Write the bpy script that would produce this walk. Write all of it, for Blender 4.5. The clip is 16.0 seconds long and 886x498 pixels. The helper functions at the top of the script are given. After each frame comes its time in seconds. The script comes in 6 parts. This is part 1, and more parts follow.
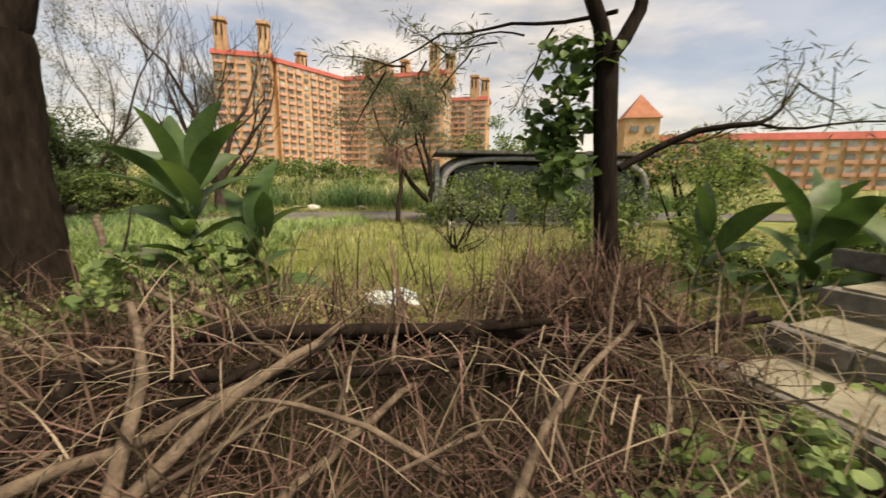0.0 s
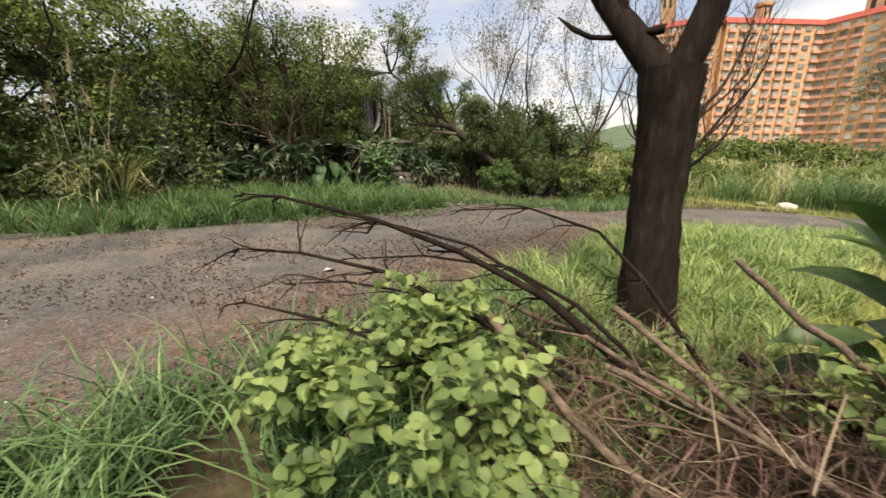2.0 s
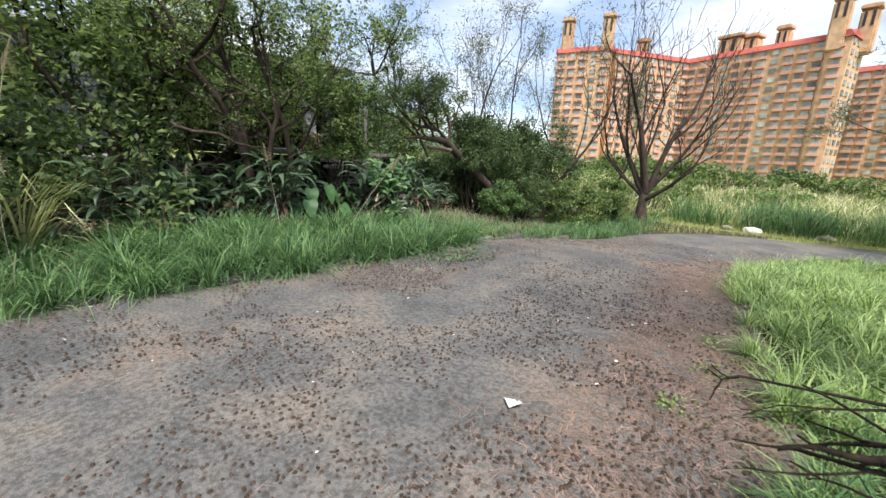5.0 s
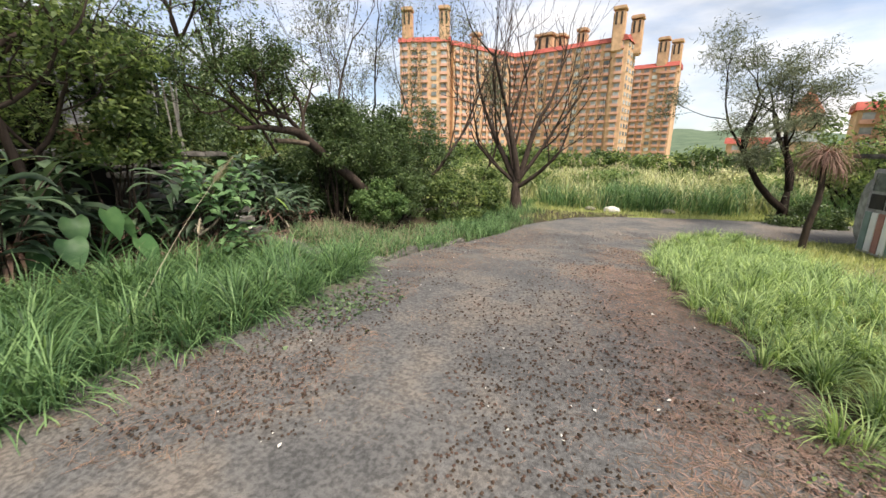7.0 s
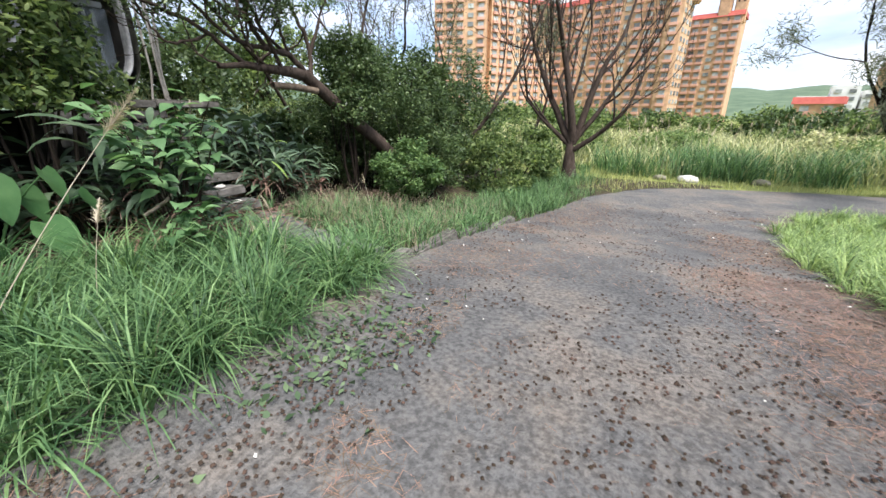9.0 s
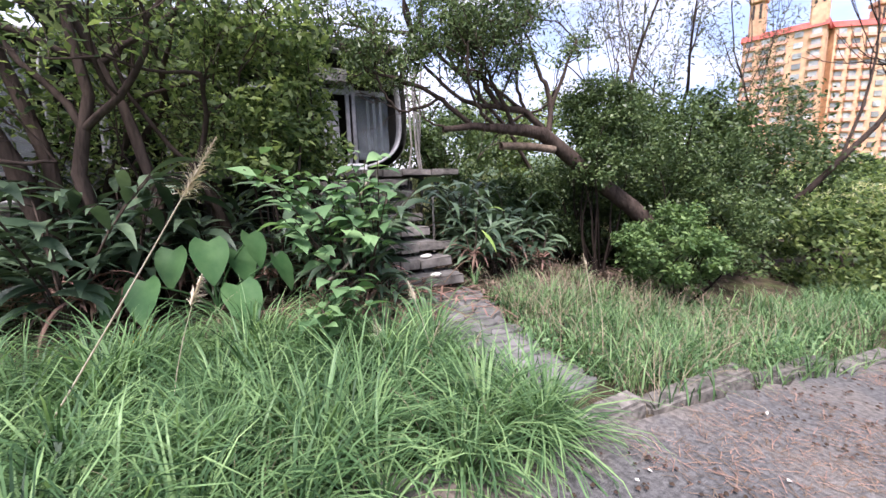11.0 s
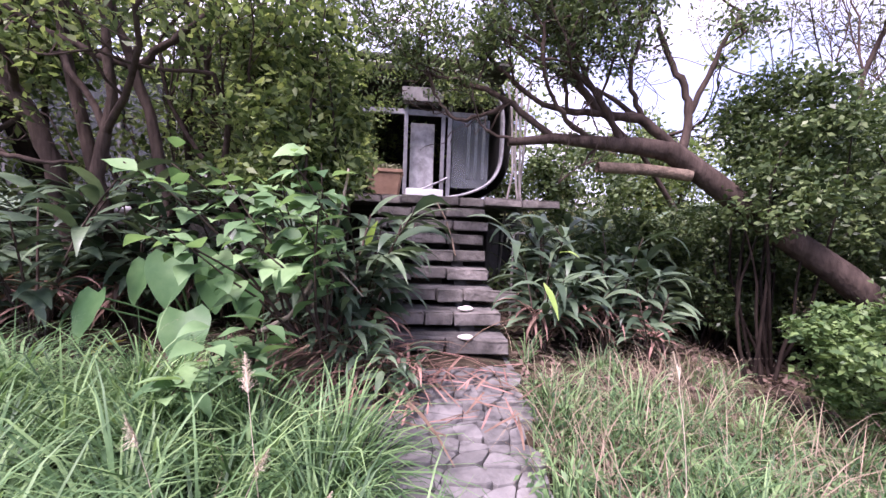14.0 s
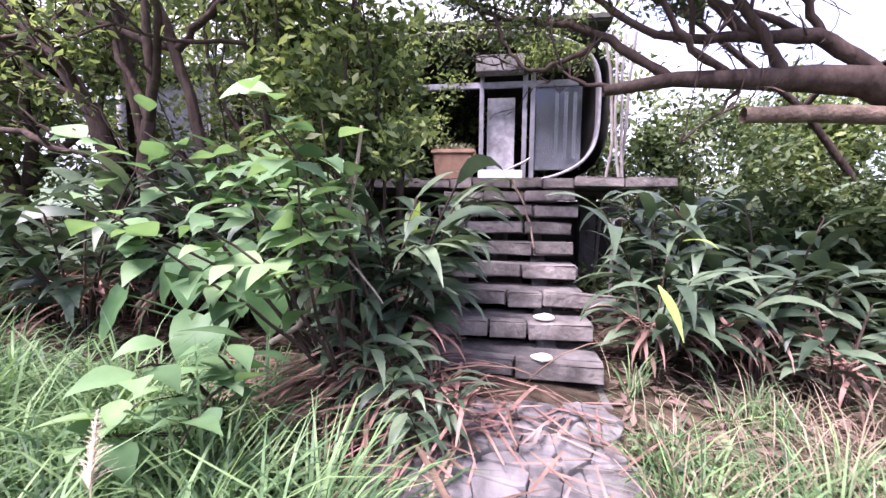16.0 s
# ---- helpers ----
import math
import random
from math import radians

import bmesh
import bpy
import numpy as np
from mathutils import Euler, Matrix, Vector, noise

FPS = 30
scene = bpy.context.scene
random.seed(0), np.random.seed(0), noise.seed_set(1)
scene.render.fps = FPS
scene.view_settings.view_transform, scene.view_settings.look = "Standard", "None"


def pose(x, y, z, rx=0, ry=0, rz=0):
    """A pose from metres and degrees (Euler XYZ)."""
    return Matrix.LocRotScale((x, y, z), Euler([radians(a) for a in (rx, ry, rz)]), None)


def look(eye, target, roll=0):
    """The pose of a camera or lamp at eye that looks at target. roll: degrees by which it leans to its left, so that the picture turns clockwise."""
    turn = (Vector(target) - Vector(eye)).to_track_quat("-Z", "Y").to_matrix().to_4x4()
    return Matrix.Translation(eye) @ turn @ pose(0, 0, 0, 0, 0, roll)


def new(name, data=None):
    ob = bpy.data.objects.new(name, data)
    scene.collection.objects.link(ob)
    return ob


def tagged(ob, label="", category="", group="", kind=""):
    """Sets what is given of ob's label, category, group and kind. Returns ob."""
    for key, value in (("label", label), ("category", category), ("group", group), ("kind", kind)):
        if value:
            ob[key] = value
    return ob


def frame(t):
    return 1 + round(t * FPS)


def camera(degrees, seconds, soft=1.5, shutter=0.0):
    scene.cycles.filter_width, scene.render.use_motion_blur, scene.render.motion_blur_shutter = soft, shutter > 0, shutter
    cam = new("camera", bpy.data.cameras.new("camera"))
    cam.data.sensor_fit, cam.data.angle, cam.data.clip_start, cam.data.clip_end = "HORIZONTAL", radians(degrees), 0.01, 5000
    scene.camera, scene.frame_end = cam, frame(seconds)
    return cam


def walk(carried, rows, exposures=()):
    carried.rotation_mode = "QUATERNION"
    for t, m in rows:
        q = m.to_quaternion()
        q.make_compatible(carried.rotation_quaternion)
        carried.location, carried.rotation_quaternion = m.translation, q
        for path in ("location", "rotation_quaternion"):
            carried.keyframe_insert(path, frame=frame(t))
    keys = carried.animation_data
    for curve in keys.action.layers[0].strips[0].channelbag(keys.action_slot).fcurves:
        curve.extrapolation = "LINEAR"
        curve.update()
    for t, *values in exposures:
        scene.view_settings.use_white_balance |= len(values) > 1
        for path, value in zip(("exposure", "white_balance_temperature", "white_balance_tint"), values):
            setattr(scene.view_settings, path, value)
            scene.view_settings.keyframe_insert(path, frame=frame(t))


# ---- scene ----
cam = camera(96.7, 16.0, shutter=0.15)
PATH = [
    (0, (-0.372, 0.273, 0.928), (-0.333, 2.237, 0.555), 0.7),
    (0.2, (-0.468, 0.348, 0.953), (-0.653, 2.29, 0.51), 0.4),
    (0.5, (-0.634, 0.418, 0.998), (-1.096, 2.299, 0.5), 0.2),
    (1, (-1.007, 0.334, 1.041), (-1.912, 2.037, 0.512), 0.6),
    (1.5, (-1.423, 0.401, 1.152), (-2.788, 1.774, 0.652), -0.8),
    (2, (-1.855, 0.139, 1.263), (-3.404, 1.302, 0.766), 0.4),
    (2.5, (-2.439, -0.133, 1.239), (-4.101, 0.898, 0.821), -0.0),
    (3, (-2.9, -0.432, 1.443), (-4.574, 0.568, 1.0), 0.4),
    (3.5, (-3.339, -0.532, 1.479), (-4.95, 0.576, 1.059), 1.3),
    (4, (-3.736, -0.585, 1.515), (-5.23, 0.672, 1.082), 2.0),
    (4.2, (-3.915, -0.601, 1.482), (-5.342, 0.726, 1.032), 2.1),
    (6.3, (-5.483, 0.465, 1.563), (-6.472, 2.139, 1.094), 2.3),
    (6.5, (-5.599, 0.619, 1.58), (-6.491, 2.33, 1.055), 1.8),
    (7, (-5.946, 0.978, 1.545), (-6.621, 2.797, 1.061), 0.4),
    (7.5, (-6.159, 1.363, 1.475), (-6.715, 3.203, 0.923), 0.3),
    (8, (-6.341, 1.752, 1.43), (-6.86, 3.588, 0.83), 1.2),
    (8.5, (-6.591, 2.144, 1.39), (-7.196, 3.923, 0.704), 1.5),
    (9, (-6.761, 2.546, 1.359), (-7.56, 4.259, 0.704), 0.4),
    (9.5, (-6.986, 2.937, 1.333), (-8.026, 4.541, 0.746), -1.5),
    (10, (-7.183, 3.245, 1.333), (-8.543, 4.613, 0.803), -4.2),
    (10.2, (-7.225, 3.385, 1.335), (-8.695, 4.652, 0.852), -4.6),
    (12.3, (-7.648, 4.645, 1.137), (-9.593, 5.079, 0.969), 3.7),
    (12.5, (-7.702, 4.734, 1.152), (-9.666, 5.08, 1.004), 3.2),
    (13, (-7.796, 4.965, 1.173), (-9.784, 5.152, 1.055), 2.4),
    (13.5, (-7.906, 5.176, 1.178), (-9.898, 5.303, 1.043), 2.0),
    (14, (-8.126, 5.276, 1.17), (-10.113, 5.463, 1.04), 2.2),
    (14.5, (-8.271, 5.387, 1.169), (-10.263, 5.498, 1.03), 2.0),
    (15, (-8.389, 5.492, 1.162), (-10.381, 5.434, 0.991), 1.5),
    (15.5, (-8.569, 5.512, 1.119), (-10.549, 5.303, 0.929), 0.9),
    (16, (-8.825, 5.499, 1.095), (-10.798, 5.213, 0.931), 0.6),
]
walk(cam, [(t, look(eye, target, roll)) for t, eye, target, roll in PATH], exposures=[(0.0, 0.7, 8300, 14), (0.5, 0.82, 8300, 11), (1.0, 0.98, 8500, 20), (1.5, 0.96, 7900, 15), (2.0, 0.93, 7600, 15), (2.6, 0.97, 7500, 12), (3.5, 1.18, 6400, 9), (6.3, 1.13, 6200, 11), (7.0, 1.08, 6800, 12), (7.5, 0.9, 8600, 18), (8.0, 1.06, 7500, 16), (8.5, 1.2, 6100, 10), (9.0, 1.3, 6050, 12), (10.2, 1.55, 6000, 16), (12.3, 1.74, 5950, 46), (13.0, 1.84, 5950, 50), (14.0, 1.9, 5950, 48), (16.0, 2.36, 5900, 46)])

# ---- world and light ----
wd = bpy.data.worlds.new("sky_world")
scene.world = wd
wd.use_nodes = True
wn, wl = wd.node_tree.nodes, wd.node_tree.links
wn.clear()
SUN_EL, SUN_AZ = radians(58), radians(129)
sky = wn.new("ShaderNodeTexSky")
sky.sky_type, sky.sun_disc, sky.sun_elevation, sky.sun_rotation = "NISHITA", False, SUN_EL, SUN_AZ
sky_dim = wn.new("ShaderNodeMix"); sky_dim.data_type = "RGBA"; sky_dim.blend_type = "MULTIPLY"
sky_dim.inputs["Factor"].default_value = 1.0
sky_dim.inputs["B"].default_value = (0.095, 0.098, 0.105, 1)
tc = wn.new("ShaderNodeTexCoord")
mp = wn.new("ShaderNodeMapping"); mp.inputs["Scale"].default_value = (1.0, 1.0, 3.2)
nz = wn.new("ShaderNodeTexNoise"); nz.inputs["Scale"].default_value = 2.1; nz.inputs["Detail"].default_value = 7; nz.inputs["Roughness"].default_value = 0.56
cr = wn.new("ShaderNodeValToRGB")
cr.color_ramp.elements[0].position, cr.color_ramp.elements[0].color = 0.38, (0.30, 0.30, 0.30, 1)
cr.color_ramp.elements[1].position, cr.color_ramp.elements[1].color = 0.60, (1, 1, 1, 1)
nz2 = wn.new("ShaderNodeTexNoise"); nz2.inputs["Scale"].default_value = 3.4; nz2.inputs["Detail"].default_value = 6
cr2 = wn.new("ShaderNodeValToRGB")
cr2.color_ramp.elements[0].position, cr2.color_ramp.elements[0].color = 0.34, (0.27, 0.31, 0.37, 1)
cr2.color_ramp.elements[1].position, cr2.color_ramp.elements[1].color = 0.62, (0.62, 0.62, 0.62, 1)
mixc = wn.new("ShaderNodeMix"); mixc.data_type = "RGBA"
bg = wn.new("ShaderNodeBackground"); bg.inputs["Strength"].default_value = 1.0
wo = wn.new("ShaderNodeOutputWorld")
wl.new(tc.outputs["Generated"], mp.inputs["Vector"])
wl.new(mp.outputs["Vector"], nz.inputs["Vector"]); wl.new(mp.outputs["Vector"], nz2.inputs["Vector"])
wl.new(nz.outputs["Fac"], cr.inputs["Fac"]); wl.new(nz2.outputs["Fac"], cr2.inputs["Fac"])
wl.new(sky.outputs["Color"], sky_dim.inputs["A"])
wl.new(cr.outputs["Color"], mixc.inputs["Factor"])
wl.new(sky_dim.outputs["Result"], mixc.inputs["A"]); wl.new(cr2.outputs["Color"], mixc.inputs["B"])
wl.new(mixc.outputs["Result"], bg.inputs["Color"]); wl.new(bg.outputs["Background"], wo.inputs["Surface"])

sun_data = bpy.data.lights.new("sun", "SUN")
sun_data.energy, sun_data.angle, sun_data.color = 3.6, radians(24), (1.0, 0.94, 0.85)
sun = new("sun", sun_data)
sun.matrix_basis = look((23.3, -18.9, 48), (0, 0, 0))

# ---- materials ----


def mat(name, ramp, scale=6.0, rough=0.8, bump=0.3, bump_scale=40.0, island=0.0, objrand=0.0, metal=0.0, trans=0.0, spec=0.3, scale2=0.0, dark2=0.6, stretch=(1, 1, 1), gloss=0.0):
    """Noise-ramped surface with grain, a second coarser stain, and random tint by island or object."""
    m = bpy.data.materials.new(name)
    m.use_nodes = True
    n, l = m.node_tree.nodes, m.node_tree.links
    p = n["Principled BSDF"]
    p.inputs["Roughness"].default_value, p.inputs["Metallic"].default_value = rough, metal
    p.inputs["Specular IOR Level"].default_value = spec
    co = n.new("ShaderNodeTexCoord")
    mpp = n.new("ShaderNodeMapping"); mpp.inputs["Scale"].default_value = stretch
    geo_w = n.new("ShaderNodeNewGeometry")
    l.new(geo_w.outputs["Position"], mpp.inputs["Vector"])
    no = n.new("ShaderNodeTexNoise"); no.inputs["Scale"].default_value = scale; no.inputs["Detail"].default_value = 6; no.inputs["Roughness"].default_value = 0.65
    l.new(mpp.outputs["Vector"], no.inputs["Vector"])
    rp = n.new("ShaderNodeValToRGB")
    els = rp.color_ramp.elements
    while len(els) < len(ramp):
        els.new(0.5)
    for e, (pos, c) in zip(els, ramp):
        e.position, e.color = pos, (*c, 1)
    l.new(no.outputs["Fac"], rp.inputs["Fac"])
    col = rp.outputs["Color"]
    if scale2:
        n2 = n.new("ShaderNodeTexNoise"); n2.inputs["Scale"].default_value = scale2; n2.inputs["Detail"].default_value = 4
        l.new(mpp.outputs["Vector"], n2.inputs["Vector"])
        r2 = n.new("ShaderNodeValToRGB")
        r2.color_ramp.elements[0].position, r2.color_ramp.elements[0].color = 0.36, (dark2, dark2, dark2, 1)
        r2.color_ramp.elements[1].position, r2.color_ramp.elements[1].color = 0.62, (1.1, 1.1, 1.1, 1)
        l.new(n2.outputs["Fac"], r2.inputs["Fac"])
        mx = n.new("ShaderNodeMix"); mx.data_type = "RGBA"; mx.blend_type = "MULTIPLY"; mx.inputs["Factor"].default_value = 1.0
        l.new(col, mx.inputs["A"]); l.new(r2.outputs["Color"], mx.inputs["B"])
        col = mx.outputs["Result"]
    if island or objrand:
        if island:
            src = geo_w.outputs["Random Per Island"]
        else:
            src = n.new("ShaderNodeObjectInfo").outputs["Random"]
        amt = island or objrand
        mr = n.new("ShaderNodeMapRange")
        mr.inputs["To Min"].default_value, mr.inputs["To Max"].default_value = 1 - amt, 1 + amt
        l.new(src, mr.inputs["Value"])
        hs = n.new("ShaderNodeHueSaturation")
        hr = n.new("ShaderNodeMapRange")
        hr.inputs["To Min"].default_value, hr.inputs["To Max"].default_value = 0.5 + 0.035 * amt, 0.5 - 0.05 * amt
        l.new(src, hr.inputs["Value"])
        l.new(col, hs.inputs["Color"]); l.new(mr.outputs["Result"], hs.inputs["Value"]); l.new(hr.outputs["Result"], hs.inputs["Hue"])
        col = hs.outputs["Color"]
    l.new(col, p.inputs["Base Color"])
    if bump:
        nb = n.new("ShaderNodeTexNoise"); nb.inputs["Scale"].default_value = bump_scale; nb.inputs["Detail"].default_value = 5
        l.new(mpp.outputs["Vector"], nb.inputs["Vector"])
        b = n.new("ShaderNodeBump"); b.inputs["Strength"].default_value = bump; b.inputs["Distance"].default_value = 0.02
        l.new(nb.outputs["Fac"], b.inputs["Height"]); l.new(b.outputs["Normal"], p.inputs["Normal"])
    if trans:
        tr = n.new("ShaderNodeBsdfTranslucent")
        mxs = n.new("ShaderNodeMixShader"); mxs.inputs["Fac"].default_value = trans
        br = n.new("ShaderNodeMix"); br.data_type = "RGBA"; br.blend_type = "MULTIPLY"; br.inputs["Factor"].default_value = 1.0
        br.inputs["B"].default_value = (1.15, 1.2, 0.8, 1)
        l.new(col, br.inputs["A"]); l.new(br.outputs["Result"], tr.inputs["Color"])
        l.new(p.outputs["BSDF"], mxs.inputs[1]); l.new(tr.outputs["BSDF"], mxs.inputs[2])
        l.new(mxs.outputs["Shader"], n["Material Output"].inputs["Surface"])
    return m


def leafmat(name, dark, light, island=0.45, trans=0.3, rough=0.5, spec=0.25, scale=3.0):
    dark, light = ([0.86 * v + 0.14 * (0.3 * c[0] + 0.6 * c[1] + 0.1 * c[2]) for v in c] for c in (dark, light))
    return mat(name, [(0.3, dark), (0.7, light)], scale=scale, rough=rough, bump=0, island=island, trans=trans, spec=spec)


M_GROUND = mat("soil_and_litter", [(0.30, (0.032, 0.025, 0.017)), (0.5, (0.07, 0.055, 0.036)), (0.62, (0.065, 0.075, 0.03)), (0.75, (0.11, 0.11, 0.048))], scale=1.6, rough=0.95, bump=0.9, bump_scale=25, scale2=9, dark2=0.55, spec=0.08)
M_MEADOW = mat("meadow_soil", [(0.3, (0.11, 0.13, 0.03)), (0.6, (0.2, 0.225, 0.06)), (0.8, (0.27, 0.26, 0.1))], scale=2.5, rough=0.95, bump=0.9, bump_scale=30)
M_ROAD = mat("weathered_asphalt", [(0.34, (0.088, 0.088, 0.087)), (0.48, (0.125, 0.121, 0.116)), (0.57, (0.165, 0.148, 0.13)), (0.68, (0.20, 0.165, 0.138))], scale=0.95, rough=0.92, bump=0.7, bump_scale=110, scale2=38, dark2=0.55)
M_KERB = mat("old_kerb_concrete", [(0.3, (0.08, 0.075, 0.065)), (0.7, (0.19, 0.175, 0.15))], scale=5, rough=0.95, bump=0.6, scale2=20, objrand=0.2)
M_CONE = mat("dark_seed_cones", [(0.3, (0.03, 0.022, 0.017)), (0.7, (0.085, 0.058, 0.042))], scale=30, rough=0.9, bump=0, island=0.4, spec=0.08)
M_NEEDLE = mat("fallen_needles", [(0.3, (0.13, 0.085, 0.06)), (0.7, (0.27, 0.19, 0.13))], scale=9, rough=0.9, bump=0, island=0.5, spec=0.08)
M_DRIFT = mat("red_brown_needles", [(0.3, (0.105, 0.074, 0.057)), (0.7, (0.26, 0.188, 0.148))], scale=5, rough=0.9, bump=0, island=0.5, spec=0.08)
M_LITTER = mat("pale_litter", [(0.3, (0.45, 0.42, 0.36)), (0.7, (0.68, 0.66, 0.6))], scale=9, rough=0.8, bump=0, island=0.2)
M_GRASS = leafmat("verge_grass", (0.042, 0.115, 0.032), (0.155, 0.30, 0.108), island=0.7, trans=0.35)
M_FRESH = leafmat("fresh_verge_grass", (0.11, 0.205, 0.05), (0.33, 0.47, 0.155), island=0.65, trans=0.35)
M_GRASSY = leafmat("yellow_meadow_grass", (0.19, 0.23, 0.06), (0.41, 0.43, 0.15), island=0.55, trans=0.35)
M_DRY = leafmat("dry_grass", (0.16, 0.125, 0.072), (0.35, 0.29, 0.19), island=0.4, trans=0.2, rough=0.85, spec=0.1)
M_REED = leafmat("reed_leaves", (0.19, 0.235, 0.085), (0.52, 0.52, 0.26), island=0.7, trans=0.3, rough=0.7, scale=0.6)
M_PLUME = leafmat("pampas_plume", (0.38, 0.32, 0.22), (0.60, 0.53, 0.41), island=0.25, trans=0.3, rough=0.9, spec=0.1)
M_LEAF_D = leafmat("dark_tree_leaves", (0.03, 0.062, 0.018), (0.095, 0.155, 0.045), island=0.6, trans=0.25, rough=0.42)
M_LEAF_M = leafmat("mid_tree_leaves", (0.054, 0.103, 0.03), (0.20, 0.29, 0.086), island=0.75, trans=0.5, rough=0.45)
M_LEAF_G = leafmat("grey_green_needles", (0.08, 0.10, 0.055), (0.18, 0.20, 0.115), island=0.45, trans=0.25, rough=0.7)
M_LEAF_B = leafmat("bright_bush_leaves", (0.04, 0.10, 0.022), (0.14, 0.24, 0.065), island=0.45, trans=0.3)
M_LEAF_L = leafmat("light_shrub_leaves", (0.06, 0.155, 0.05), (0.165, 0.305, 0.115), island=0.45, trans=0.35, rough=0.55)
M_VINE = leafmat("pale_vine_leaves", (0.075, 0.145, 0.036), (0.235, 0.335, 0.095), island=0.4, trans=0.35, rough=0.55)
M_GINGER = leafmat("ginger_leaves", (0.028, 0.062, 0.03), (0.098, 0.16, 0.082), island=0.6, trans=0.2, rough=0.42, spec=0.28)
M_GINGERY = leafmat("young_ginger_leaves", (0.16, 0.30, 0.04), (0.28, 0.42, 0.08), island=0.3, trans=0.35)
M_CANNA = leafmat("lily_leaves", (0.016, 0.045, 0.012), (0.07, 0.15, 0.034), island=0.6, trans=0.3, rough=0.45, spec=0.3)
M_TARO = leafmat("elephant_ear_leaves", (0.03, 0.11, 0.03), (0.09, 0.20, 0.06), island=0.3, trans=0.25, rough=0.4)
M_YELLOW = leafmat("yellow_leaf", (0.45, 0.36, 0.02), (0.6, 0.5, 0.05), island=0.1)
M_DEADLEAF = leafmat("dead_ginger_leaves", (0.13, 0.075, 0.05), (0.33, 0.20, 0.145), island=0.45, trans=0.15, rough=0.8)
M_BARK = mat("dark_bark", [(0.3, (0.008, 0.006, 0.005)), (0.6, (0.024, 0.018, 0.014)), (0.8, (0.05, 0.04, 0.032))], scale=16, rough=0.95, bump=1.0, bump_scale=26, stretch=(1, 1, 0.25), spec=0.08)
M_BARK2 = mat("grey_brown_bark", [(0.3, (0.028, 0.021, 0.017)), (0.7, (0.088, 0.066, 0.053))], scale=12, rough=0.95, bump=0.8, bump_scale=30, stretch=(1, 1, 0.3), spec=0.08)
M_STICK = mat("dead_branch", [(0.3, (0.055, 0.043, 0.031)), (0.7, (0.195, 0.152, 0.108))], scale=14, rough=0.9, bump=0.6, bump_scale=50, island=0.4, spec=0.08)
M_TWIG = mat("brown_dead_twigs", [(0.3, (0.03, 0.021, 0.015)), (0.7, (0.155, 0.108, 0.078))], scale=8, rough=0.95, bump=0, island=0.75, spec=0.08)
M_STONE = mat("grey_step_stone", [(0.3, (0.085, 0.078, 0.068)), (0.6, (0.19, 0.175, 0.155)), (0.8, (0.26, 0.245, 0.215))], scale=7, rough=0.9, bump=0.9, bump_scale=22, scale2=3, dark2=0.6, objrand=0.22)
M_STONEY = mat("mossy_step_stone", [(0.3, (0.12, 0.11, 0.08)), (0.6, (0.25, 0.235, 0.17)), (0.8, (0.32, 0.30, 0.22))], scale=5, rough=0.9, bump=0.8, bump_scale=22, objrand=0.15)
M_FLAG = mat("flagstone", [(0.3, (0.085, 0.083, 0.078)), (0.7, (0.185, 0.18, 0.168))], scale=6, rough=0.85, bump=0.6, bump_scale=24, objrand=0.2)
M_CONC = mat("stained_concrete", [(0.3, (0.07, 0.066, 0.06)), (0.7, (0.18, 0.172, 0.158))], scale=3, rough=0.9, bump=0.5, scale2=8, stretch=(1, 1, 0.4))
M_FRAME = mat("weathered_white_frame", [(0.3, (0.24, 0.24, 0.245)), (0.7, (0.46, 0.46, 0.47))], scale=5, rough=0.6, bump=0.2, scale2=12, dark2=0.75)
M_WHITE = mat("white_board", [(0.3, (0.68, 0.68, 0.68)), (0.7, (0.82, 0.82, 0.82))], scale=5, rough=0.6, bump=0.1)
M_METAL = mat("grey_metal", [(0.3, (0.16, 0.16, 0.17)), (0.7, (0.32, 0.32, 0.33))], scale=8, rough=0.5, bump=0.1, metal=0.7)
M_RUSTP = mat("dull_pipe", [(0.3, (0.18, 0.16, 0.14)), (0.7, (0.36, 0.34, 0.31))], scale=8, rough=0.7, bump=0.2)
# concrete darkened in its colour for the shade of the trees overhead
M_SHADED = mat("canopy_shade_concrete", [(0.3, (0.03, 0.032, 0.024)), (0.7, (0.095, 0.098, 0.078))], scale=3, rough=0.95, bump=0.6, scale2=9)
M_STALK = leafmat("red_brown_dead_stalks", (0.115, 0.066, 0.044), (0.34, 0.205, 0.14), island=0.55, trans=0.1, rough=0.8, spec=0.15)
M_BROWNL = leafmat("brown_leaf_litter", (0.06, 0.042, 0.03), (0.19, 0.135, 0.095), island=0.5, trans=0.1, rough=0.85, spec=0.15)
M_SHELL = mat("faded_green_shell", [(0.3, (0.24, 0.25, 0.22)), (0.7, (0.42, 0.43, 0.38))], scale=2.5, rough=0.7, bump=0.2, scale2=6, dark2=0.6)
# near-black: the shade inside rooms and openings is put into this colour
M_INNER = mat("interior_shade_dark", [(0.3, (0.02, 0.02, 0.02)), (0.7, (0.06, 0.055, 0.05))], scale=2, rough=0.9, bump=0)
M_WOOD = mat("weathered_terracotta", [(0.3, (0.19, 0.115, 0.075)), (0.7, (0.32, 0.205, 0.14))], scale=6, rough=0.8, bump=0.2)
M_ORANGE = mat("orange_render", [(0.3, (0.46, 0.285, 0.17)), (0.7, (0.60, 0.40, 0.25))], scale=0.12, rough=0.9, bump=0, scale2=0.6, dark2=0.82)
M_PINK = mat("pink_balcony_render", [(0.3, (0.50, 0.27, 0.20)), (0.7, (0.62, 0.37, 0.28))], scale=0.2, rough=0.9, bump=0)
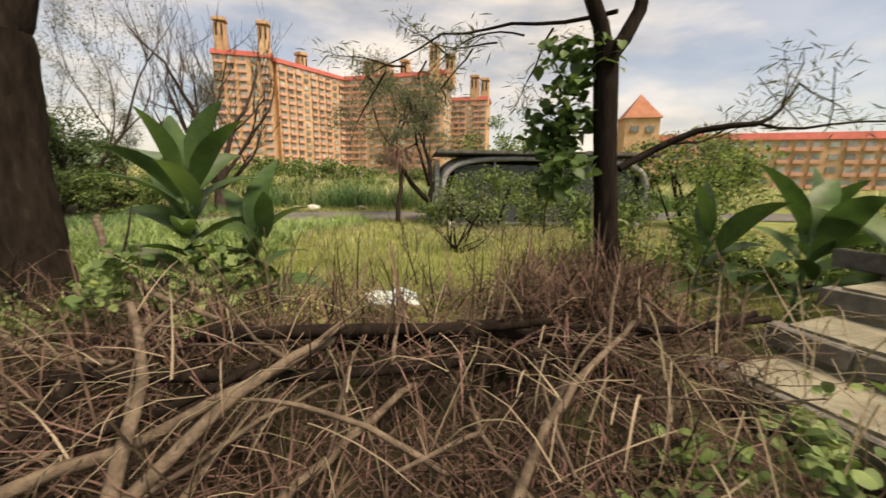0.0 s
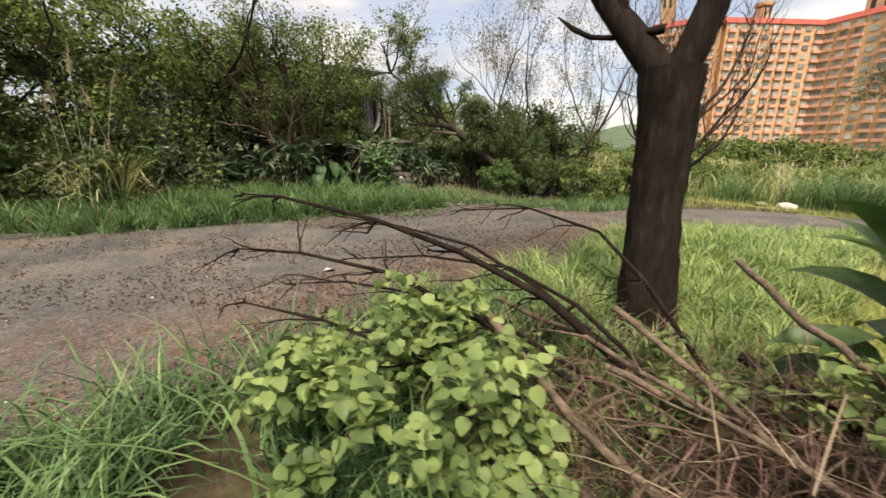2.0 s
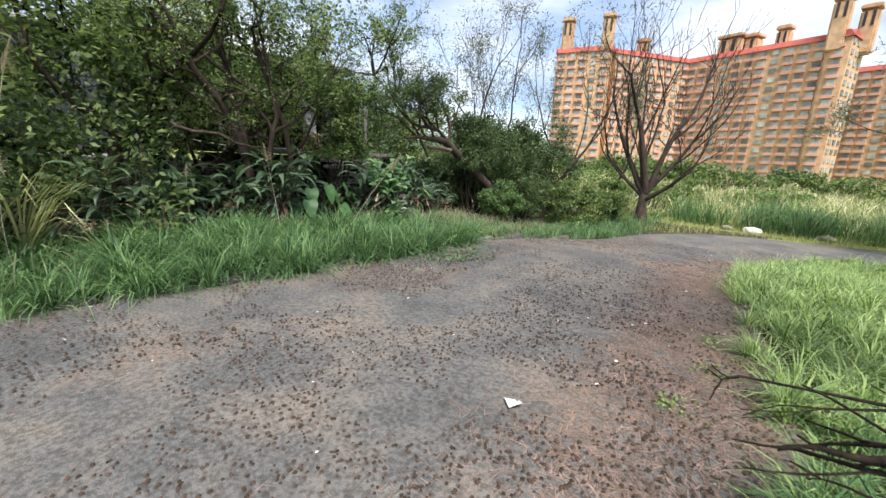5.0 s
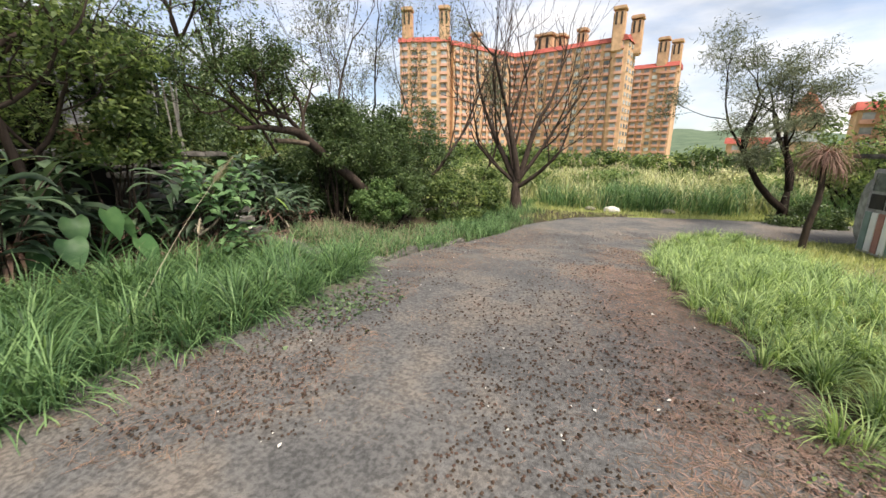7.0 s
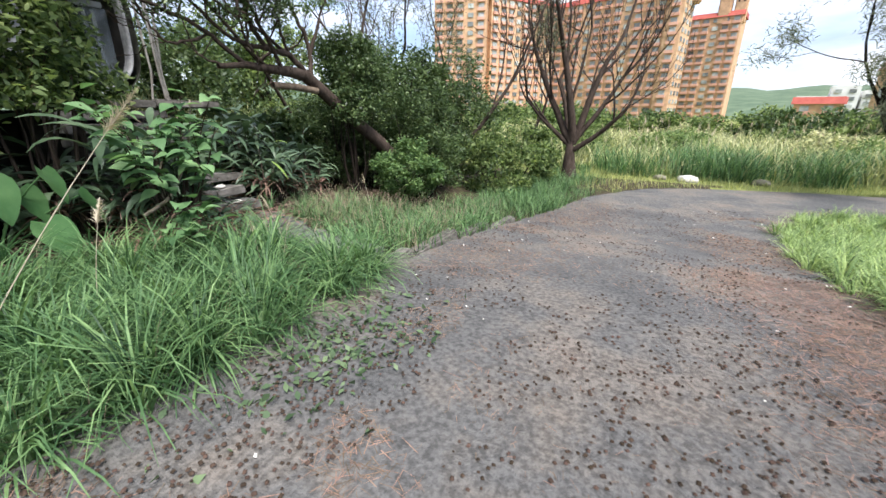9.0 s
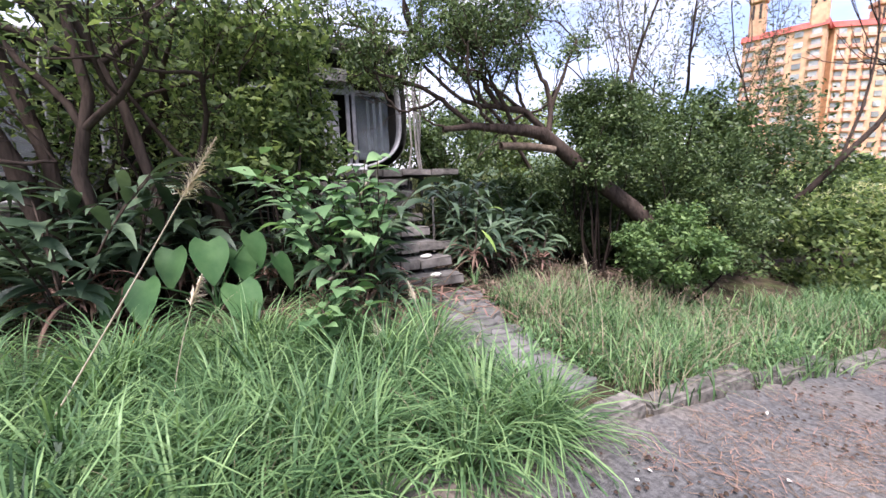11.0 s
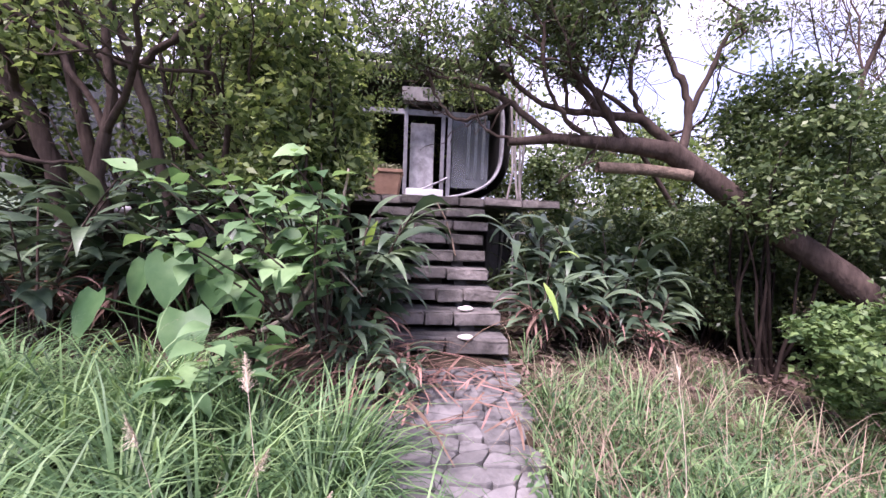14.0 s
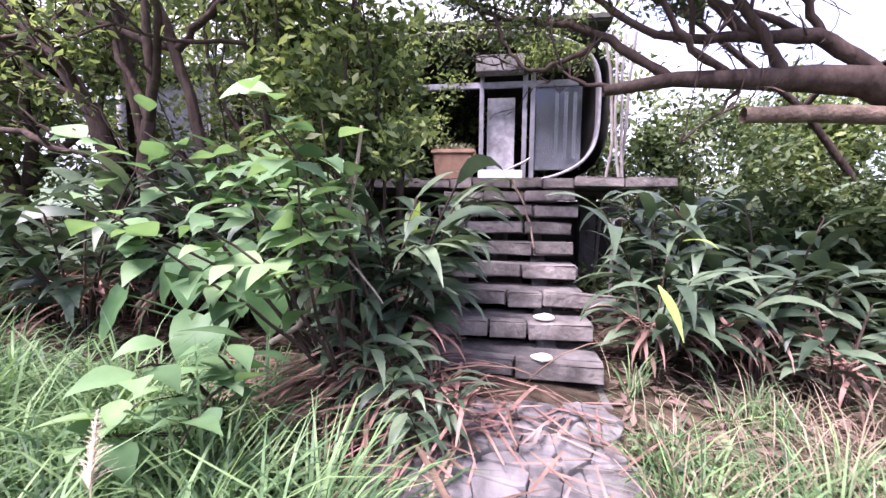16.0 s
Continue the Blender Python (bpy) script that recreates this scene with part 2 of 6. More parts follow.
M_REDROOF = mat("red_tiles", [(0.3, (0.30, 0.065, 0.05)), (0.7, (0.42, 0.11, 0.085))], scale=0.5, rough=0.8, bump=0)
M_CONEROOF = mat("brown_red_roof", [(0.3, (0.30, 0.12, 0.07)), (0.7, (0.42, 0.18, 0.11))], scale=0.5, rough=0.8, bump=0)
M_HILL = mat("wooded_hill", [(0.3, (0.05, 0.085, 0.05)), (0.7, (0.12, 0.16, 0.095))], scale=0.06, rough=1.0, bump=1.0, bump_scale=0.2)
M_WIN = mat("window_dull_glass", [(0.3, (0.12, 0.14, 0.14)), (0.7, (0.40, 0.42, 0.40))], scale=0.4, rough=0.25, bump=0, objrand=0.55, spec=0.6)
M_WHITEB = mat("white_building", [(0.3, (0.62, 0.62, 0.62)), (0.7, (0.74, 0.74, 0.73))], scale=0.3, rough=0.8, bump=0)


def glass_mat(name, tint, rough=0.03, alpha=0.5):
    m = bpy.data.materials.new(name); m.use_nodes = True
    n, l = m.node_tree.nodes, m.node_tree.links
    p = n["Principled BSDF"]; p.inputs["Base Color"].default_value = (*tint, 1); p.inputs["Roughness"].default_value = rough
    p.inputs["Specular IOR Level"].default_value = 0.8
    tr = n.new("ShaderNodeBsdfTransparent"); tr.inputs["Color"].default_value = (0.8, 0.85, 0.85, 1)
    mx = n.new("ShaderNodeMixShader")
    no = n.new("ShaderNodeTexNoise"); no.inputs["Scale"].default_value = 3; no.inputs["Detail"].default_value = 5
    mr = n.new("ShaderNodeMapRange"); mr.inputs["To Min"].default_value, mr.inputs["To Max"].default_value = alpha - 0.2, alpha + 0.2
    l.new(no.outputs["Fac"], mr.inputs["Value"]); l.new(mr.outputs["Result"], mx.inputs["Fac"])
    l.new(tr.outputs["BSDF"], mx.inputs[1]); l.new(p.outputs["BSDF"], mx.inputs[2])
    l.new(mx.outputs["Shader"], n["Material Output"].inputs["Surface"])
    return m


M_GLASS = glass_mat("dusty_window_glass", (0.13, 0.145, 0.155), 0.06, 0.42)

# ---- geometry helpers ----
rng = np.random.default_rng(7)


def sstep(a, b, v):
    t = np.clip((v - a) / (b - a), 0, 1)
    return t * t * (3 - 2 * t)


def gz(x, y):
    """Height of the ground."""
    x, y = np.asarray(x, float), np.asarray(y, float)
    z = -0.5 * sstep(5, 11, y) - 1.5 * sstep(25, 90, y)
    z = z - 0.27 * sstep(-3.7, -2.0, x) * (1 - sstep(3.0, 7.0, y))
    z = z + 0.20 * sstep(9.4, 11.2, -x) + 0.35 * sstep(12, 17, -x)
    return z


def g1(x, y):
    return float(gz(x, y))


def np_mesh(name, V, F):
    """A mesh from vertex rows and quad rows."""
    V, F = np.asarray(V, np.float32).reshape(-1, 3), np.asarray(F, np.int32).reshape(-1, 4)
    me = bpy.data.meshes.new(name)
    me.vertices.add(len(V)); me.vertices.foreach_set("co", V.ravel())
    me.loops.add(F.size); me.loops.foreach_set("vertex_index", F.ravel())
    me.polygons.add(len(F)); me.polygons.foreach_set("loop_start", np.arange(0, F.size, 4, dtype=np.int32))
    me.update(calc_edges=True)
    me.validate()
    return me


def empty(name, at=(0, 0, 0)):
    e = new(name)
    e.matrix_basis = pose(*at)
    e.empty_display_size = 0.1
    return e


def part(name, geom, material, parent=None, label="", smooth=False):
    """Links a bmesh or a mesh as one mesh object, under a parent where one is given (geometry in the parent's space)."""
    if isinstance(geom, bmesh.types.BMesh):
        me = bpy.data.meshes.new(name)
        geom.to_mesh(me); geom.free()
    else:
        me = geom
    if material and not me.materials:
        me.materials.append(material)
    if smooth:
        me.polygons.foreach_set("use_smooth", [True] * len(me.polygons))
    ob = new(name, me)
    if parent:
        ob.parent = parent
    if label:
        ob["label"] = label
    return ob


def box(bm, cx, cy, cz, sx, sy, sz, rz=0.0, bevel=0.0):
    """A box by centre and size, bevelled, turned about z by degrees."""
    r = bmesh.ops.create_cube(bm, size=1.0, matrix=pose(cx, cy, cz, 0, 0, rz) @ Matrix.Diagonal((sx, sy, sz, 1)))
    if bevel:
        es = list({e for v in r["verts"] for e in v.link_edges})
        bmesh.ops.bevel(bm, geom=es, offset=bevel, segments=2, affect="EDGES")
    return bm


class Tubes:
    """Gathers tapered tubes into one quad mesh."""

    def __init__(self):
        self.V, self.F, self.n = [], [], 0

    def add(self, pts, radii, sides=6):
        pts, radii = np.asarray(pts, float), np.asarray(radii, float)
        k = len(pts)
        tang = np.gradient(pts, axis=0)
        tang /= np.linalg.norm(tang, axis=1, keepdims=True) + 1e-9
        ref = np.array([0.31, 0.17, 0.93]) if abs(tang[:, 2]).mean() < 0.8 else np.array([0.95, 0.2, 0.1])
        a = np.cross(tang, ref); a /= np.linalg.norm(a, axis=1, keepdims=True) + 1e-9
        b = np.cross(tang, a)
        th = np.linspace(0, 2 * np.pi, sides, endpoint=False)
        ring = pts[:, None] + radii[:, None, None] * (np.cos(th)[None, :, None] * a[:, None] + np.sin(th)[None, :, None] * b[:, None])
        idx = self.n + np.arange(k * sides).reshape(k, sides)
        nxt = np.roll(idx, -1, axis=1)
        self.V.append(ring.reshape(-1, 3))
        self.F.append(np.stack([idx[:-1], nxt[:-1], nxt[1:], idx[1:]], -1).reshape(-1, 4))
        self.n += k * sides

    def mesh(self, name):
        me = np_mesh(name, np.concatenate(self.V), np.concatenate(self.F))
        me.polygons.foreach_set("use_smooth", [True] * len(me.polygons))
        return me


def ribbons(base, az, pitch, length, width, droop, prof, fold=0.25, roll=0.0):
    """Arching leaves or blades: rows of base points, headings and pitches in radians; prof: half widths along the leaf."""
    base = np.array(base, float)
    N, S = len(base), len(prof) - 1
    az, pitch, length, width, droop, roll = (np.broadcast_to(np.asarray(v, float), N) for v in (az, pitch, length, width, droop, roll))
    out = np.zeros((N, S + 1, 3, 3))
    P = base.copy()
    side0 = np.stack([-np.sin(az), np.cos(az), 0 * az], -1)
    for k in range(S + 1):
        a = pitch - droop * (k / S) ** 1.3
        d = np.stack([np.cos(a) * np.cos(az), np.cos(a) * np.sin(az), np.sin(a)], -1)
        nrm = np.cross(d, side0)
        side = side0 * np.cos(roll)[:, None] + nrm * np.sin(roll)[:, None]
        nr = np.cross(d, side)
        w = (width * prof[k] / 2)[:, None]
        out[:, k, 0], out[:, k, 1], out[:, k, 2] = P - side * w + nr * w * fold, P, P + side * w + nr * w * fold
        P = P + d * (length / S)[:, None]
    V = out.reshape(-1, 3)
    idx = np.arange(N * (S + 1) * 3).reshape(N, S + 1, 3)
    F = np.stack([np.stack([idx[:, :-1, c], idx[:, :-1, c + 1], idx[:, 1:, c + 1], idx[:, 1:, c]], -1) for c in (0, 1)], 2).reshape(-1, 4)
    return V, F


def blades(base, length, width, spread=0.5, droop=1.3, az=None):
    """Grass blades: two vertices a section."""
    base = np.array(base, float)
    N, S = len(base), 4
    az = rng.uniform(0, 2 * np.pi, N) if az is None else az
    pitch = np.pi / 2 - np.abs(rng.normal(0, spread, N))
    droop = droop * rng.uniform(0.5, 1.25, N)
    prof = np.array([0.8, 1.0, 0.8, 0.5, 0.06])
    out = np.zeros((N, S + 1, 2, 3)); P = base.copy()
    tw = rng.uniform(-0.6, 0.6, N)
    side = np.stack([-np.sin(az + tw), np.cos(az + tw), 0 * az], -1)
    for k in range(S + 1):
        a = pitch - droop * (k / S) ** 1.5
        d = np.stack([np.cos(a) * np.cos(az), np.cos(a) * np.sin(az), np.sin(a)], -1)
        w = (width * prof[k] / 2)[:, None]
        out[:, k, 0], out[:, k, 1] = P - side * w, P + side * w
        P = P + d * (length / S)[:, None]
    idx = np.arange(N * (S + 1) * 2).reshape(N, S + 1, 2)
    F = np.stack([idx[:, :-1, 0], idx[:, :-1, 1], idx[:, 1:, 1], idx[:, 1:, 0]], -1).reshape(-1, 4)
    return out.reshape(-1, 3), F


def tussocks(centres, per, length, width, lift=0.55, droop=2.3):
    """Tufts of long blades that spring from one root and arch outwards."""
    c = np.repeat(np.asarray(centres, float), per, axis=0); N = len(c)
    sweep = np.repeat(rng.uniform(0, 6.3, len(centres)), per)
    az = np.where(rng.random(N) < 0.6, rng.uniform(0, 6.3, N), sweep + rng.normal(0, 0.6, N))
    base = c + np.column_stack([np.cos(az), np.sin(az), 0 * az]) * rng.uniform(0, 0.07, N)[:, None]
    grow_ = np.repeat(rng.uniform(0.65, 1.25, len(centres)), per)
    return blades(base, rng.uniform(*length, N) * grow_, rng.uniform(*width, N), lift, droop, az)


def leaves(P, size, aspect=0.5, up=0.6):
    """Small folded leaves at the points P."""
    P = np.asarray(P, float); N = len(P)
    nrm = rng.normal(0, 1, (N, 3)) + np.array([0, 0, up * 1.6]); nrm /= np.linalg.norm(nrm, axis=1, keepdims=True)
    t = np.cross(nrm, rng.normal(0, 1, (N, 3))); t /= np.linalg.norm(t, axis=1, keepdims=True)
    s = np.cross(nrm, t)
    L = (np.asarray(size) * rng.uniform(0.6, 1.35, N))[:, None]
    w = L * aspect / 2
    V = np.stack([P, P + t * L * 0.45 - s * w + nrm * w * 0.3, P + t * L - nrm * L * 0.1, P + t * L * 0.45 + s * w + nrm * w * 0.3], 1).reshape(-1, 3)
    F = np.arange(N * 4).reshape(N, 4)
    return V, F


def broad(P, size, heart=True):
    """Broad pointed leaves that hang at all angles about the points P."""
    P = np.asarray(P, float); n = len(P)
    L = size * rng.uniform(0.6, 1.3, n)
    return ribbons(P, rng.uniform(0, 6.3, n), rng.normal(-0.25, 0.5, n), L, L * (0.85 if heart else 0.6), rng.uniform(0.2, 1.1, n), [0.55, 1.0, 0.88, 0.5, 0.03], 0.2, rng.normal(0, 0.45, n))


def roughen(me, amp, freq, zf=0.3):
    """Bark ridges: pushes the vertices about by noise drawn out along z."""
    for v in me.vertices:
        d = noise.noise((v.co.x * freq, v.co.y * freq, v.co.z * freq * zf)) + 0.6 * noise.noise((v.co.x * freq * 2.7, v.co.y * freq * 2.7, v.co.z * freq * zf * 2))
        v.co += v.normal * d * amp
    return me


def join(*pairs):
    Vs, Fs, n = [], [], 0
    for V, F in pairs:
        Vs.append(np.asarray(V).reshape(-1, 3)); Fs.append(np.asarray(F) + n); n += len(Vs[-1])
    return np.concatenate(Vs), np.concatenate(Fs)


def curve(p, q, bend=0.15, k=8, sag=0.0):
    """A wavering line from p to q."""
    p, q = np.array(p, float), np.array(q, float)
    t = np.linspace(0, 1, k)[:, None]
    L = np.linalg.norm(q - p)
    off = rng.normal(0, 1, (3,)) * bend * L
    wig = np.cumsum(rng.normal(0, 0.02 * L, (k, 3)), 0)
    return p + (q - p) * t + np.sin(np.pi * t) * off * 0.6 + wig * t * (1 - t) * 2 + np.array([0, 0, -sag]) * np.sin(np.pi * t)


def grow(tb, tips, p, d, length, rad, depth, nchild=3, spread=0.7, up=0.15, shrink=0.7, sides=6, gnarl=0.25, min_r=0.004):
    """One branch and, in turn, its children; tips gathers points on the thin ends."""
    k = 6 if depth else 5
    pts = [np.array(p, float)]; d = np.array(d, float); d /= np.linalg.norm(d)
    for i in range(k - 1):
        d = d + rng.normal(0, gnarl, 3) * 0.5 + np.array([0, 0, up * 0.3]); d /= np.linalg.norm(d)
        pts.append(pts[-1] + d * length / (k - 1))
    pts = np.array(pts)
    r1 = max(min_r, rad * (0.55 if depth else 0.3))
    tb.add(pts, np.linspace(rad, r1, k), max(3, sides))
    if depth == 0:
        tips.extend(pts[1:]); return
    if depth == 1:
        tips.extend(pts[3:])
    for c in range(nchild):
        j = k - 1 if c == 0 else int(rng.integers(2, k))
        nd = d + rng.normal(0, spread, 3) + np.array([0, 0, up])
        grow(tb, tips, pts[j], nd, length * shrink * rng.uniform(0.75, 1.2), max(min_r, r1 * (0.95 if c == 0 else 0.7)), depth - 1, nchild, spread, up, shrink, max(3, sides - 1), gnarl, min_r)


def cloud(centres, radii, n, squash=0.8):
    """n points gathered in loose clumps about the centres."""
    centres, radii = np.asarray(centres, float), np.asarray(radii, float)
    k = rng.integers(0, len(centres), n)
    v = rng.normal(0, 1, (n, 3)); v /= np.linalg.norm(v, axis=1, keepdims=True)
    r = rng.uniform(0, 1, n)[:, None] ** 0.45
    return centres[k] + v * r * radii[k][:, None] * np.array([1, 1, squash])


def clumps(c, r, k, sub):
    """k clump centres inside the ellipsoid c, r, nearer to its skin, and their radii."""
    v = rng.normal(0, 1, (k, 3)); v /= np.linalg.norm(v, axis=1, keepdims=True)
    f = rng.uniform(0.25, 1.0, k)[:, None] ** 0.5
    return np.array(c) + v * f * np.array(r), rng.uniform(0.6, 1.3, k) * sub


def stuff(name, V, F, material, label, category):
    ob = part(name, np_mesh(name, V, F), material)
    return tagged(ob, label, category, kind="stuff")

# ---- ground, road ----


def axis(near, far_lo, far_hi, step):
    a = list(np.arange(near[0], near[1] + 1e-6, step))
    d, v = step, near[1]
    while v < far_hi:
        d *= 1.5; v += d; a.append(v)
    d, v = step, near[0]
    while v > far_lo:
        d *= 1.5; v -= d; a.insert(0, v)
    return np.array(a)


def grid_faces(nu, nv):
    i = np.arange(nu * nv).reshape(nu, nv)
    return np.stack([i[:-1, :-1], i[1:, :-1], i[1:, 1:], i[:-1, 1:]], -1).reshape(-1, 4)


gx, gy = axis((-17, 12), -3000, 3000, 0.35), axis((-10, 26), -3000, 3000, 0.35)
GX, GY = np.meshgrid(gx, gy, indexing="ij")
GZ = gz(GX, GY) + rng.normal(0, 0.012, GX.shape) * (abs(GX + 6) > 3.2) - 0.03 * ((GX > -9.3) & (GX < -3.9) & (GY < 13.5))
GZ[(abs(GX) > 40) | (GY > 60)] += -0.2
ground = part("ground", np_mesh("ground", np.stack([GX, GY, GZ], -1), grid_faces(len(gx), len(gy))), M_GROUND, smooth=True)
ground.data.materials.append(M_MEADOW)
for pg in ground.data.polygons:
    c_ = pg.center
    if (c_.y > 3.2 and c_.x > -4.3 + 0.3 * math.sin(c_.y * 2)) or c_.y > 15.5:
        pg.material_index = 1
tagged(ground, "brown soil and leaf litter with patchy green growth", "ground", kind="structure")

# The road: left and right edge, sampled by y; it bends off to the right at the far end.
LE = np.array([(-11.5, -12), (-10.2, -5), (-9.72, -2.2), (-9.2, 0.1), (-8.85, 2.4), (-8.7, 4.0), (-8.6, 6.0), (-8.4, 8.0), (-8.15, 10.0), (-7.6, 12.2), (-6.2, 14.2), (-3, 15.2), (3, 15.6), (14, 16)])
RE = np.array([(-4.6, -12), (-4.2, -5), (-4.05, -2.2), (-4.05, 0.1), (-4.15, 1.6), (-4.4, 3.4), (-4.75, 5.5), (-4.85, 7.0), (-4.7, 8.6), (-4.45, 9.8), (-4.1, 11.0), (-2.8, 12.2), (3, 12.9), (14, 13.2)])


def along(E, m):
    t = np.linspace(0, 1, len(E)); s = np.linspace(0, 1, m)
    return np.stack([np.interp(s, t, E[:, 0]), np.interp(s, t, E[:, 1])], -1)


m_, w_ = 150, 26
le, re_ = along(LE, m_), along(RE, m_)
for _ in range(4):
    le[1:-1] = (le[:-2] + 2 * le[1:-1] + le[2:]) / 4; re_[1:-1] = (re_[:-2] + 2 * re_[1:-1] + re_[2:]) / 4
u = np.linspace(0, 1, w_)[None, :, None]
RXY = le[:, None] * (1 - u) + re_[:, None] * u
RXY[:, 0] += rng.normal(0, 0.03, (m_, 2)); RXY[:, -1] += rng.normal(0, 0.025, (m_, 2))
RZ = gz(RXY[..., 0], RXY[..., 1]) + 0.022 + 0.02 * np.sin(np.pi * u[..., 0])
road = part("road", np_mesh("road", np.concatenate([RXY, RZ[..., None]], -1), grid_faces(m_, w_)), M_ROAD, smooth=True)
tagged(road, "worn grey asphalt lane dusted with brown needles and cones", "road", kind="structure")


def road_points(n, y0, y1, u0=0.03, u1=0.97):
    k = rng.integers(0, m_, n * 4); uu = rng.uniform(u0, u1, n * 4)
    P = le[k] * (1 - uu[:, None]) + re_[k] * uu[:, None] + rng.normal(0, 0.05, (n * 4, 2))
    P = P[(P[:, 1] > y0) & (P[:, 1] < y1)][:n]
    return np.column_stack([P, gz(P[:, 0], P[:, 1]) + 0.042])


def drift(P, seed, keep):
    """Keeps the points that lie in drifts."""
    w = np.array([noise.noise((p[0] * 0.9 + seed, p[1] * 0.9, 0)) + 0.5 * noise.noise((p[0] * 2.6, p[1] * 2.6 + seed, 3)) for p in P])
    return P[w > np.quantile(w, 1 - keep)]


# seed cones: small dark lumps
P = drift(road_points(30000, -5, 12), 4, 0.66)
P = P[rng.random(len(P)) > 0.75 * sstep(2.5, 6.5, P[:, 1])]
n = len(P); r = rng.uniform(0.004, 0.0085, n)[:, None]
th = rng.uniform(0, 6.3, n); ax = np.stack([np.cos(th), np.sin(th), 0 * th], -1) * r * 1.25; ay = np.stack([-np.sin(th), np.cos(th), 0 * th], -1) * r
az_ = np.array([0, 0, 1.0]) * r
C = P + az_ * 0.6
V = np.stack([C - ax - ay, C + ax - ay, C + ax + ay, C - ax + ay, C - ax * 0.5 - ay * 0.5 + az_, C + ax * 0.5 - ay * 0.5 + az_, C + ax * 0.5 + ay * 0.5 + az_, C - ax * 0.5 + ay * 0.5 + az_], 1).reshape(-1, 3)
q = np.array([(4, 5, 6, 7), (0, 1, 5, 4), (1, 2, 6, 5), (2, 3, 7, 6), (3, 0, 4, 7)])
stuff("seed_cones", V, (np.arange(n)[:, None, None] * 8 + q).reshape(-1, 4), M_CONE, "small dark brown seed cones scattered on asphalt", "seed cones")
# needles and straws
P = drift(road_points(60000, -5, 11.5), 9, 0.55)
az = rng.uniform(0, 6.3, len(P))
V, F = ribbons(P - np.array([0, 0, 0.004]), az, rng.normal(0.02, 0.03, len(P)), rng.uniform(0.03, 0.11, len(P)), rng.uniform(0.0015, 0.004, len(P)), rng.normal(0, 0.05, len(P)), [1, 1, 0.5])
stuff("fallen_needles", V, F, M_NEEDLE, "brown dry needles and straw drifted on the road", "needles")
P = road_points(30000, -3, 7, 0.6, 1.0)
az = rng.uniform(0, 6.3, len(P))
V, F = ribbons(P - np.array([0, 0, 0.006]), az, rng.normal(0.02, 0.04, len(P)), rng.uniform(0.03, 0.12, len(P)), rng.uniform(0.002, 0.006, len(P)), rng.normal(0, 0.05, len(P)), [1, 1, 0.5])
stuff("needle_drift", V, F, M_DRIFT, "thick red-brown needle drift at the road edge", "needles")
P = road_points(160, -4, 13)
V, F = leaves(P + np.array([0, 0, 0.004]), 0.028, 0.6, up=2.5)
stuff("pale_litter", V, F, M_LITTER, "pale dry leaf scraps on the asphalt", "litter")

# kerb stones along the left edge
kerb = empty("kerb")
tagged(kerb, "old low concrete kerb overgrown by grass", "kerb", kind="structure")
bm = bmesh.new(); box(bm, 0, 0, 0, 0.15, 0.92, 0.16, bevel=0.02)
kme = bpy.data.meshes.new("kerb_stone"); bm.to_mesh(kme); bm.free(); kme.materials.append(M_KERB)
ky = -6.0
while ky < 8.5:
    j = int(np.argmin(abs(le[:, 1] - ky))); d = le[j + 1] - le[j]
    o = new("kerb_stone", kme); o.parent = kerb
    o.matrix_basis = pose(le[j, 0] - 0.10, ky, g1(le[j, 0], ky) - 0.025 + rng.normal(0, 0.012), rng.normal(0, 1.5), rng.normal(0, 2.5), math.degrees(math.atan2(-d[0], d[1])))
    ky += 0.95

# ---- far setting: hills, apartment blocks ----
th = np.linspace(0, 2 * np.pi, 240)
ridge = np.array([noise.fractal((math.cos(a) * 2.2, math.sin(a) * 2.2, 5.0), 1.0, 2.0, 5) for a in th])
ridge[-1] = ridge[0]
hh = 38 + 34 * ridge
rows_ = []
for f_, rr in ((0.0, 430), (0.35, 520), (0.75, 640), (1.0, 760), (0.8, 900)):
    rows_.append(np.stack([np.cos(th) * rr, np.sin(th) * rr, -3 + hh * f_ + 4 * f_ * np.sin(th * 31 + rr)], -1))
hill = part("hill", np_mesh("hill", np.stack(rows_), grid_faces(5, 240)), M_HILL, smooth=True)
tagged(hill, "low wooded green hills on the horizon", "hill", kind="structure")

bm = bmesh.new(); box(bm, 0, 0, 0, 2.1, 0.5, 1.55); WIN_ME = bpy.data.meshes.new("window"); bm.to_mesh(WIN_ME); bm.free(); WIN_ME.materials.append(M_WIN)
bm = bmesh.new(); box(bm, 0, 0, 0, 2.9, 1.0, 1.05, bevel=0.06); BAL_ME = bpy.data.meshes.new("balcony"); bm.to_mesh(BAL_ME); bm.free(); BAL_ME.materials.append(M_PINK)
ROOF, FLOORS, BASE = 44.0, 15, -2.0


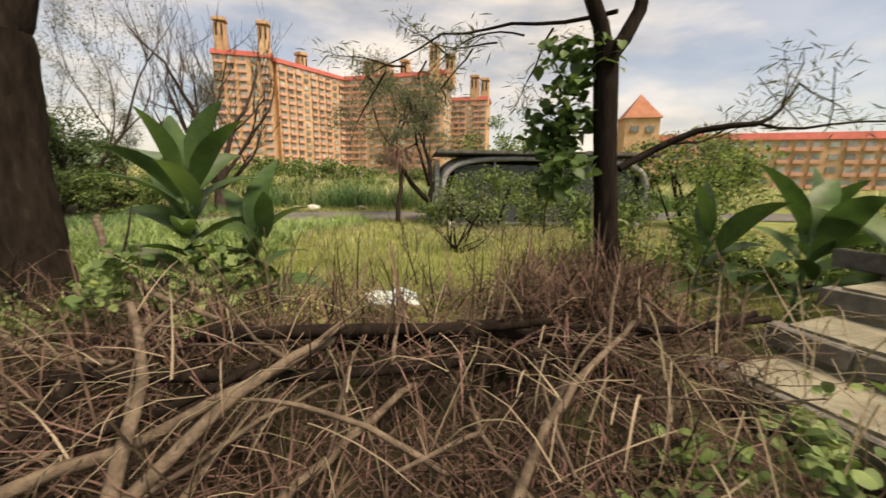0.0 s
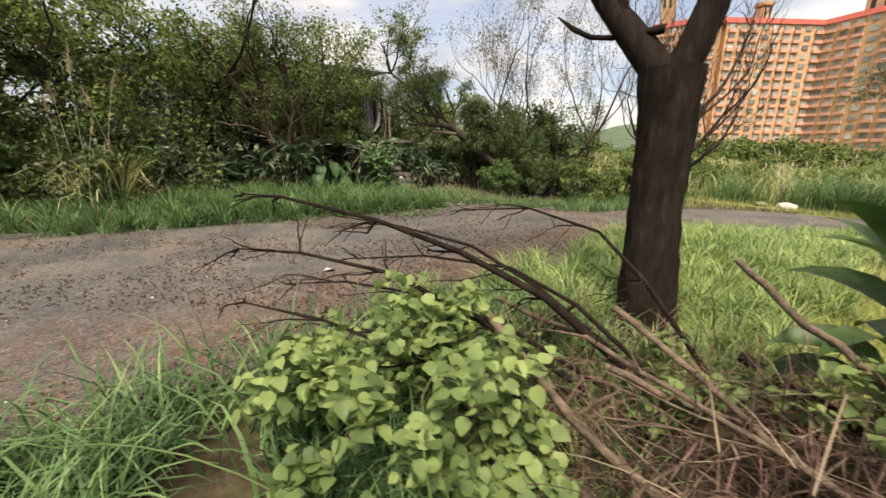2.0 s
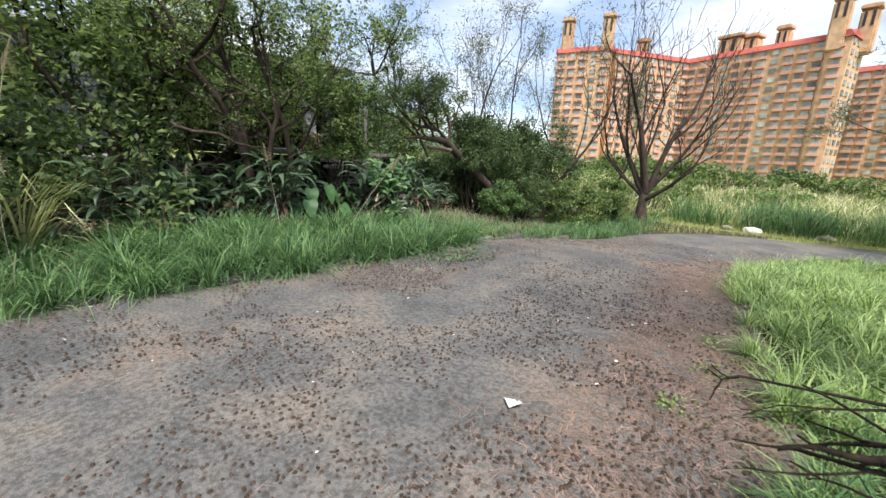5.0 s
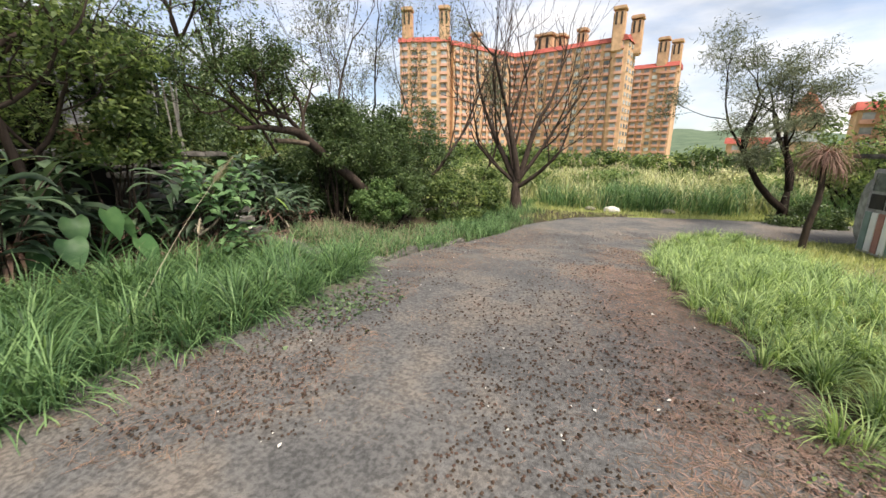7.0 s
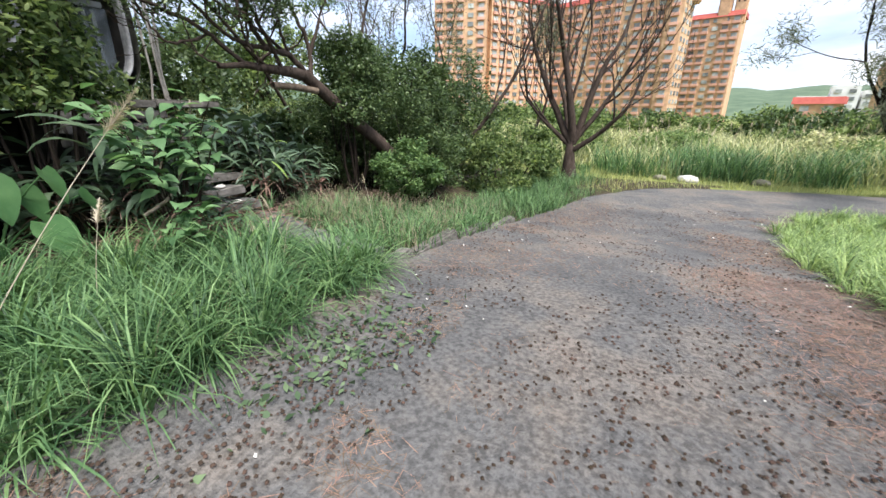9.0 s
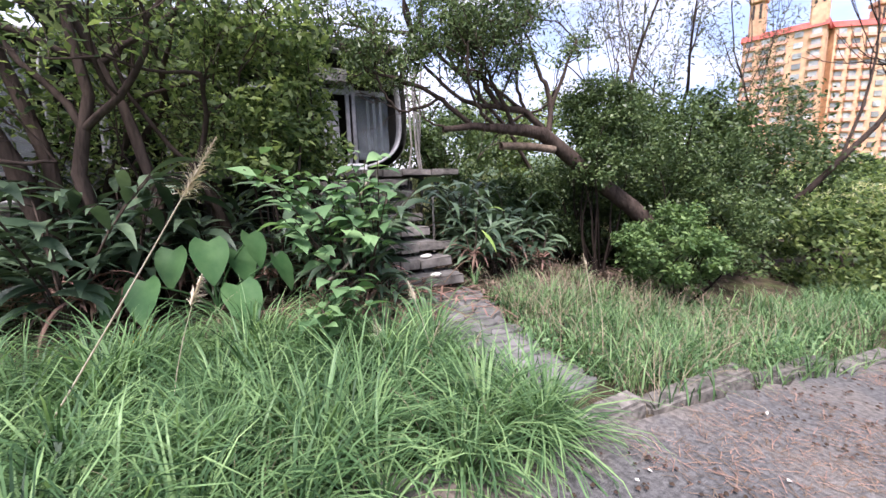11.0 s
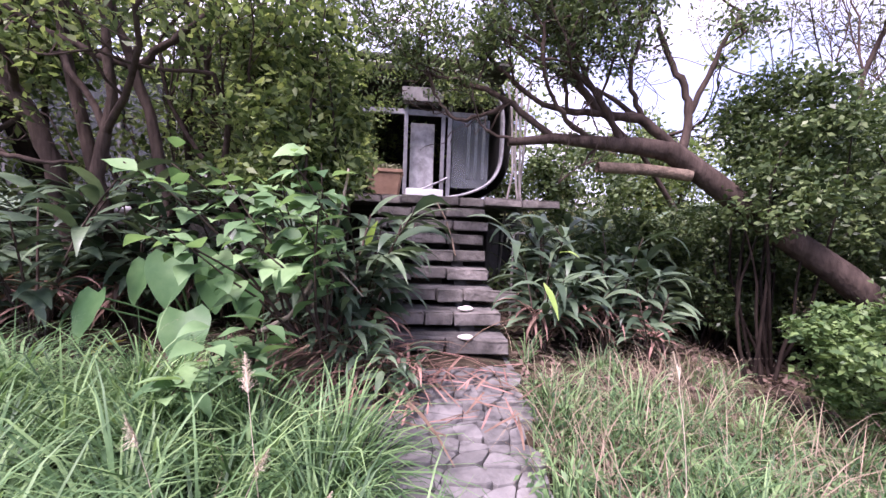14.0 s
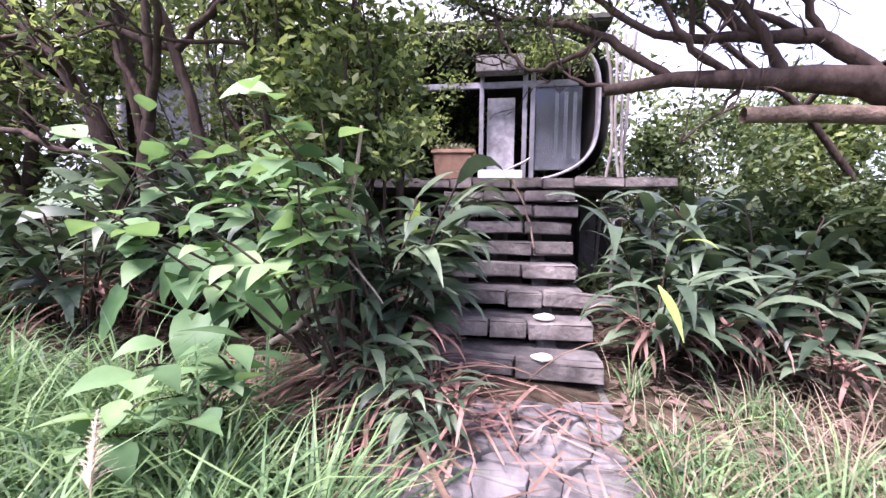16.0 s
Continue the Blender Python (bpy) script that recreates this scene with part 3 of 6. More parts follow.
def block(label, a, b, depth, top=ROOF, floors=FLOORS, bay=3.7, band=True, balconies=True, name="apartment_building"):
    """A wing whose front runs from plan point a to b (seen from the near side); windows and balconies in storeys."""
    a, b = Vector((*a, 0)), Vector((*b, 0))
    L = (b - a).length; ang = math.degrees(math.atan2(b.y - a.y, b.x - a.x))
    e = empty(name); e.matrix_basis = pose(a.x, a.y, 0, 0, 0, ang)
    tagged(e, label, "apartment building", group="apartment blocks")
    bm = bmesh.new(); box(bm, L / 2, depth / 2, (top + BASE) / 2, L, depth, top - BASE)
    part("wall", bm, M_ORANGE, e)
    if band:
        bm = bmesh.new(); box(bm, L / 2, depth / 2, top + 1.0, L + 1.2, depth + 1.2, 2.0)
        vs = [v for v in bm.verts if v.co.z > top + 1.5]
        for v in vs:
            v.co.y += 1.3 if v.co.y < depth / 2 else -1.3
        part("roof", bm, M_REDROOF, e, "sloped red tile parapet roof")
    n = max(1, int(L / bay)); st = (top - BASE) / floors
    for f in range(floors):
        for i in range(n):
            x, z = (i + 0.5) * L / n, BASE + (f + 0.55) * st
            o = new("window", WIN_ME); o.parent = e; o.matrix_basis = pose(x, -0.02, z + 0.15)
            if balconies and (i % 4 != 3):
                o = new("balcony", BAL_ME); o.parent = e; o.matrix_basis = pose(x, -0.35, z - 1.15)
    return e, L


def chimney(e, x, y, top, w=3.4, base=ROOF - 4):
    """An orange shaft with grooved corners and a capped head."""
    bm = bmesh.new()
    box(bm, x, y, (top + base) / 2 - 0.8, w, w, top - base - 1.6, bevel=0.5)
    box(bm, x, y, top - 0.6, w * 1.12, w * 1.12, 1.2, bevel=0.2)
    box(bm, x, y, top + 0.15, w * 0.8, w * 0.8, 0.3)
    t = part("stair_tower", bm, M_ORANGE, e)
    for s in (-1, 1):
        # nothing is cut: a near-black strip paints the shade of each slot
        bm = bmesh.new(); box(bm, x + s * w * 0.22, y - w / 2 - 0.03, top - 4.2, w * 0.16, 0.2, 4.4)
        part("slot", bm, M_INNER, t, "slot opening drawn as a near-black strip of shade")


eL, LL = block("tall orange apartment tower with red roof edge", (-84, 159), (-64.5, 164), 18)
chimney(eL, 3, 2.5, 57, 4.2); chimney(eL, LL - 2.0, 2.0, 57, 4.2)
eW, LW = block("orange apartment wing with rows of windows and balconies", (-64.5, 170), (-44.6, 200), 14)
chimney(eW, LW * 0.45, 5, 52, 4)
eM, LM = block("long orange apartment wing with red tiled roof edge", (-44.6, 200), (-2.6, 186.3), 15)
chimney(eM, LM * 0.28, 7, 53, 8); chimney(eM, LM * 0.40, 9, 52.5, 6); chimney(eM, LM * 0.66, 6, 52.5, 4)
eR, LR = block("orange apartment tower with paired stair shafts", (-2.6, 185), (2.5, 184), 14, bay=5)
chimney(eR, 1.2, 1.2, 56.2, 4.4); chimney(eR, LR + 1.5, 10, 54.5, 4.4)
eR2, _ = block("orange apartment tower side with pale window strip", (2.6, 184), (6.6, 197), 6, bay=4.4, balconies=False)
eF, LF = block("farther orange apartment block with red roof edge", (5.5, 232), (27, 226), 14, top=41, floors=14)
chimney(eF, LF * 0.68, 2, 54, 4.6, 38); chimney(eF, LF * 0.93, 3, 52.5, 4.4, 38)
eO, LO = block("low orange terrace block with flat roof", (52, 128), (120, 104), 14, top=11.5, floors=4)
eO2, _ = block("low orange terrace block with flat roof", (36, 165), (46, 161), 8, top=4.5, floors=2)


def cone_tower(x, y, w, wall_top, tip, rz):
    e = empty("turret"); e.matrix_basis = pose(x, y, 0, 0, 0, rz)
    tagged(e, "square orange turret with a pointed tiled roof", "turret", group="turrets")
    bm = bmesh.new(); box(bm, 0, 0, (wall_top + BASE) / 2, w, w, wall_top - BASE); part("wall", bm, M_ORANGE, e)
    bm = bmesh.new(); bmesh.ops.create_cone(bm, cap_ends=True, segments=4, radius1=w * 0.80, radius2=0.05, depth=tip - wall_top, matrix=pose(0, 0, (tip + wall_top) / 2, 0, 0, 45))
    part("roof", bm, M_CONEROOF, e, "pointed brown-red tile roof")
    for s in (-1, 1):
        o = new("window", WIN_ME); o.parent = e; o.matrix_basis = pose(s * w * 0.22, -w / 2 - 0.1, wall_top - 3)


cone_tower(58, 118, 9, 17, 24, -12)
cone_tower(22.4, 76, 3.3, 6.9, 10.8, -10)
e = empty("white_building"); e.matrix_basis = pose(60, 235, 0, 0, 0, -14)
tagged(e, "white stepped block on the wooded hillside", "building")
for x0, w, tz in ((0, 10, 9), (10, 9, 13), (19.4, 8, 11)):
    bm = bmesh.new(); box(bm, x0, 5, tz / 2 - 2, w, 10, tz + 4, bevel=0.1); part("wall", bm, M_WHITEB, e)
    for f in range(3):
        for i in (-1, 1):
            o = new("window", WIN_ME); o.parent = e; o.matrix_basis = pose(x0 + i * 2.2, -0.05, tz - 2.2 - f * 3)

# ---- reeds and far bushes beyond the bend ----


def scatter(n, x0, x1, y0, y1):
    x, y = rng.uniform(x0, x1, n), rng.uniform(y0, y1, n)
    return np.column_stack([x, y, gz(x, y)])


def clumped(n, x0, x1, y0, y1, k, r):
    c = np.column_stack([rng.uniform(x0, x1, k), rng.uniform(y0, y1, k)])
    P = c[rng.integers(0, k, n)] + rng.normal(0, r, (n, 2))
    P = P[(P[:, 0] > x0) & (P[:, 0] < x1) & (P[:, 1] > y0) & (P[:, 1] < y1)]
    return np.column_stack([P, gz(P[:, 0], P[:, 1])])


P = clumped(34000, -26, 26, 16.6, 42, 650, 0.45)
V, F = blades(P, rng.uniform(0.5, 1.35, len(P)), rng.uniform(0.02, 0.05, len(P)), 0.5, 1.7)
stuff("reeds", V, F, M_REED, "bank of tall yellow-green reeds", "reeds")
P = clumped(9000, -8, 10, 16.2, 20, 40, 0.35)
V, F = blades(P, rng.uniform(0.7, 1.3, len(P)), rng.uniform(0.012, 0.02, len(P)), 0.4, 1.8)
stuff("sedge", V, F, M_GRASS, "arching green sedge at the reed edge", "sedge")


def plume_mesh(name, h):
    """A pampas stem with a feathery head."""
    t = np.linspace(0, 1, 7); bend = rng.uniform(0.05, 0.25) * h
    st = np.column_stack([bend * t**2, 0 * t, h * t])
    tb = Tubes(); tb.add(st, np.linspace(0.005, 0.002, 7), 4)
    n = 160; s = rng.uniform(0, 1, n)
    base = np.column_stack([bend * (0.82 + 0.18 * s) ** 2, 0 * s, h * (0.84 + 0.16 * s)])
    V, F = ribbons(base, rng.uniform(-1.4, 1.4, n), rng.uniform(0.2, 1.3, n), rng.uniform(0.05, 0.12, n) * (1.15 - s), 0.005, 1.2, [0.5, 1, 0.3])
    Vt, Ft = np.concatenate(tb.V), np.concatenate(tb.F)
    return np_mesh(name, *join((Vt, Ft), (V, F)))


PLM = [plume_mesh("pampas_plume", h) for h in (1.25, 1.5, 1.75)]
for me in PLM:
    me.materials.append(M_PLUME)


def plume(x, y, s=1.0, k=0, rz=None, tilt=0, near=True):
    o = new("pampas_plume", PLM[k % 3]); o.matrix_basis = pose(x, y, g1(x, y), tilt, 0, rng.uniform(0, 360) if rz is None else rz) @ Matrix.Scale(s, 4)
    tagged(o, "beige feathery pampas grass plume on a thin stalk", "pampas plume", group="pampas plumes")


for i in range(210):
    plume(rng.uniform(-8, 16), rng.uniform(17, 30), rng.uniform(0.8, 1.15), i)


def bush(name, c, r, n, size, material, label, subs=40, sub=0.3, stems=6, category="bush", up=0.6, aspect=0.5, group=""):
    """A shrub: stems and a crown of loose leaf clumps with gaps."""
    e = empty(name, (c[0], c[1], g1(c[0], c[1])))
    tagged(e, label, category, group=group)
    cc, rr = clumps((0, 0, c[2] - g1(c[0], c[1])), r, subs, sub)
    cc[:, 2] = np.maximum(cc[:, 2], 0.1)
    V, F = leaves(cloud(cc, rr, n), size, aspect, up)
    part("crown", np_mesh("crown", V, F), material, e)
    tb = Tubes()
    for i in range(stems):
        tb.add(curve((rng.normal(0, 0.08), rng.normal(0, 0.08), -0.05), cc[i % len(cc)], 0.15, 7), np.linspace(0.03, 0.006, 7) * max(0.6, min(2.5, max(r))), 5)
    part("stem", tb.mesh("stem"), M_BARK, e)
    return e


for i in range(40):
    x, y = rng.uniform(-24, 14), rng.uniform(18, 30)
    bush("field_bush", (x, y, g1(x, y) + 0.5), (rng.uniform(0.9, 2.0), 1.0, rng.uniform(0.5, 0.9)), 1800, 0.13, (M_REED, M_LEAF_M, M_VINE)[i % 3], "pale green scrub among the reeds", 26, 0.35, 4, "scrub", group="reed scrub")
for i in range(40):
    x, y = rng.uniform(-75, 45), rng.uniform(46, 75)
    bush("far_bush", (x, y, g1(x, y) + 1.2), (rng.uniform(3, 6), 2.5, rng.uniform(1.3, 2.2)), 2200, 0.45, M_LEAF_M if i % 3 else M_LEAF_D, "broad dark green thicket beyond the reeds", 30, 1.0, 3, "thicket", group="far thickets")


def tree(name, base, d, length, rad, label, depth=3, nchild=3, spread=0.6, up=0.2, shrink=0.72, leaf=None, n_leaf=0, size=0.06, tipr=0.25, bark=M_BARK2, gnarl=0.25, limbs=(), aspect=0.45, category="tree", min_r=0.004, sides=7, squash=0.7, sink=0.1, clear=None):
    """A trunk with forking limbs; leaves gather loosely round the thin ends. limbs: extra limbs (point, way, length, radius, depth)."""
    e = empty(name, base); tagged(e, label, category)
    for attempt in range(30):
        tb, tips = Tubes(), []
        if length:
            grow(tb, tips, (0, 0, -sink), d, length, rad, depth, nchild, spread, up, shrink, sides, gnarl, min_r)
        if clear is None or clear(np.concatenate(tb.V) + np.array(base)):
            break
    part("trunk", tb.mesh("trunk"), bark, e)
    for p, w, L, r, dp in limbs:
        tb = Tubes(); grow(tb, tips, p, w, L, r, dp, nchild, spread, up, shrink, sides, gnarl, min_r)
        part("limb", tb.mesh("limb"), bark, e)
    if leaf and n_leaf:
        tips = np.array(tips)
        V, F = leaves(cloud(tips, np.full(len(tips), tipr), n_leaf, squash), size, aspect)
        part("crown", np_mesh("crown", V, F), leaf, e)
    return e


# bare tree at the bend: several stems from a short bole
bx, by = -8.45, 15.3
tree("bare_tree", (bx, by, g1(bx, by)), (-0.05, 0, 1), 1.3, 0.26, "leafless grey-brown tree with many rising twigs", depth=0, bark=M_BARK2, gnarl=0.1,
     limbs=[((-0.02, 0, 1.0), (-0.7, 0.1, 1), 2.3, 0.12, 4), ((0, 0, 1.1), (-0.12, -0.2, 1), 2.5, 0.13, 4), ((0, 0.05, 1.0), (0.35, 0.2, 1), 2.4, 0.12, 4), ((0.03, 0, 0.8), (0.9, -0.1, 0.6), 1.7, 0.085, 4), ((-0.03, 0, 0.9), (-0.3, 0.4, 1), 2.2, 0.10, 4), ((0.02, 0, 1.0), (0.75, 0.3, 1), 2.2, 0.085, 4), ((-0.02, 0, 0.9), (-0.95, -0.2, 0.75), 2.0, 0.08, 4)],
     nchild=3, spread=0.46, up=0.28, shrink=0.70, min_r=0.006)
# slim feathery tree behind it
tree("slim_tree", (-12.6, 16.5, g1(-12.6, 16.5)), (0.05, 0, 1), 2.6, 0.07, "slender grey-green feathery tree", depth=3, nchild=3, spread=0.45, up=0.4, leaf=M_LEAF_G, n_leaf=3500, size=0.12, tipr=0.28, aspect=0.18)
tree("slim_tree", (-10.6, 17.5, g1(-10.6, 17.5)), (0.1, 0, 1), 2.4, 0.07, "slender grey-green feathery tree", depth=3, nchild=3, spread=0.42, up=0.4, leaf=M_LEAF_G, n_leaf=3000, size=0.12, tipr=0.28, aspect=0.18)
# umbrella-crowned tree by the derelict pod
ux, uy = -0.6, 15.2
tree("umbrella_tree", (ux, uy, g1(ux, uy)), (-0.05, 0, 1), 1.2, 0.2, "leaning tree with a flat feathery grey-green crown", depth=0, bark=M_BARK,
     limbs=[((0, 0, 0.4), (-1.25, 0, 0.95), 2.6, 0.11, 4), ((0, 0, 1.0), (0.15, 0.2, 1), 1.7, 0.11, 3), ((0, 0, 1.0), (-0.4, -0.3, 1.0), 1.6, 0.08, 4)],
     nchild=3, spread=0.62, up=0.12, shrink=0.66, leaf=M_LEAF_G, n_leaf=16000, size=0.15, tipr=0.38, aspect=0.12, squash=0.45)
bush("dark_shrub", (-0.1, 15.0, -0.35), (1.0, 0.7, 0.55), 6000, 0.07, M_LEAF_D, "low dark shrub round the foot of the leaning tree", 30, 0.28, 7, group="dark shrubs")

# dead fan palm
dpx, dpy = -1.45, 11.7
e = empty("dead_palm", (dpx, dpy, g1(dpx, dpy))); tagged(e, "dead palm with a skirt of hanging dry fronds", "palm")
tb = Tubes(); tb.add(curve((0, 0, -0.1), (0.05, 0, 1.95), 0.03), np.linspace(0.075, 0.05, 8), 8); part("trunk", tb.mesh("trunk"), M_BARK2, e)
n = 420
V, F = ribbons(np.tile((0.05, 0, 2.0), (n, 1)) + rng.normal(0, 0.06, (n, 3)), rng.uniform(0, 6.3, n), rng.uniform(-0.6, 0.7, n), rng.uniform(0.4, 0.95, n), 0.02, rng.uniform(1.4, 2.4, n), [0.4, 1, 0.8, 0.5, 0.1])
part("frond_skirt", np_mesh("frond_skirt", V, F), M_DEADLEAF, e, "dry drooping fronds")

# ---- derelict pod by the meadow ----


def superellipse(w, h, k=56, p=4.0):
    t = np.linspace(0, 2 * np.pi, k, endpoint=False)
    return np.sign(np.cos(t)) * np.abs(np.cos(t)) ** (2 / p) * w / 2, np.sign(np.sin(t)) * np.abs(np.sin(t)) ** (2 / p) * h / 2


def ringmesh(profiles):
    """Closed rings of points joined one to the next."""
    n, k = len(profiles), len(profiles[0])
    i = np.arange(n * k).reshape(n, k); nx = np.roll(i, -1, 1)
    return np.concatenate(profiles), np.stack([i[:-1], nx[:-1], nx[1:], i[1:]], -1).reshape(-1, 4)


def pod(name, base, rz, width, height, depth, label, mullions=3, shell=M_SHELL):
    """A rounded fibreglass house pod, open-fronted: shell, white rim, panes set between mullions, floor and back."""
    e = empty(name); e.matrix_basis = pose(*base, 0, 0, rz); tagged(e, label, "pod house", group="pod houses")
    zc = height / 2

    def ring(w, h, y):
        x, z = superellipse(w, h)
        return np.stack([x, np.full_like(x, y), z + zc], -1)
    V, F = ringmesh([ring(width, height, 0), ring(width + 0.16, height + 0.16, 0.25), ring(width + 0.25, height + 0.25, depth / 2), ring(width + 0.05, height, depth - 0.3), ring(width - 0.6, height - 0.5, depth), ring(0.1, 0.1, depth + 0.05)])
    part("shell", np_mesh("shell", V, F), shell, e, smooth=True)
    V, F = ringmesh([ring(width, height, 0.0), ring(width + 0.02, height + 0.02, -0.06), ring(width - 0.18, height - 0.18, -0.07), ring(width - 0.22, height - 0.22, 0.12), ring(width - 0.02, height - 0.02, 0.13)])
    part("rim", np_mesh("rim", V, F), M_FRAME, e, "pale weathered rounded rim", smooth=True)
    # lining coloured near-black for the unlit room
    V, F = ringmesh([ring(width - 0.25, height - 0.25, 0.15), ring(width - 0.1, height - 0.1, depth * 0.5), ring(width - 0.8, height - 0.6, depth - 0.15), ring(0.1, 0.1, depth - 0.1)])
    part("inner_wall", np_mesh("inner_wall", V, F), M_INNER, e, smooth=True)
    for i in range(1, mullions + 1):
        x = -width / 2 + width * i / (mullions + 1)
        hz = height * (1 - abs(2 * x / width) ** 4) ** 0.25 - 0.2
        bm = bmesh.new(); box(bm, x, 0.05, zc, 0.06, 0.07, hz, bevel=0.01); part("mullion", bm, M_METAL, e)
    bm = bmesh.new(); box(bm, 0, 0.06, zc - height * 0.32, width - 0.5, 0.05, 0.06, bevel=0.01); part("transom", bm, M_METAL, e)
    for i in range(mullions + 1):
        x0 = -width / 2 + width * i / (mullions + 1) + 0.06; x1 = x0 + width / (mullions + 1) - 0.1
        if i in (0, mullions):
            x0, x1 = max(x0, -width / 2 + 0.35), min(x1, width / 2 - 0.35)
        bm = bmesh.new(); box(bm, (x0 + x1) / 2, 0.07, zc, x1 - x0, 0.012, height * 0.8)
        part("pane", bm, M_GLASS, e)
    return e


pd = pod("pod_house", (2.57, 10.85, -0.75), 3, 5.6, 2.15, 2.0, "derelict pale green pod house with dusty panes")
bm = bmesh.new(); box(bm, 0, 0.95, 2.24, 5.9, 2.3, 0.1, bevel=0.03); part("roof_slab", bm, M_CONC, pd, "flat stained roof slab")
for x in (-1.9, 1.9):
    for y in (0.5, 1.5):
        bm = bmesh.new(); box(bm, x, y, -0.15, 0.22, 0.22, 0.6, bevel=0.02); part("stilt", bm, M_CONC, pd)
pw = part("end_window", box(bmesh.new(), -2.9, 0.68, 1.12, 0.12, 1.12, 1.75, bevel=0.03), M_FRAME, pd, "weathered pale end window frame")
M_RED = mat("faded_red_panel", [(0.3, (0.27, 0.13, 0.11)), (0.7, (0.38, 0.20, 0.17))], scale=6, rough=0.6, bump=0.1)
M_TEAL = mat("faded_teal_panel", [(0.3, (0.13, 0.20, 0.18)), (0.7, (0.22, 0.30, 0.27))], scale=6, rough=0.6, bump=0.1)
for y0, z0, h0, m0_ in ((0.29, 0.72, 0.8, M_TEAL), (0.485, 0.72, 0.8, M_WHITE), (0.68, 0.72, 0.8, M_RED), (0.875, 0.72, 0.8, M_WHITE), (1.07, 0.72, 0.8, M_TEAL), (0.45, 1.34, 0.3, M_INNER), (0.91, 1.34, 0.3, M_INNER), (0.45, 1.73, 0.36, M_GLASS), (0.91, 1.73, 0.36, M_GLASS)):
    part("panel", box(bmesh.new(), -2.965, y0, z0, 0.03, 0.17 if h0 == 0.8 else 0.40, h0, bevel=0.005), m0_, pw)
bush("shrub", (0.9, 8.9, 0.25), (1.5, 0.8, 0.7), 6000, 0.08, M_LEAF_M, "untidy green shrub before the derelict pod", 34, 0.3, 8)
bush("shrub", (3.2, 8.6, 0.3), (1.3, 0.9, 0.7), 5000, 0.08, M_LEAF_D, "untidy green shrub before the derelict pod", 30, 0.3, 8)
bush("shrub", (2.6, 17.6, 1.6), (2.5, 1.5, 1.6), 7000, 0.13, M_LEAF_M, "leafy green tree behind the derelict pod", 40, 0.5, 6)
bush("shrub", (6.5, 11, 0.9), (1.6, 1.6, 1.4), 6000, 0.12, M_LEAF_M, "leafy green thicket beside the pod", 36, 0.5, 6)

# ---- the pod on its platform and the stone stairs ----
ZP, XP = 1.50, -13.0
Y0, Y1 = 4.95, 6.05


def rough_block(sx, sy, sz, seed):
    """One dressed stone: a box with knocked corners and an uneven face."""
    bm = bmesh.new(); box(bm, 0, 0, 0, sx, sy, sz, bevel=0.006)
    rr = random.Random(seed)
    for v in bm.verts:
        v.co += Vector((rr.uniform(-1, 1), rr.uniform(-1, 1), rr.uniform(-1, 1))) * 0.008
    me = bpy.data.meshes.new("stone"); bm.to_mesh(me); bm.free(); me.materials.append(M_STONE)
    return me


STONES = [rough_block(0.10, w, 0.10, i) for i, w in enumerate((0.22, 0.30, 0.38, 0.47))]
stair = empty("stairs"); tagged(stair, "overgrown open stone-faced stairs up to the pod", "stairs", kind="structure")
for k in range(0, 10):
    zt, xf = ZP - 0.15 * k, XP + 0.25 * k
    y0, y1 = (Y0 - 0.02 * k, Y1 + 0.005 * k) if k else (3.2, 7.1)
    dep = 0.33 if k else 2.6
    st = part("step" if k else "platform", box(bmesh.new(), xf - 0.08 - dep / 2, (y0 + y1) / 2, zt - 0.055, dep, y1 - y0, 0.09, bevel=0.012), M_CONC, stair, "stone-faced concrete tread" if k else "concrete platform slab")
    y = y0
    while y < y1 - 0.08:
        me = STONES[int(rng.integers(0, 4))]; w = me.vertices[0].co.y; w = max(v.co.y for v in me.vertices) * 2
        o = new("stone", me); o.parent = st
        o.matrix_basis = pose(xf - 0.04 + rng.normal(0, 0.008), y + w / 2, zt - 0.052 + rng.normal(0, 0.005), rng.normal(0, 1.2), rng.normal(0, 2), rng.normal(0, 2)); y += w + 0.003
# carrying walls under the steps, set back; the sheet behind them is painted shade
for yy in (Y0 + 0.25, Y1 - 0.25):
    bm = bmesh.new()
    vs = [bm.verts.new((XP - 0.1, yy - 0.06, -0.1)), bm.verts.new((XP + 2.2, yy - 0.06, -0.1)), bm.verts.new((XP + 2.2, yy - 0.06, 0.02)), bm.verts.new((XP - 0.1, yy - 0.06, ZP - 0.17))]
    fc = bm.faces.new(vs); r = bmesh.ops.extrude_face_region(bm, geom=[fc])
    bmesh.ops.translate(bm, vec=(0, 0.12, 0), verts=[v for v in r["geom"] if isinstance(v, bmesh.types.BMVert)])
    bmesh.ops.recalc_face_normals(bm, faces=bm.faces)
    part("stringer", bm, M_CONC, stair)
for yy in (3.6, 5.5, 6.75):
    bm = bmesh.new(); box(bm, XP - 1.9, yy, 0.65, 0.22, 0.22, 1.5, bevel=0.01); part("pier", bm, M_CONC, stair)
# added near-black sheet that stands for the shade under the platform
bm = bmesh.new(); box(bm, XP - 2.2, 5.2, 0.6, 0.15, 4.2, 1.5); part("shade_backing", bm, M_INNER, stair)

# pod facade at x = -14.2: a rounded opening with sliding panes
XF = -14.2
pd2 = empty("pod_house"); pd2.matrix_basis = pose(XF, 4.35, ZP, 0, 0, 90)
tagged(pd2, "derelict pod house with rounded white-rimmed glass front", "pod house", group="pod houses")
W2, H2, D2 = 4.7, 2.0, 4.5


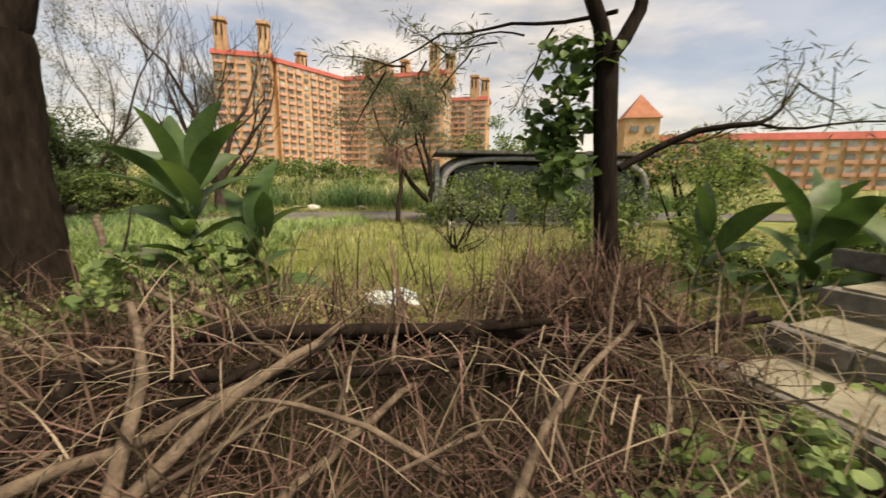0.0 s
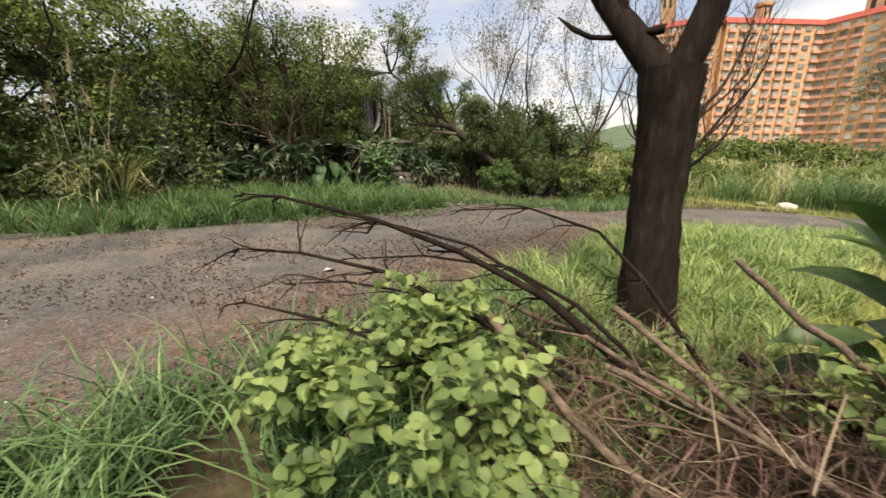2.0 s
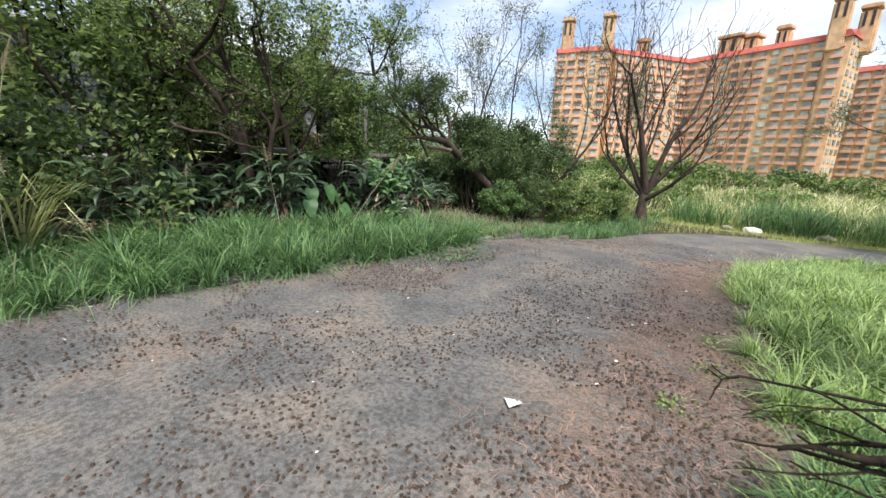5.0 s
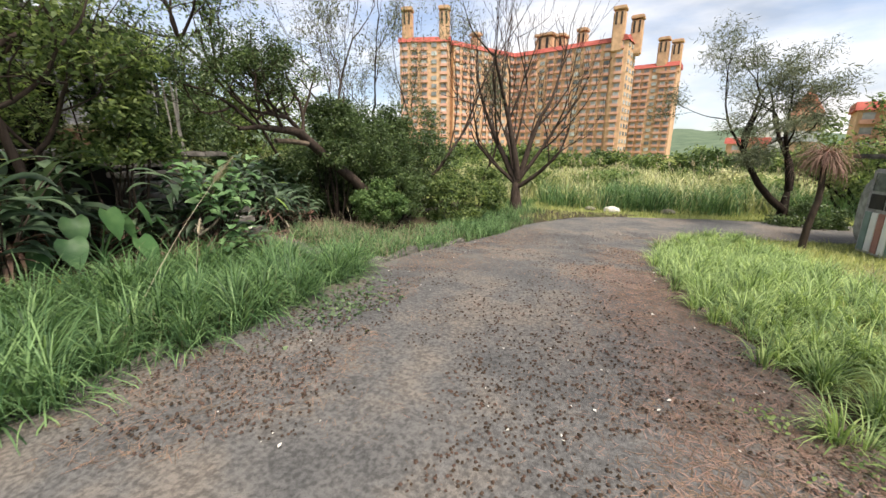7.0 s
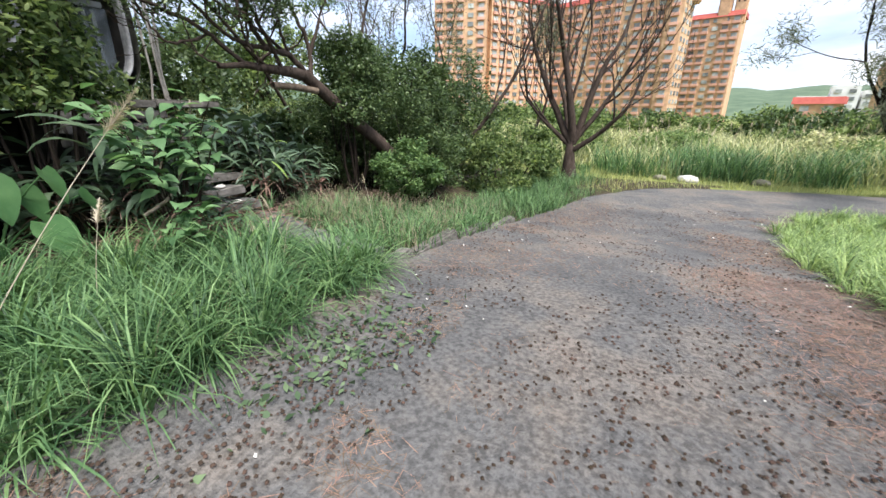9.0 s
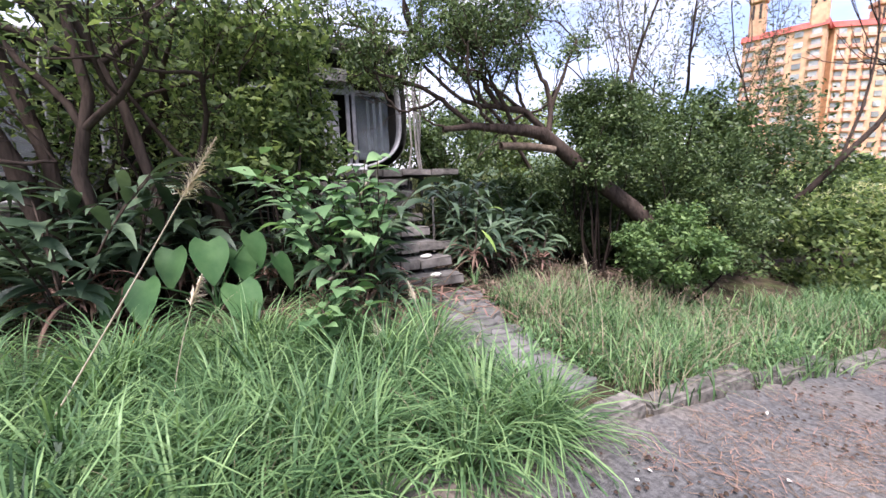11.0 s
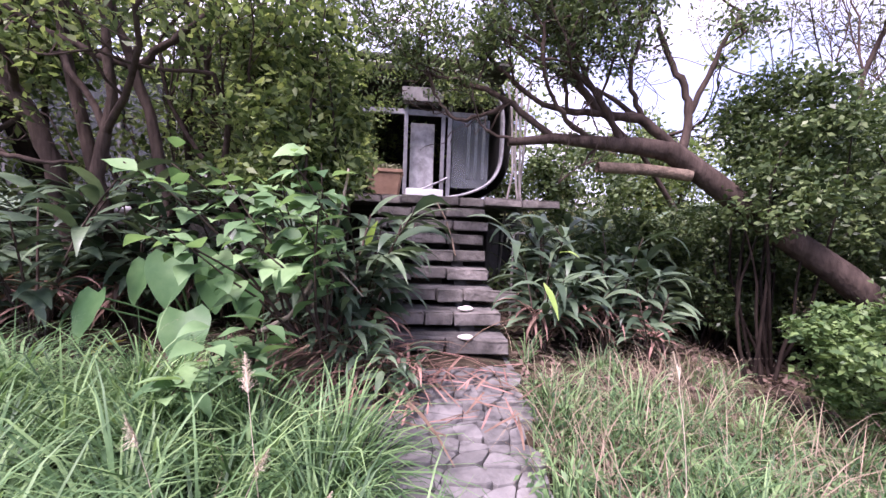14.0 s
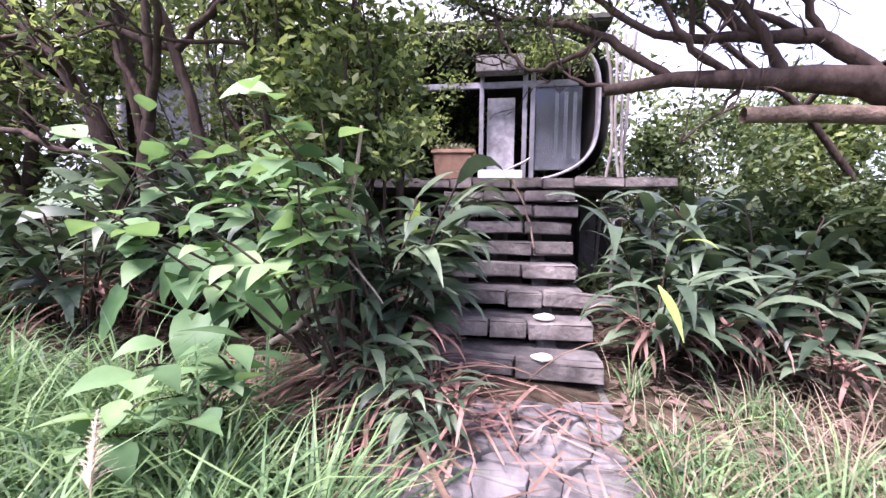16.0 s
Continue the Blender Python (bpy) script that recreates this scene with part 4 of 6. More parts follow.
def rg(w, h, y, zc=1.0):
    x, z = superellipse(w, h, 72, 3.6)
    return np.stack([x, np.full_like(x, y), z + zc], -1)


# shell and roof slab take the darkened concrete: tree shade put into the colour
V, F = ringmesh([rg(W2 + 0.25, H2 + 0.2, -0.05), rg(W2 + 0.3, H2 + 0.25, 0.3), rg(W2 + 0.35, H2 + 0.3, D2 / 2), rg(W2, H2, D2), rg(0.1, 0.1, D2 + 0.1)])
part("shell", np_mesh("shell", V, F), M_SHADED, pd2, smooth=True)
V, F = ringmesh([rg(W2 + 0.04, H2 + 0.02, -0.05), rg(W2 + 0.03, H2 + 0.01, -0.08), rg(W2 - 0.015, H2 - 0.03, -0.085), rg(W2 - 0.03, H2 - 0.05, -0.02), rg(W2 - 0.02, H2 - 0.04, 0.12)])
part("rim", np_mesh("rim", V, F), M_FRAME, pd2, "white curved window rim", smooth=True)
# room lining, its shade painted in as near-black
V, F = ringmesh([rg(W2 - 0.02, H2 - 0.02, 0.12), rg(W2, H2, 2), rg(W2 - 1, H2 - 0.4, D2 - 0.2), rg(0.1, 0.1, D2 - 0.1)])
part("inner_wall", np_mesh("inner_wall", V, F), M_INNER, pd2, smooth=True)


def fpart(name, y0, y1, z0, z1, xo, th, material, label="", bev=0.008):
    """A piece of the front by world y and z; xo metres in front of the facade."""
    bm = bmesh.new(); box(bm, (y0 + y1) / 2 - 4.35, -xo, (z0 + z1) / 2 - ZP, y1 - y0, th, z1 - z0, bevel=bev)
    return part(name, bm, material, pd2, label)


for y in (5.22, 5.78, 5.88, 4.2, 3.2):
    fpart("mullion", y - 0.03, y + 0.03, 1.54, 2.95, 0.0, 0.07, M_METAL)
fpart("transom", 2.6, 6.45, 2.78, 2.86, -0.01, 0.06, M_METAL)
fpart("door_panel", 5.29, 5.66, 1.62, 2.7, -0.16, 0.03, M_FRAME, "pale hanging door panel")
fpart("pane", 5.91, 6.5, 1.72, 2.78, -0.02, 0.012, M_GLASS, "dusty glass pane")
fpart("header", 5.15, 5.75, 2.92, 3.12, 0.14, 0.2, M_FLAG, "grey-white header panel")
for yy in (6.2, 6.32, 6.44):
    fpart("blind_strip", yy, yy + 0.05, 1.9, 2.8, -0.3, 0.01, M_WHITE, "pale vertical blind strip")
bm = bmesh.new(); box(bm, 0.0, 2.2, 2.12, W2 + 0.3, 4.4, 0.1, bevel=0.03); part("roof_slab", bm, M_SHADED, pd2, "flat roof slab coloured dark for canopy shade")

# second pod, glimpsed through the trees
pod("pod_house", (-14.6, 0.9, 1.15), 90, 3.2, 2.3, 3.5, "grey pod house with round white rim among trees", 1, M_SHADED)
bm = bmesh.new(); box(bm, -15.6, 0.9, 0.75, 3.0, 4.2, 0.8, bevel=0.03)
tagged(part("plinth", bm, M_CONC), "grey concrete plinth under the pod", "plinth", kind="structure")

# loose things on the platform
tagged(part("white_board", box(bmesh.new(), 0, 0, 0, 0.34, 0.46, 0.09, bevel=0.008), M_WHITE), "white slab lying at the edge of the platform", "board").matrix_basis = pose(XP - 0.22, 5.47, ZP + 0.045, 0, 0, 4)
planter = empty("planter", (XP - 0.35, 4.97, ZP - 0.01)); tagged(planter, "terracotta planter with grey-green succulents on the platform", "planter")
bm = bmesh.new()
bmesh.ops.create_cone(bm, cap_ends=True, segments=4, radius1=0.26, radius2=0.32, depth=0.3, matrix=pose(0, 0, 0.15, 0, 0, 45))
bmesh.ops.bevel(bm, geom=bm.edges[:], offset=0.02, segments=2, affect="EDGES")
part("pot", bm, M_WOOD, planter)
rim = bmesh.new(); box(rim, 0, 0, 0.31, 0.48, 0.48, 0.05, bevel=0.012); part("rim", rim, M_WOOD, planter)
P = np.column_stack([rng.uniform(-0.2, 0.2, 260), rng.uniform(-0.2, 0.2, 260), rng.uniform(0.34, 0.40, 260)])
part("succulents", np_mesh("succulents", *leaves(P, 0.06, 0.4, up=0.7)), M_LEAF_G, planter, "small grey-green succulent leaves")
for i, (yy, xx) in enumerate(((6.78, XF + 0.35), (6.9, XF + 0.30), (7.0, XF + 0.35), (6.66, XF + 0.3))):
    tb = Tubes(); tb.add(curve((xx, yy, -0.05), (xx, yy + 0.01, 3.25), 0.004), [0.018] * 8, 8)
    tagged(part("upright_pipe", tb.mesh("upright_pipe"), M_RUSTP), "thin dull upright pipe beside the pod", "pipe", group="upright pipes")
tb = Tubes(); tb.add([(-12.55, 6.5, 0.0), (-12.55, 6.5, 0.6), (-12.55, 6.5, 1.07), (-12.55, 6.55, 1.09), (-12.55, 6.63, 1.085)], [0.016] * 5, 8)
tagged(part("standpipe", tb.mesh("standpipe"), M_RUSTP), "grey standpipe with a bent top beside the stairs", "pipe")
tb = Tubes(); tb.add(curve((XP + 0.05, 5.62, ZP - 0.03), (-11.95, 5.76, 0.86), 0.03), np.linspace(0.012, 0.009, 8), 6)
tagged(part("stick", tb.mesh("stick"), M_STICK), "pale dry stick leaning on the steps", "stick")
tb = Tubes(); tb.add(curve((XF + 0.12, 5.1, ZP + 0.02), (XF + 0.1, 5.86, ZP + 0.36), 0.02), [0.014] * 8, 6)
tagged(part("pole", tb.mesh("pole"), M_METAL), "grey pole leaning inside the doorway", "pole")
for (x, y, z, s) in ((-11.33, 5.78, 0.475, 0.048), (-11.02, 5.74, 0.325, 0.045)):
    bm = bmesh.new(); bmesh.ops.create_icosphere(bm, subdivisions=2, radius=s, matrix=Matrix.Diagonal((1, 1.4, 0.45, 1)))
    for v in bm.verts:
        v.co *= 1 + 0.7 * noise.noise(v.co * 14)
    o = part("pale_stone", bm, M_LITTER, smooth=True); o.matrix_basis = pose(x, y, z)
    tagged(o, "pale flat stone lying on a step", "stone", group="pale stones")

# flagstones from the road to the stairs
path = empty("pavement"); tagged(path, "narrow crazy-paved grey flagstone path", "pavement", kind="structure")
nx_, ny_ = 18, 7
cx = np.linspace(-8.95, -10.72, nx_ + 1); cy = np.linspace(5.06, 6.06, ny_ + 1)
jx = rng.normal(0, 0.028, (nx_ + 1, ny_ + 1)); jy = rng.normal(0, 0.034, (nx_ + 1, ny_ + 1))
for i in range(nx_):
    for j in range(ny_):
        q4 = [(cx[a] + jx[a, b], cy[b] + jy[a, b] - 0.12 * (cx[a] + 10.7)) for a, b in ((i, j), (i + 1, j), (i + 1, j + 1), (i, j + 1))]
        m0 = np.mean(q4, 0)
        ring = []
        for a in range(4):
            p0, p1 = np.array(q4[a]), np.array(q4[(a + 1) % 4])
            for t in (0.14, 0.5, 0.86):
                v = p0 + (p1 - p0) * t
                ring.append((v - m0) * (0.975 if t != 0.5 else 0.985))
        if cx.size and sum((ring[k][0] * ring[(k + 1) % 12][1] - ring[(k + 1) % 12][0] * ring[k][1]) for k in range(12)) < 0:
            ring = ring[::-1]
        bm = bmesh.new()
        top = [bm.verts.new((v[0] * 0.97, v[1] * 0.97, 0.03)) for v in ring]
        mid = [bm.verts.new((v[0], v[1], 0.022)) for v in ring]
        low = [bm.verts.new((v[0], v[1], -0.04)) for v in ring]
        bm.faces.new(top)
        for A, B in ((mid, top), (low, mid)):
            for k in range(12):
                bm.faces.new((A[k], A[(k + 1) % 12], B[(k + 1) % 12], B[k]))
        o = part("flagstone", bm, M_FLAG, path)
        o.matrix_basis = pose(m0[0], m0[1], g1(*m0) + 0.01 + rng.normal(0, 0.006), rng.normal(0, 1), rng.normal(0, 1))

# ---- stone steps at the start ----
st0 = empty("stone_steps"); tagged(st0, "worn grey stone garden steps with mossy treads", "stairs", kind="structure")
dirx, diry = 0.94, 0.34
for k in range(5):
    cxk, cyk, zt = 1.12 + 0.46 * k * dirx, 2.15 + 0.46 * k * diry, -0.03 + 0.17 * k
    s = part("step", box(bmesh.new(), 0, 0, 0, 0.62, 1.7, 0.22, bevel=0.02), M_STONEY, st0, "thick mossy stone slab")
    s.matrix_basis = pose(cxk + 0.31 * dirx + 0.85 * diry, cyk + 0.31 * diry - 0.85 * dirx, zt - 0.11, 0, 0, 20)
    y = -0.85
    while y < 0.8:
        me = STONES[int(rng.integers(0, 4))]; w = max(v.co.y for v in me.vertices) * 2
        o = new("stone", me); o.parent = s; o.matrix_basis = pose(-0.285 + rng.normal(0, 0.006), y + w / 2, 0.035, 0, 0, rng.normal(0, 2)) @ Matrix.Diagonal((1, 1, 1.15, 1)); y += w + 0.01

# ---- wood along the left of the road ----


def lay_boughs(tb, tips, rows, at, chance=0.55, twig=(0.25, 0.5), depth=2):
    """Sinuous limbs along rows of points that end in a radius; twigs grow from their outer halves."""
    for row in rows:
        pts, r0 = np.array(row[:-1]), row[-1]
        m_k = len(pts); tt = np.linspace(0, m_k - 1, 4 * m_k)
        line = np.column_stack([np.interp(tt, range(m_k), pts[:, c]) for c in range(3)])
        for _ in range(2):
            line[1:-1] = (line[:-2] + 2 * line[1:-1] + line[2:]) / 4
        line[1:-1] += rng.normal(0, 0.008, (len(line) - 2, 3))
        tb.add(line - at, np.linspace(r0, r0 * 0.45, len(line)), 8)
        for i in range(len(line) // 2, len(line)):
            if rng.random() < chance or i == len(line) - 1:
                grow(tb, tips, line[i] - at, (rng.normal(-0.1, 0.5), rng.normal(-0.15, 0.6), rng.uniform(0.2, 1.0)), rng.uniform(*twig), r0 * 0.4, depth, 3, 0.6, 0.12, 0.75, 5, 0.45, 0.003)


# leaning tree whose limbs reach over the stairs
LT = np.array((-10.9, 10.0, g1(-10.9, 10.0)))
e = empty("leaning_tree", tuple(LT)); tagged(e, "leaning dark-limbed tree with small leaves over the stairs", "tree")
tb, tips = Tubes(), []
W = lambda *v: np.array(v) - LT
tb.add([W(-10.85, 10.1, -0.35), W(-10.95, 9.7, 0.2), W(-11.1, 8.95, 0.85), W(-11.3, 8.35, 1.3), W(-11.4, 7.9, 1.65), W(-11.4, 7.5, 1.88)], [0.15, 0.13, 0.115, 0.105, 0.095, 0.095], 10)
tb.add([W(-11.4, 7.55, 1.86), W(-11.42, 7.25, 1.9), W(-11.4, 6.95, 1.9), W(-11.4, 6.5, 1.92), W(-11.42, 6.1, 1.87)], [0.09, 0.078, 0.062, 0.045, 0.03], 9)
BOUGHS = (((-11.4, 7.62, 1.85), (-11.4, 7.7, 2.24), (-11.45, 7.57, 2.54), (-11.5, 7.4, 2.95), 0.042), ((-11.4, 7.69, 2.2), (-11.3, 7.79, 2.6), (-11.25, 7.95, 3.0), 0.028),
         ((-11.4, 7.55, 1.9), (-11.42, 7.27, 2.13), (-11.45, 6.89, 2.16), (-11.5, 6.67, 2.48), (-11.5, 6.72, 2.9), 0.048), ((-11.45, 6.9, 2.16), (-11.5, 6.41, 2.2), (-11.6, 6.03, 2.54), (-11.7, 5.8, 2.8), 0.03),
         ((-11.4, 7.06, 1.92), (-11.35, 6.95, 2.1), (-11.3, 6.75, 2.3), (-11.3, 6.5, 2.75), 0.034), ((-11.4, 6.5, 1.9), (-11.5, 6.16, 2.2), (-11.6, 5.9, 2.36), (-11.75, 5.47, 2.48), (-11.8, 5.15, 2.7), 0.03),
         ((-11.52, 6.1, 2.22), (-11.6, 5.85, 2.1), (-11.62, 5.66, 2.08), (-11.65, 5.5, 2.25), (-11.65, 5.4, 2.5), 0.018), ((-11.42, 7.27, 2.13), (-11.4, 7.1, 2.46), (-11.38, 7.19, 2.85), 0.026),
         ((-11.42, 6.3, 1.88), (-11.45, 6.0, 1.93), (-11.5, 5.85, 2.05), 0.018), ((-11.4, 6.8, 1.92), (-11.3, 6.55, 2.05), (-11.2, 6.3, 2.3), (-11.1, 6.25, 2.7), 0.026), ((-11.5, 6.67, 2.48), (-11.55, 6.3, 2.6), (-11.6, 6.0, 2.85), 0.02),
         ((-11.42, 7.4, 2.05), (-11.7, 7.1, 2.4), (-12.0, 6.8, 2.7), 0.03), ((-11.4, 6.9, 1.9), (-11.45, 6.75, 1.72), (-11.4, 6.55, 1.55), 0.012), ((-11.45, 6.6, 2.18), (-11.3, 6.5, 2.5), (-11.2, 6.7, 2.9), 0.018))
lay_boughs(tb, tips, BOUGHS, LT)
part("trunk", roughen(tb.mesh("trunk"), 0.008, 14), M_BARK2, e)
tips = np.array(tips); tips = tips[tips[:, 2] + LT[2] > 2.35]
V, F = leaves(cloud(tips, np.full(len(tips), 0.16), 15000), 0.055, 0.38)
part("crown", np_mesh("crown", V, F), M_LEAF_D, e)
tb = Tubes(); tb.add([W(-11.35, 7.7, 1.66), W(-11.4, 7.3, 1.70), W(-11.4, 6.88, 1.70)], [0.05, 0.05, 0.045], 8)
part("broken_limb", tb.mesh("broken_limb"), M_STICK, e, "short sawn pale limb")


def thick_tree(x, y, h, r, n, size, m, label, lean=(0, 0), seed_sub=46):
    """A low woodland tree: a gnarled trunk with limbs, and a crown of clumps that reaches well down."""
    z = g1(x, y)
    e = empty("woodland_tree", (x, y, z)); tagged(e, label, "tree", group="woodland trees")
    tb, tips = Tubes(), []
    grow(tb, tips, (0, 0, -0.1), (lean[0], lean[1], 1), h * 0.42, 0.11, 3, 3, 0.62, 0.22, 0.74, 7, 0.32, 0.006)
    part("trunk", tb.mesh("trunk"), M_BARK2, e)
    cc, rr = clumps((lean[0] * h * 0.4, lean[1] * h * 0.4, h * 0.60), (r, r, h * 0.42), seed_sub + 20, 0.45)
    tips = np.array(tips)
    cc = np.concatenate([cc, tips[::3]]); rr = np.concatenate([rr, np.full(len(tips[::3]), 0.3)])
    V, F = leaves(cloud(cc, rr, int(n * 1.35), 0.75), size * 1.35, 0.48)
    part("crown", np_mesh("crown", V, F), m, e)


WL = "low woodland tree with dense dark green foliage"
WM = "low woodland tree with fresh mid-green foliage"
thick_tree(-13.0, 3.7, 3.6, 0.9, 2000, 0.06, M_LEAF_M, WM, (0.0, 0.02))
thick_tree(-13.4, 2.3, 4.4, 1.2, 1700, 0.075, M_LEAF_M, WM, (0.1, 0))
thick_tree(-12.4, 0.9, 3.7, 1.1, 3200, 0.07, M_LEAF_M, WM)
thick_tree(-12.3, -0.8, 4.6, 1.6, 7500, 0.07, M_LEAF_M, WM)
thick_tree(-12.0, -3.1, 4.8, 1.7, 15000, 0.075, M_LEAF_D, WL)
thick_tree(-12.6, -5.6, 5.5, 1.9, 14000, 0.08, M_LEAF_G, "tall grey-green feathery tree at the roadside")
thick_tree(-12.2, -8.3, 5.5, 1.9, 12000, 0.085, M_LEAF_D, WL)
thick_tree(-19.5, 11.5, 4.0, 1.8, 7000, 0.09, M_LEAF_M, WM)
thick_tree(-12.6, 11.2, 3.0, 1.3, 9000, 0.07, M_LEAF_D, WL)
thick_tree(-11.2, 12.6, 3.0, 1.3, 11000, 0.065, M_LEAF_D, WL)
thick_tree(-17.2, 3.0, 5.0, 1.7, 2200, 0.1, M_LEAF_M, WM)
thick_tree(-17.0, -1.5, 6.0, 2.2, 3200, 0.1, M_LEAF_M, WM)
thick_tree(-12.6, -1.9, 4.6, 1.5, 11000, 0.075, M_LEAF_M, WM)
thick_tree(-11.9, 0.2, 3.6, 1.2, 6000, 0.07, M_LEAF_M, WM)
thick_tree(-12.4, -4.4, 5.2, 1.7, 11000, 0.075, M_LEAF_G, "tall grey-green feathery tree at the roadside")
thick_tree(-18.5, 7.5, 4.6, 2.0, 4500, 0.1, M_LEAF_M, WM)
thick_tree(-19.5, -5, 6.5, 2.5, 9000, 0.11, M_LEAF_D, WL)
thick_tree(-16.4, 9.0, 3.2, 1.5, 4500, 0.09, M_LEAF_D, WL)
thick_tree(-16.5, 12.0, 3.6, 1.8, 5000, 0.1, M_LEAF_M, WM)
# dark leaf colour here also carries the shade of the hollow
for x, y in ((-10.9, 10.9), (-10.6, 9.9), (-12.2, 9.6)):
    bush("dark_shrub", (x, y, g1(x, y) + 0.7), (0.9, 0.9, 0.75), 7000, 0.06, M_LEAF_D, "dense dark green small-leaved shrub", 30, 0.28, 7, group="dark shrubs")
for x, y in ((-11.4, -0.4), (-11.2, -2.2), (-11.2, -4.2), (-11.2, -6.4), (-12.9, 7.6), (-9.6, 11.9), (-9.4, 13.6), (-15, 10)):
    bush("understorey_shrub", (x, y, g1(x, y) + 0.55), (1.0, 1.0, 0.95), 7500, 0.1, M_LEAF_M if y > 8 or y < -5 else M_LEAF_D, "tangled green understorey shrub", 30, 0.3, 7, group="understorey shrubs")
P = clumped(6000, -22, -14.6, 7.2, 14, 60, 0.35)
stuff("cane_thicket", *blades(P, rng.uniform(0.9, 1.9, len(P)), rng.uniform(0.02, 0.035, len(P)), 0.3, 1.2), M_REED, "pale green cane thicket behind the pod", "cane")
for x, y in ((-14.2, 8.6), (-15.5, 9.4), (-13.6, 9.9)):
    bush("pale_shrub", (x, y, g1(x, y) + 0.6), (1.0, 0.9, 0.6), 4000, 0.1, M_LEAF_M, "sunlit pale green shrub behind the stairs", 26, 0.3, 5, group="pale shrubs")
bush("dense_shrub", (-11.35, 9.6, 1.75), (0.85, 0.8, 0.85), 8500, 0.06, M_LEAF_D, "loose small-leaved shrub over the leaning trunk", 44, 0.3, 8)
bush("dense_shrub", (-10.7, 10.2, 0.9), (0.8, 0.8, 0.9), 9000, 0.055, M_LEAF_D, "dense dark small-leaved shrub beside the road", 36, 0.26, 8)
# the rounded bright bush at the roadside
bush("round_bush", (-10.05, 8.3, 0.48), (0.58, 0.6, 0.44), 11000, 0.055, M_LEAF_B, "rounded bright green bush with small oval leaves", 60, 0.15, 9, up=0.9)

# dark undergrowth, added partly to stand in for shade behind the trunk
for x, y, z, s in ((-13.0, 8.5, 0.75, 0.8), (-12.7, 9.7, 0.95, 0.9), (-12.2, 8.7, 0.85, 0.8), (-11.9, 9.6, 1.2, 0.9), (-11.5, 8.7, 2.2, 0.5)):
    bush("dense_shrub", (x, y, z), (s, s, s * 0.9), 9500, 0.055, M_LEAF_D, "dense dark small-leaved shrub behind the leaning trunk", 40, 0.25, 7)
for x, y, d in ((-12.0, 11.7, (-0.12, 0.05, 1)), (-11.3, 11.9, (0.25, 0.1, 1)), (-13.3, 12.6, (0, 0, 1)), (-12.6, 10.4, (0.1, 0.1, 1))):
    tree("slender_tree", (x, y, g1(x, y)), d, 2.9, 0.07, "tall slender sparsely leaved tree beyond the shrubs", depth=4, nchild=3, spread=0.42, up=0.3, leaf=M_LEAF_G, n_leaf=1900, size=0.09, tipr=0.35, aspect=0.3, gnarl=0.25, bark=M_BARK2)
bush("dense_shrub", (-11.15, 8.35, 1.5), (0.32, 0.35, 0.35), 3200, 0.055, M_LEAF_D, "dense dark small-leaved shrub growing up the leaning trunk", 20, 0.18, 4)
# creeper on the pod's roof edge, hanging over the front
cc = np.column_stack([rng.uniform(XF - 0.3, XF + 0.35, 60), rng.uniform(2.2, 6.35, 60), rng.uniform(3.15, 3.6, 60)])
hang = np.column_stack([rng.uniform(XF + 0.15, XF + 0.4, 40), rng.uniform(2.2, 5.1, 40), rng.uniform(1.9, 3.2, 40)])
top_ = np.column_stack([rng.uniform(XF + 0.15, XF + 0.35, 16), rng.uniform(5.6, 6.5, 16), rng.uniform(2.95, 3.2, 16)])
cc = np.concatenate([cc, hang, top_])
stuff("roof_creeper", *leaves(cloud(cc, np.full(len(cc), 0.22), 7000), 0.06, 0.5), M_LEAF_M, "green creeper hanging over the roof edge of the pod", "creeper")

# tall tree whose crown hangs over the platform
CT = np.array((-13.6, 10.0, g1(-13.6, 10.0)))
e = empty("canopy_tree", tuple(CT)); tagged(e, "slender tree whose leafy crown hangs over the pod's roof", "tree")
tb, tips = Tubes(), []
stem_ = np.array([(0, 0, -0.1), (0.05, -0.5, 1.2), (0.2, -1.5, 2.4), (0.4, -2.6, 3.2), (0.6, -3.5, 3.6)])
tb.add(stem_, [0.045, 0.04, 0.034, 0.03, 0.026], 8)
for j, w in ((2, (0.5, 0.2, 1)), (3, (0.6, -0.9, 0.8)), (3, (-0.3, -0.9, 0.9)), (4, (0.4, -1, 0.5)), (4, (0.8, 0.2, 0.8)), (4, (-0.2, -0.7, 1)), (3, (0.9, -0.2, 0.6)), (4, (0.1, -1.3, 0.25))):
    grow(tb, tips, stem_[j], w, 0.85, 0.032, 3, 3, 0.55, 0.12, 0.75, 6, 0.4, 0.004)
part("trunk", tb.mesh("trunk"), M_BARK2, e)
tips = np.array(tips); tips = tips[(tips[:, 2] + CT[2] > 3.0)]
part("crown", np_mesh("crown", *leaves(cloud(tips, np.full(len(tips), 0.17), 4600), 0.07, 0.45)), M_LEAF_M, e)

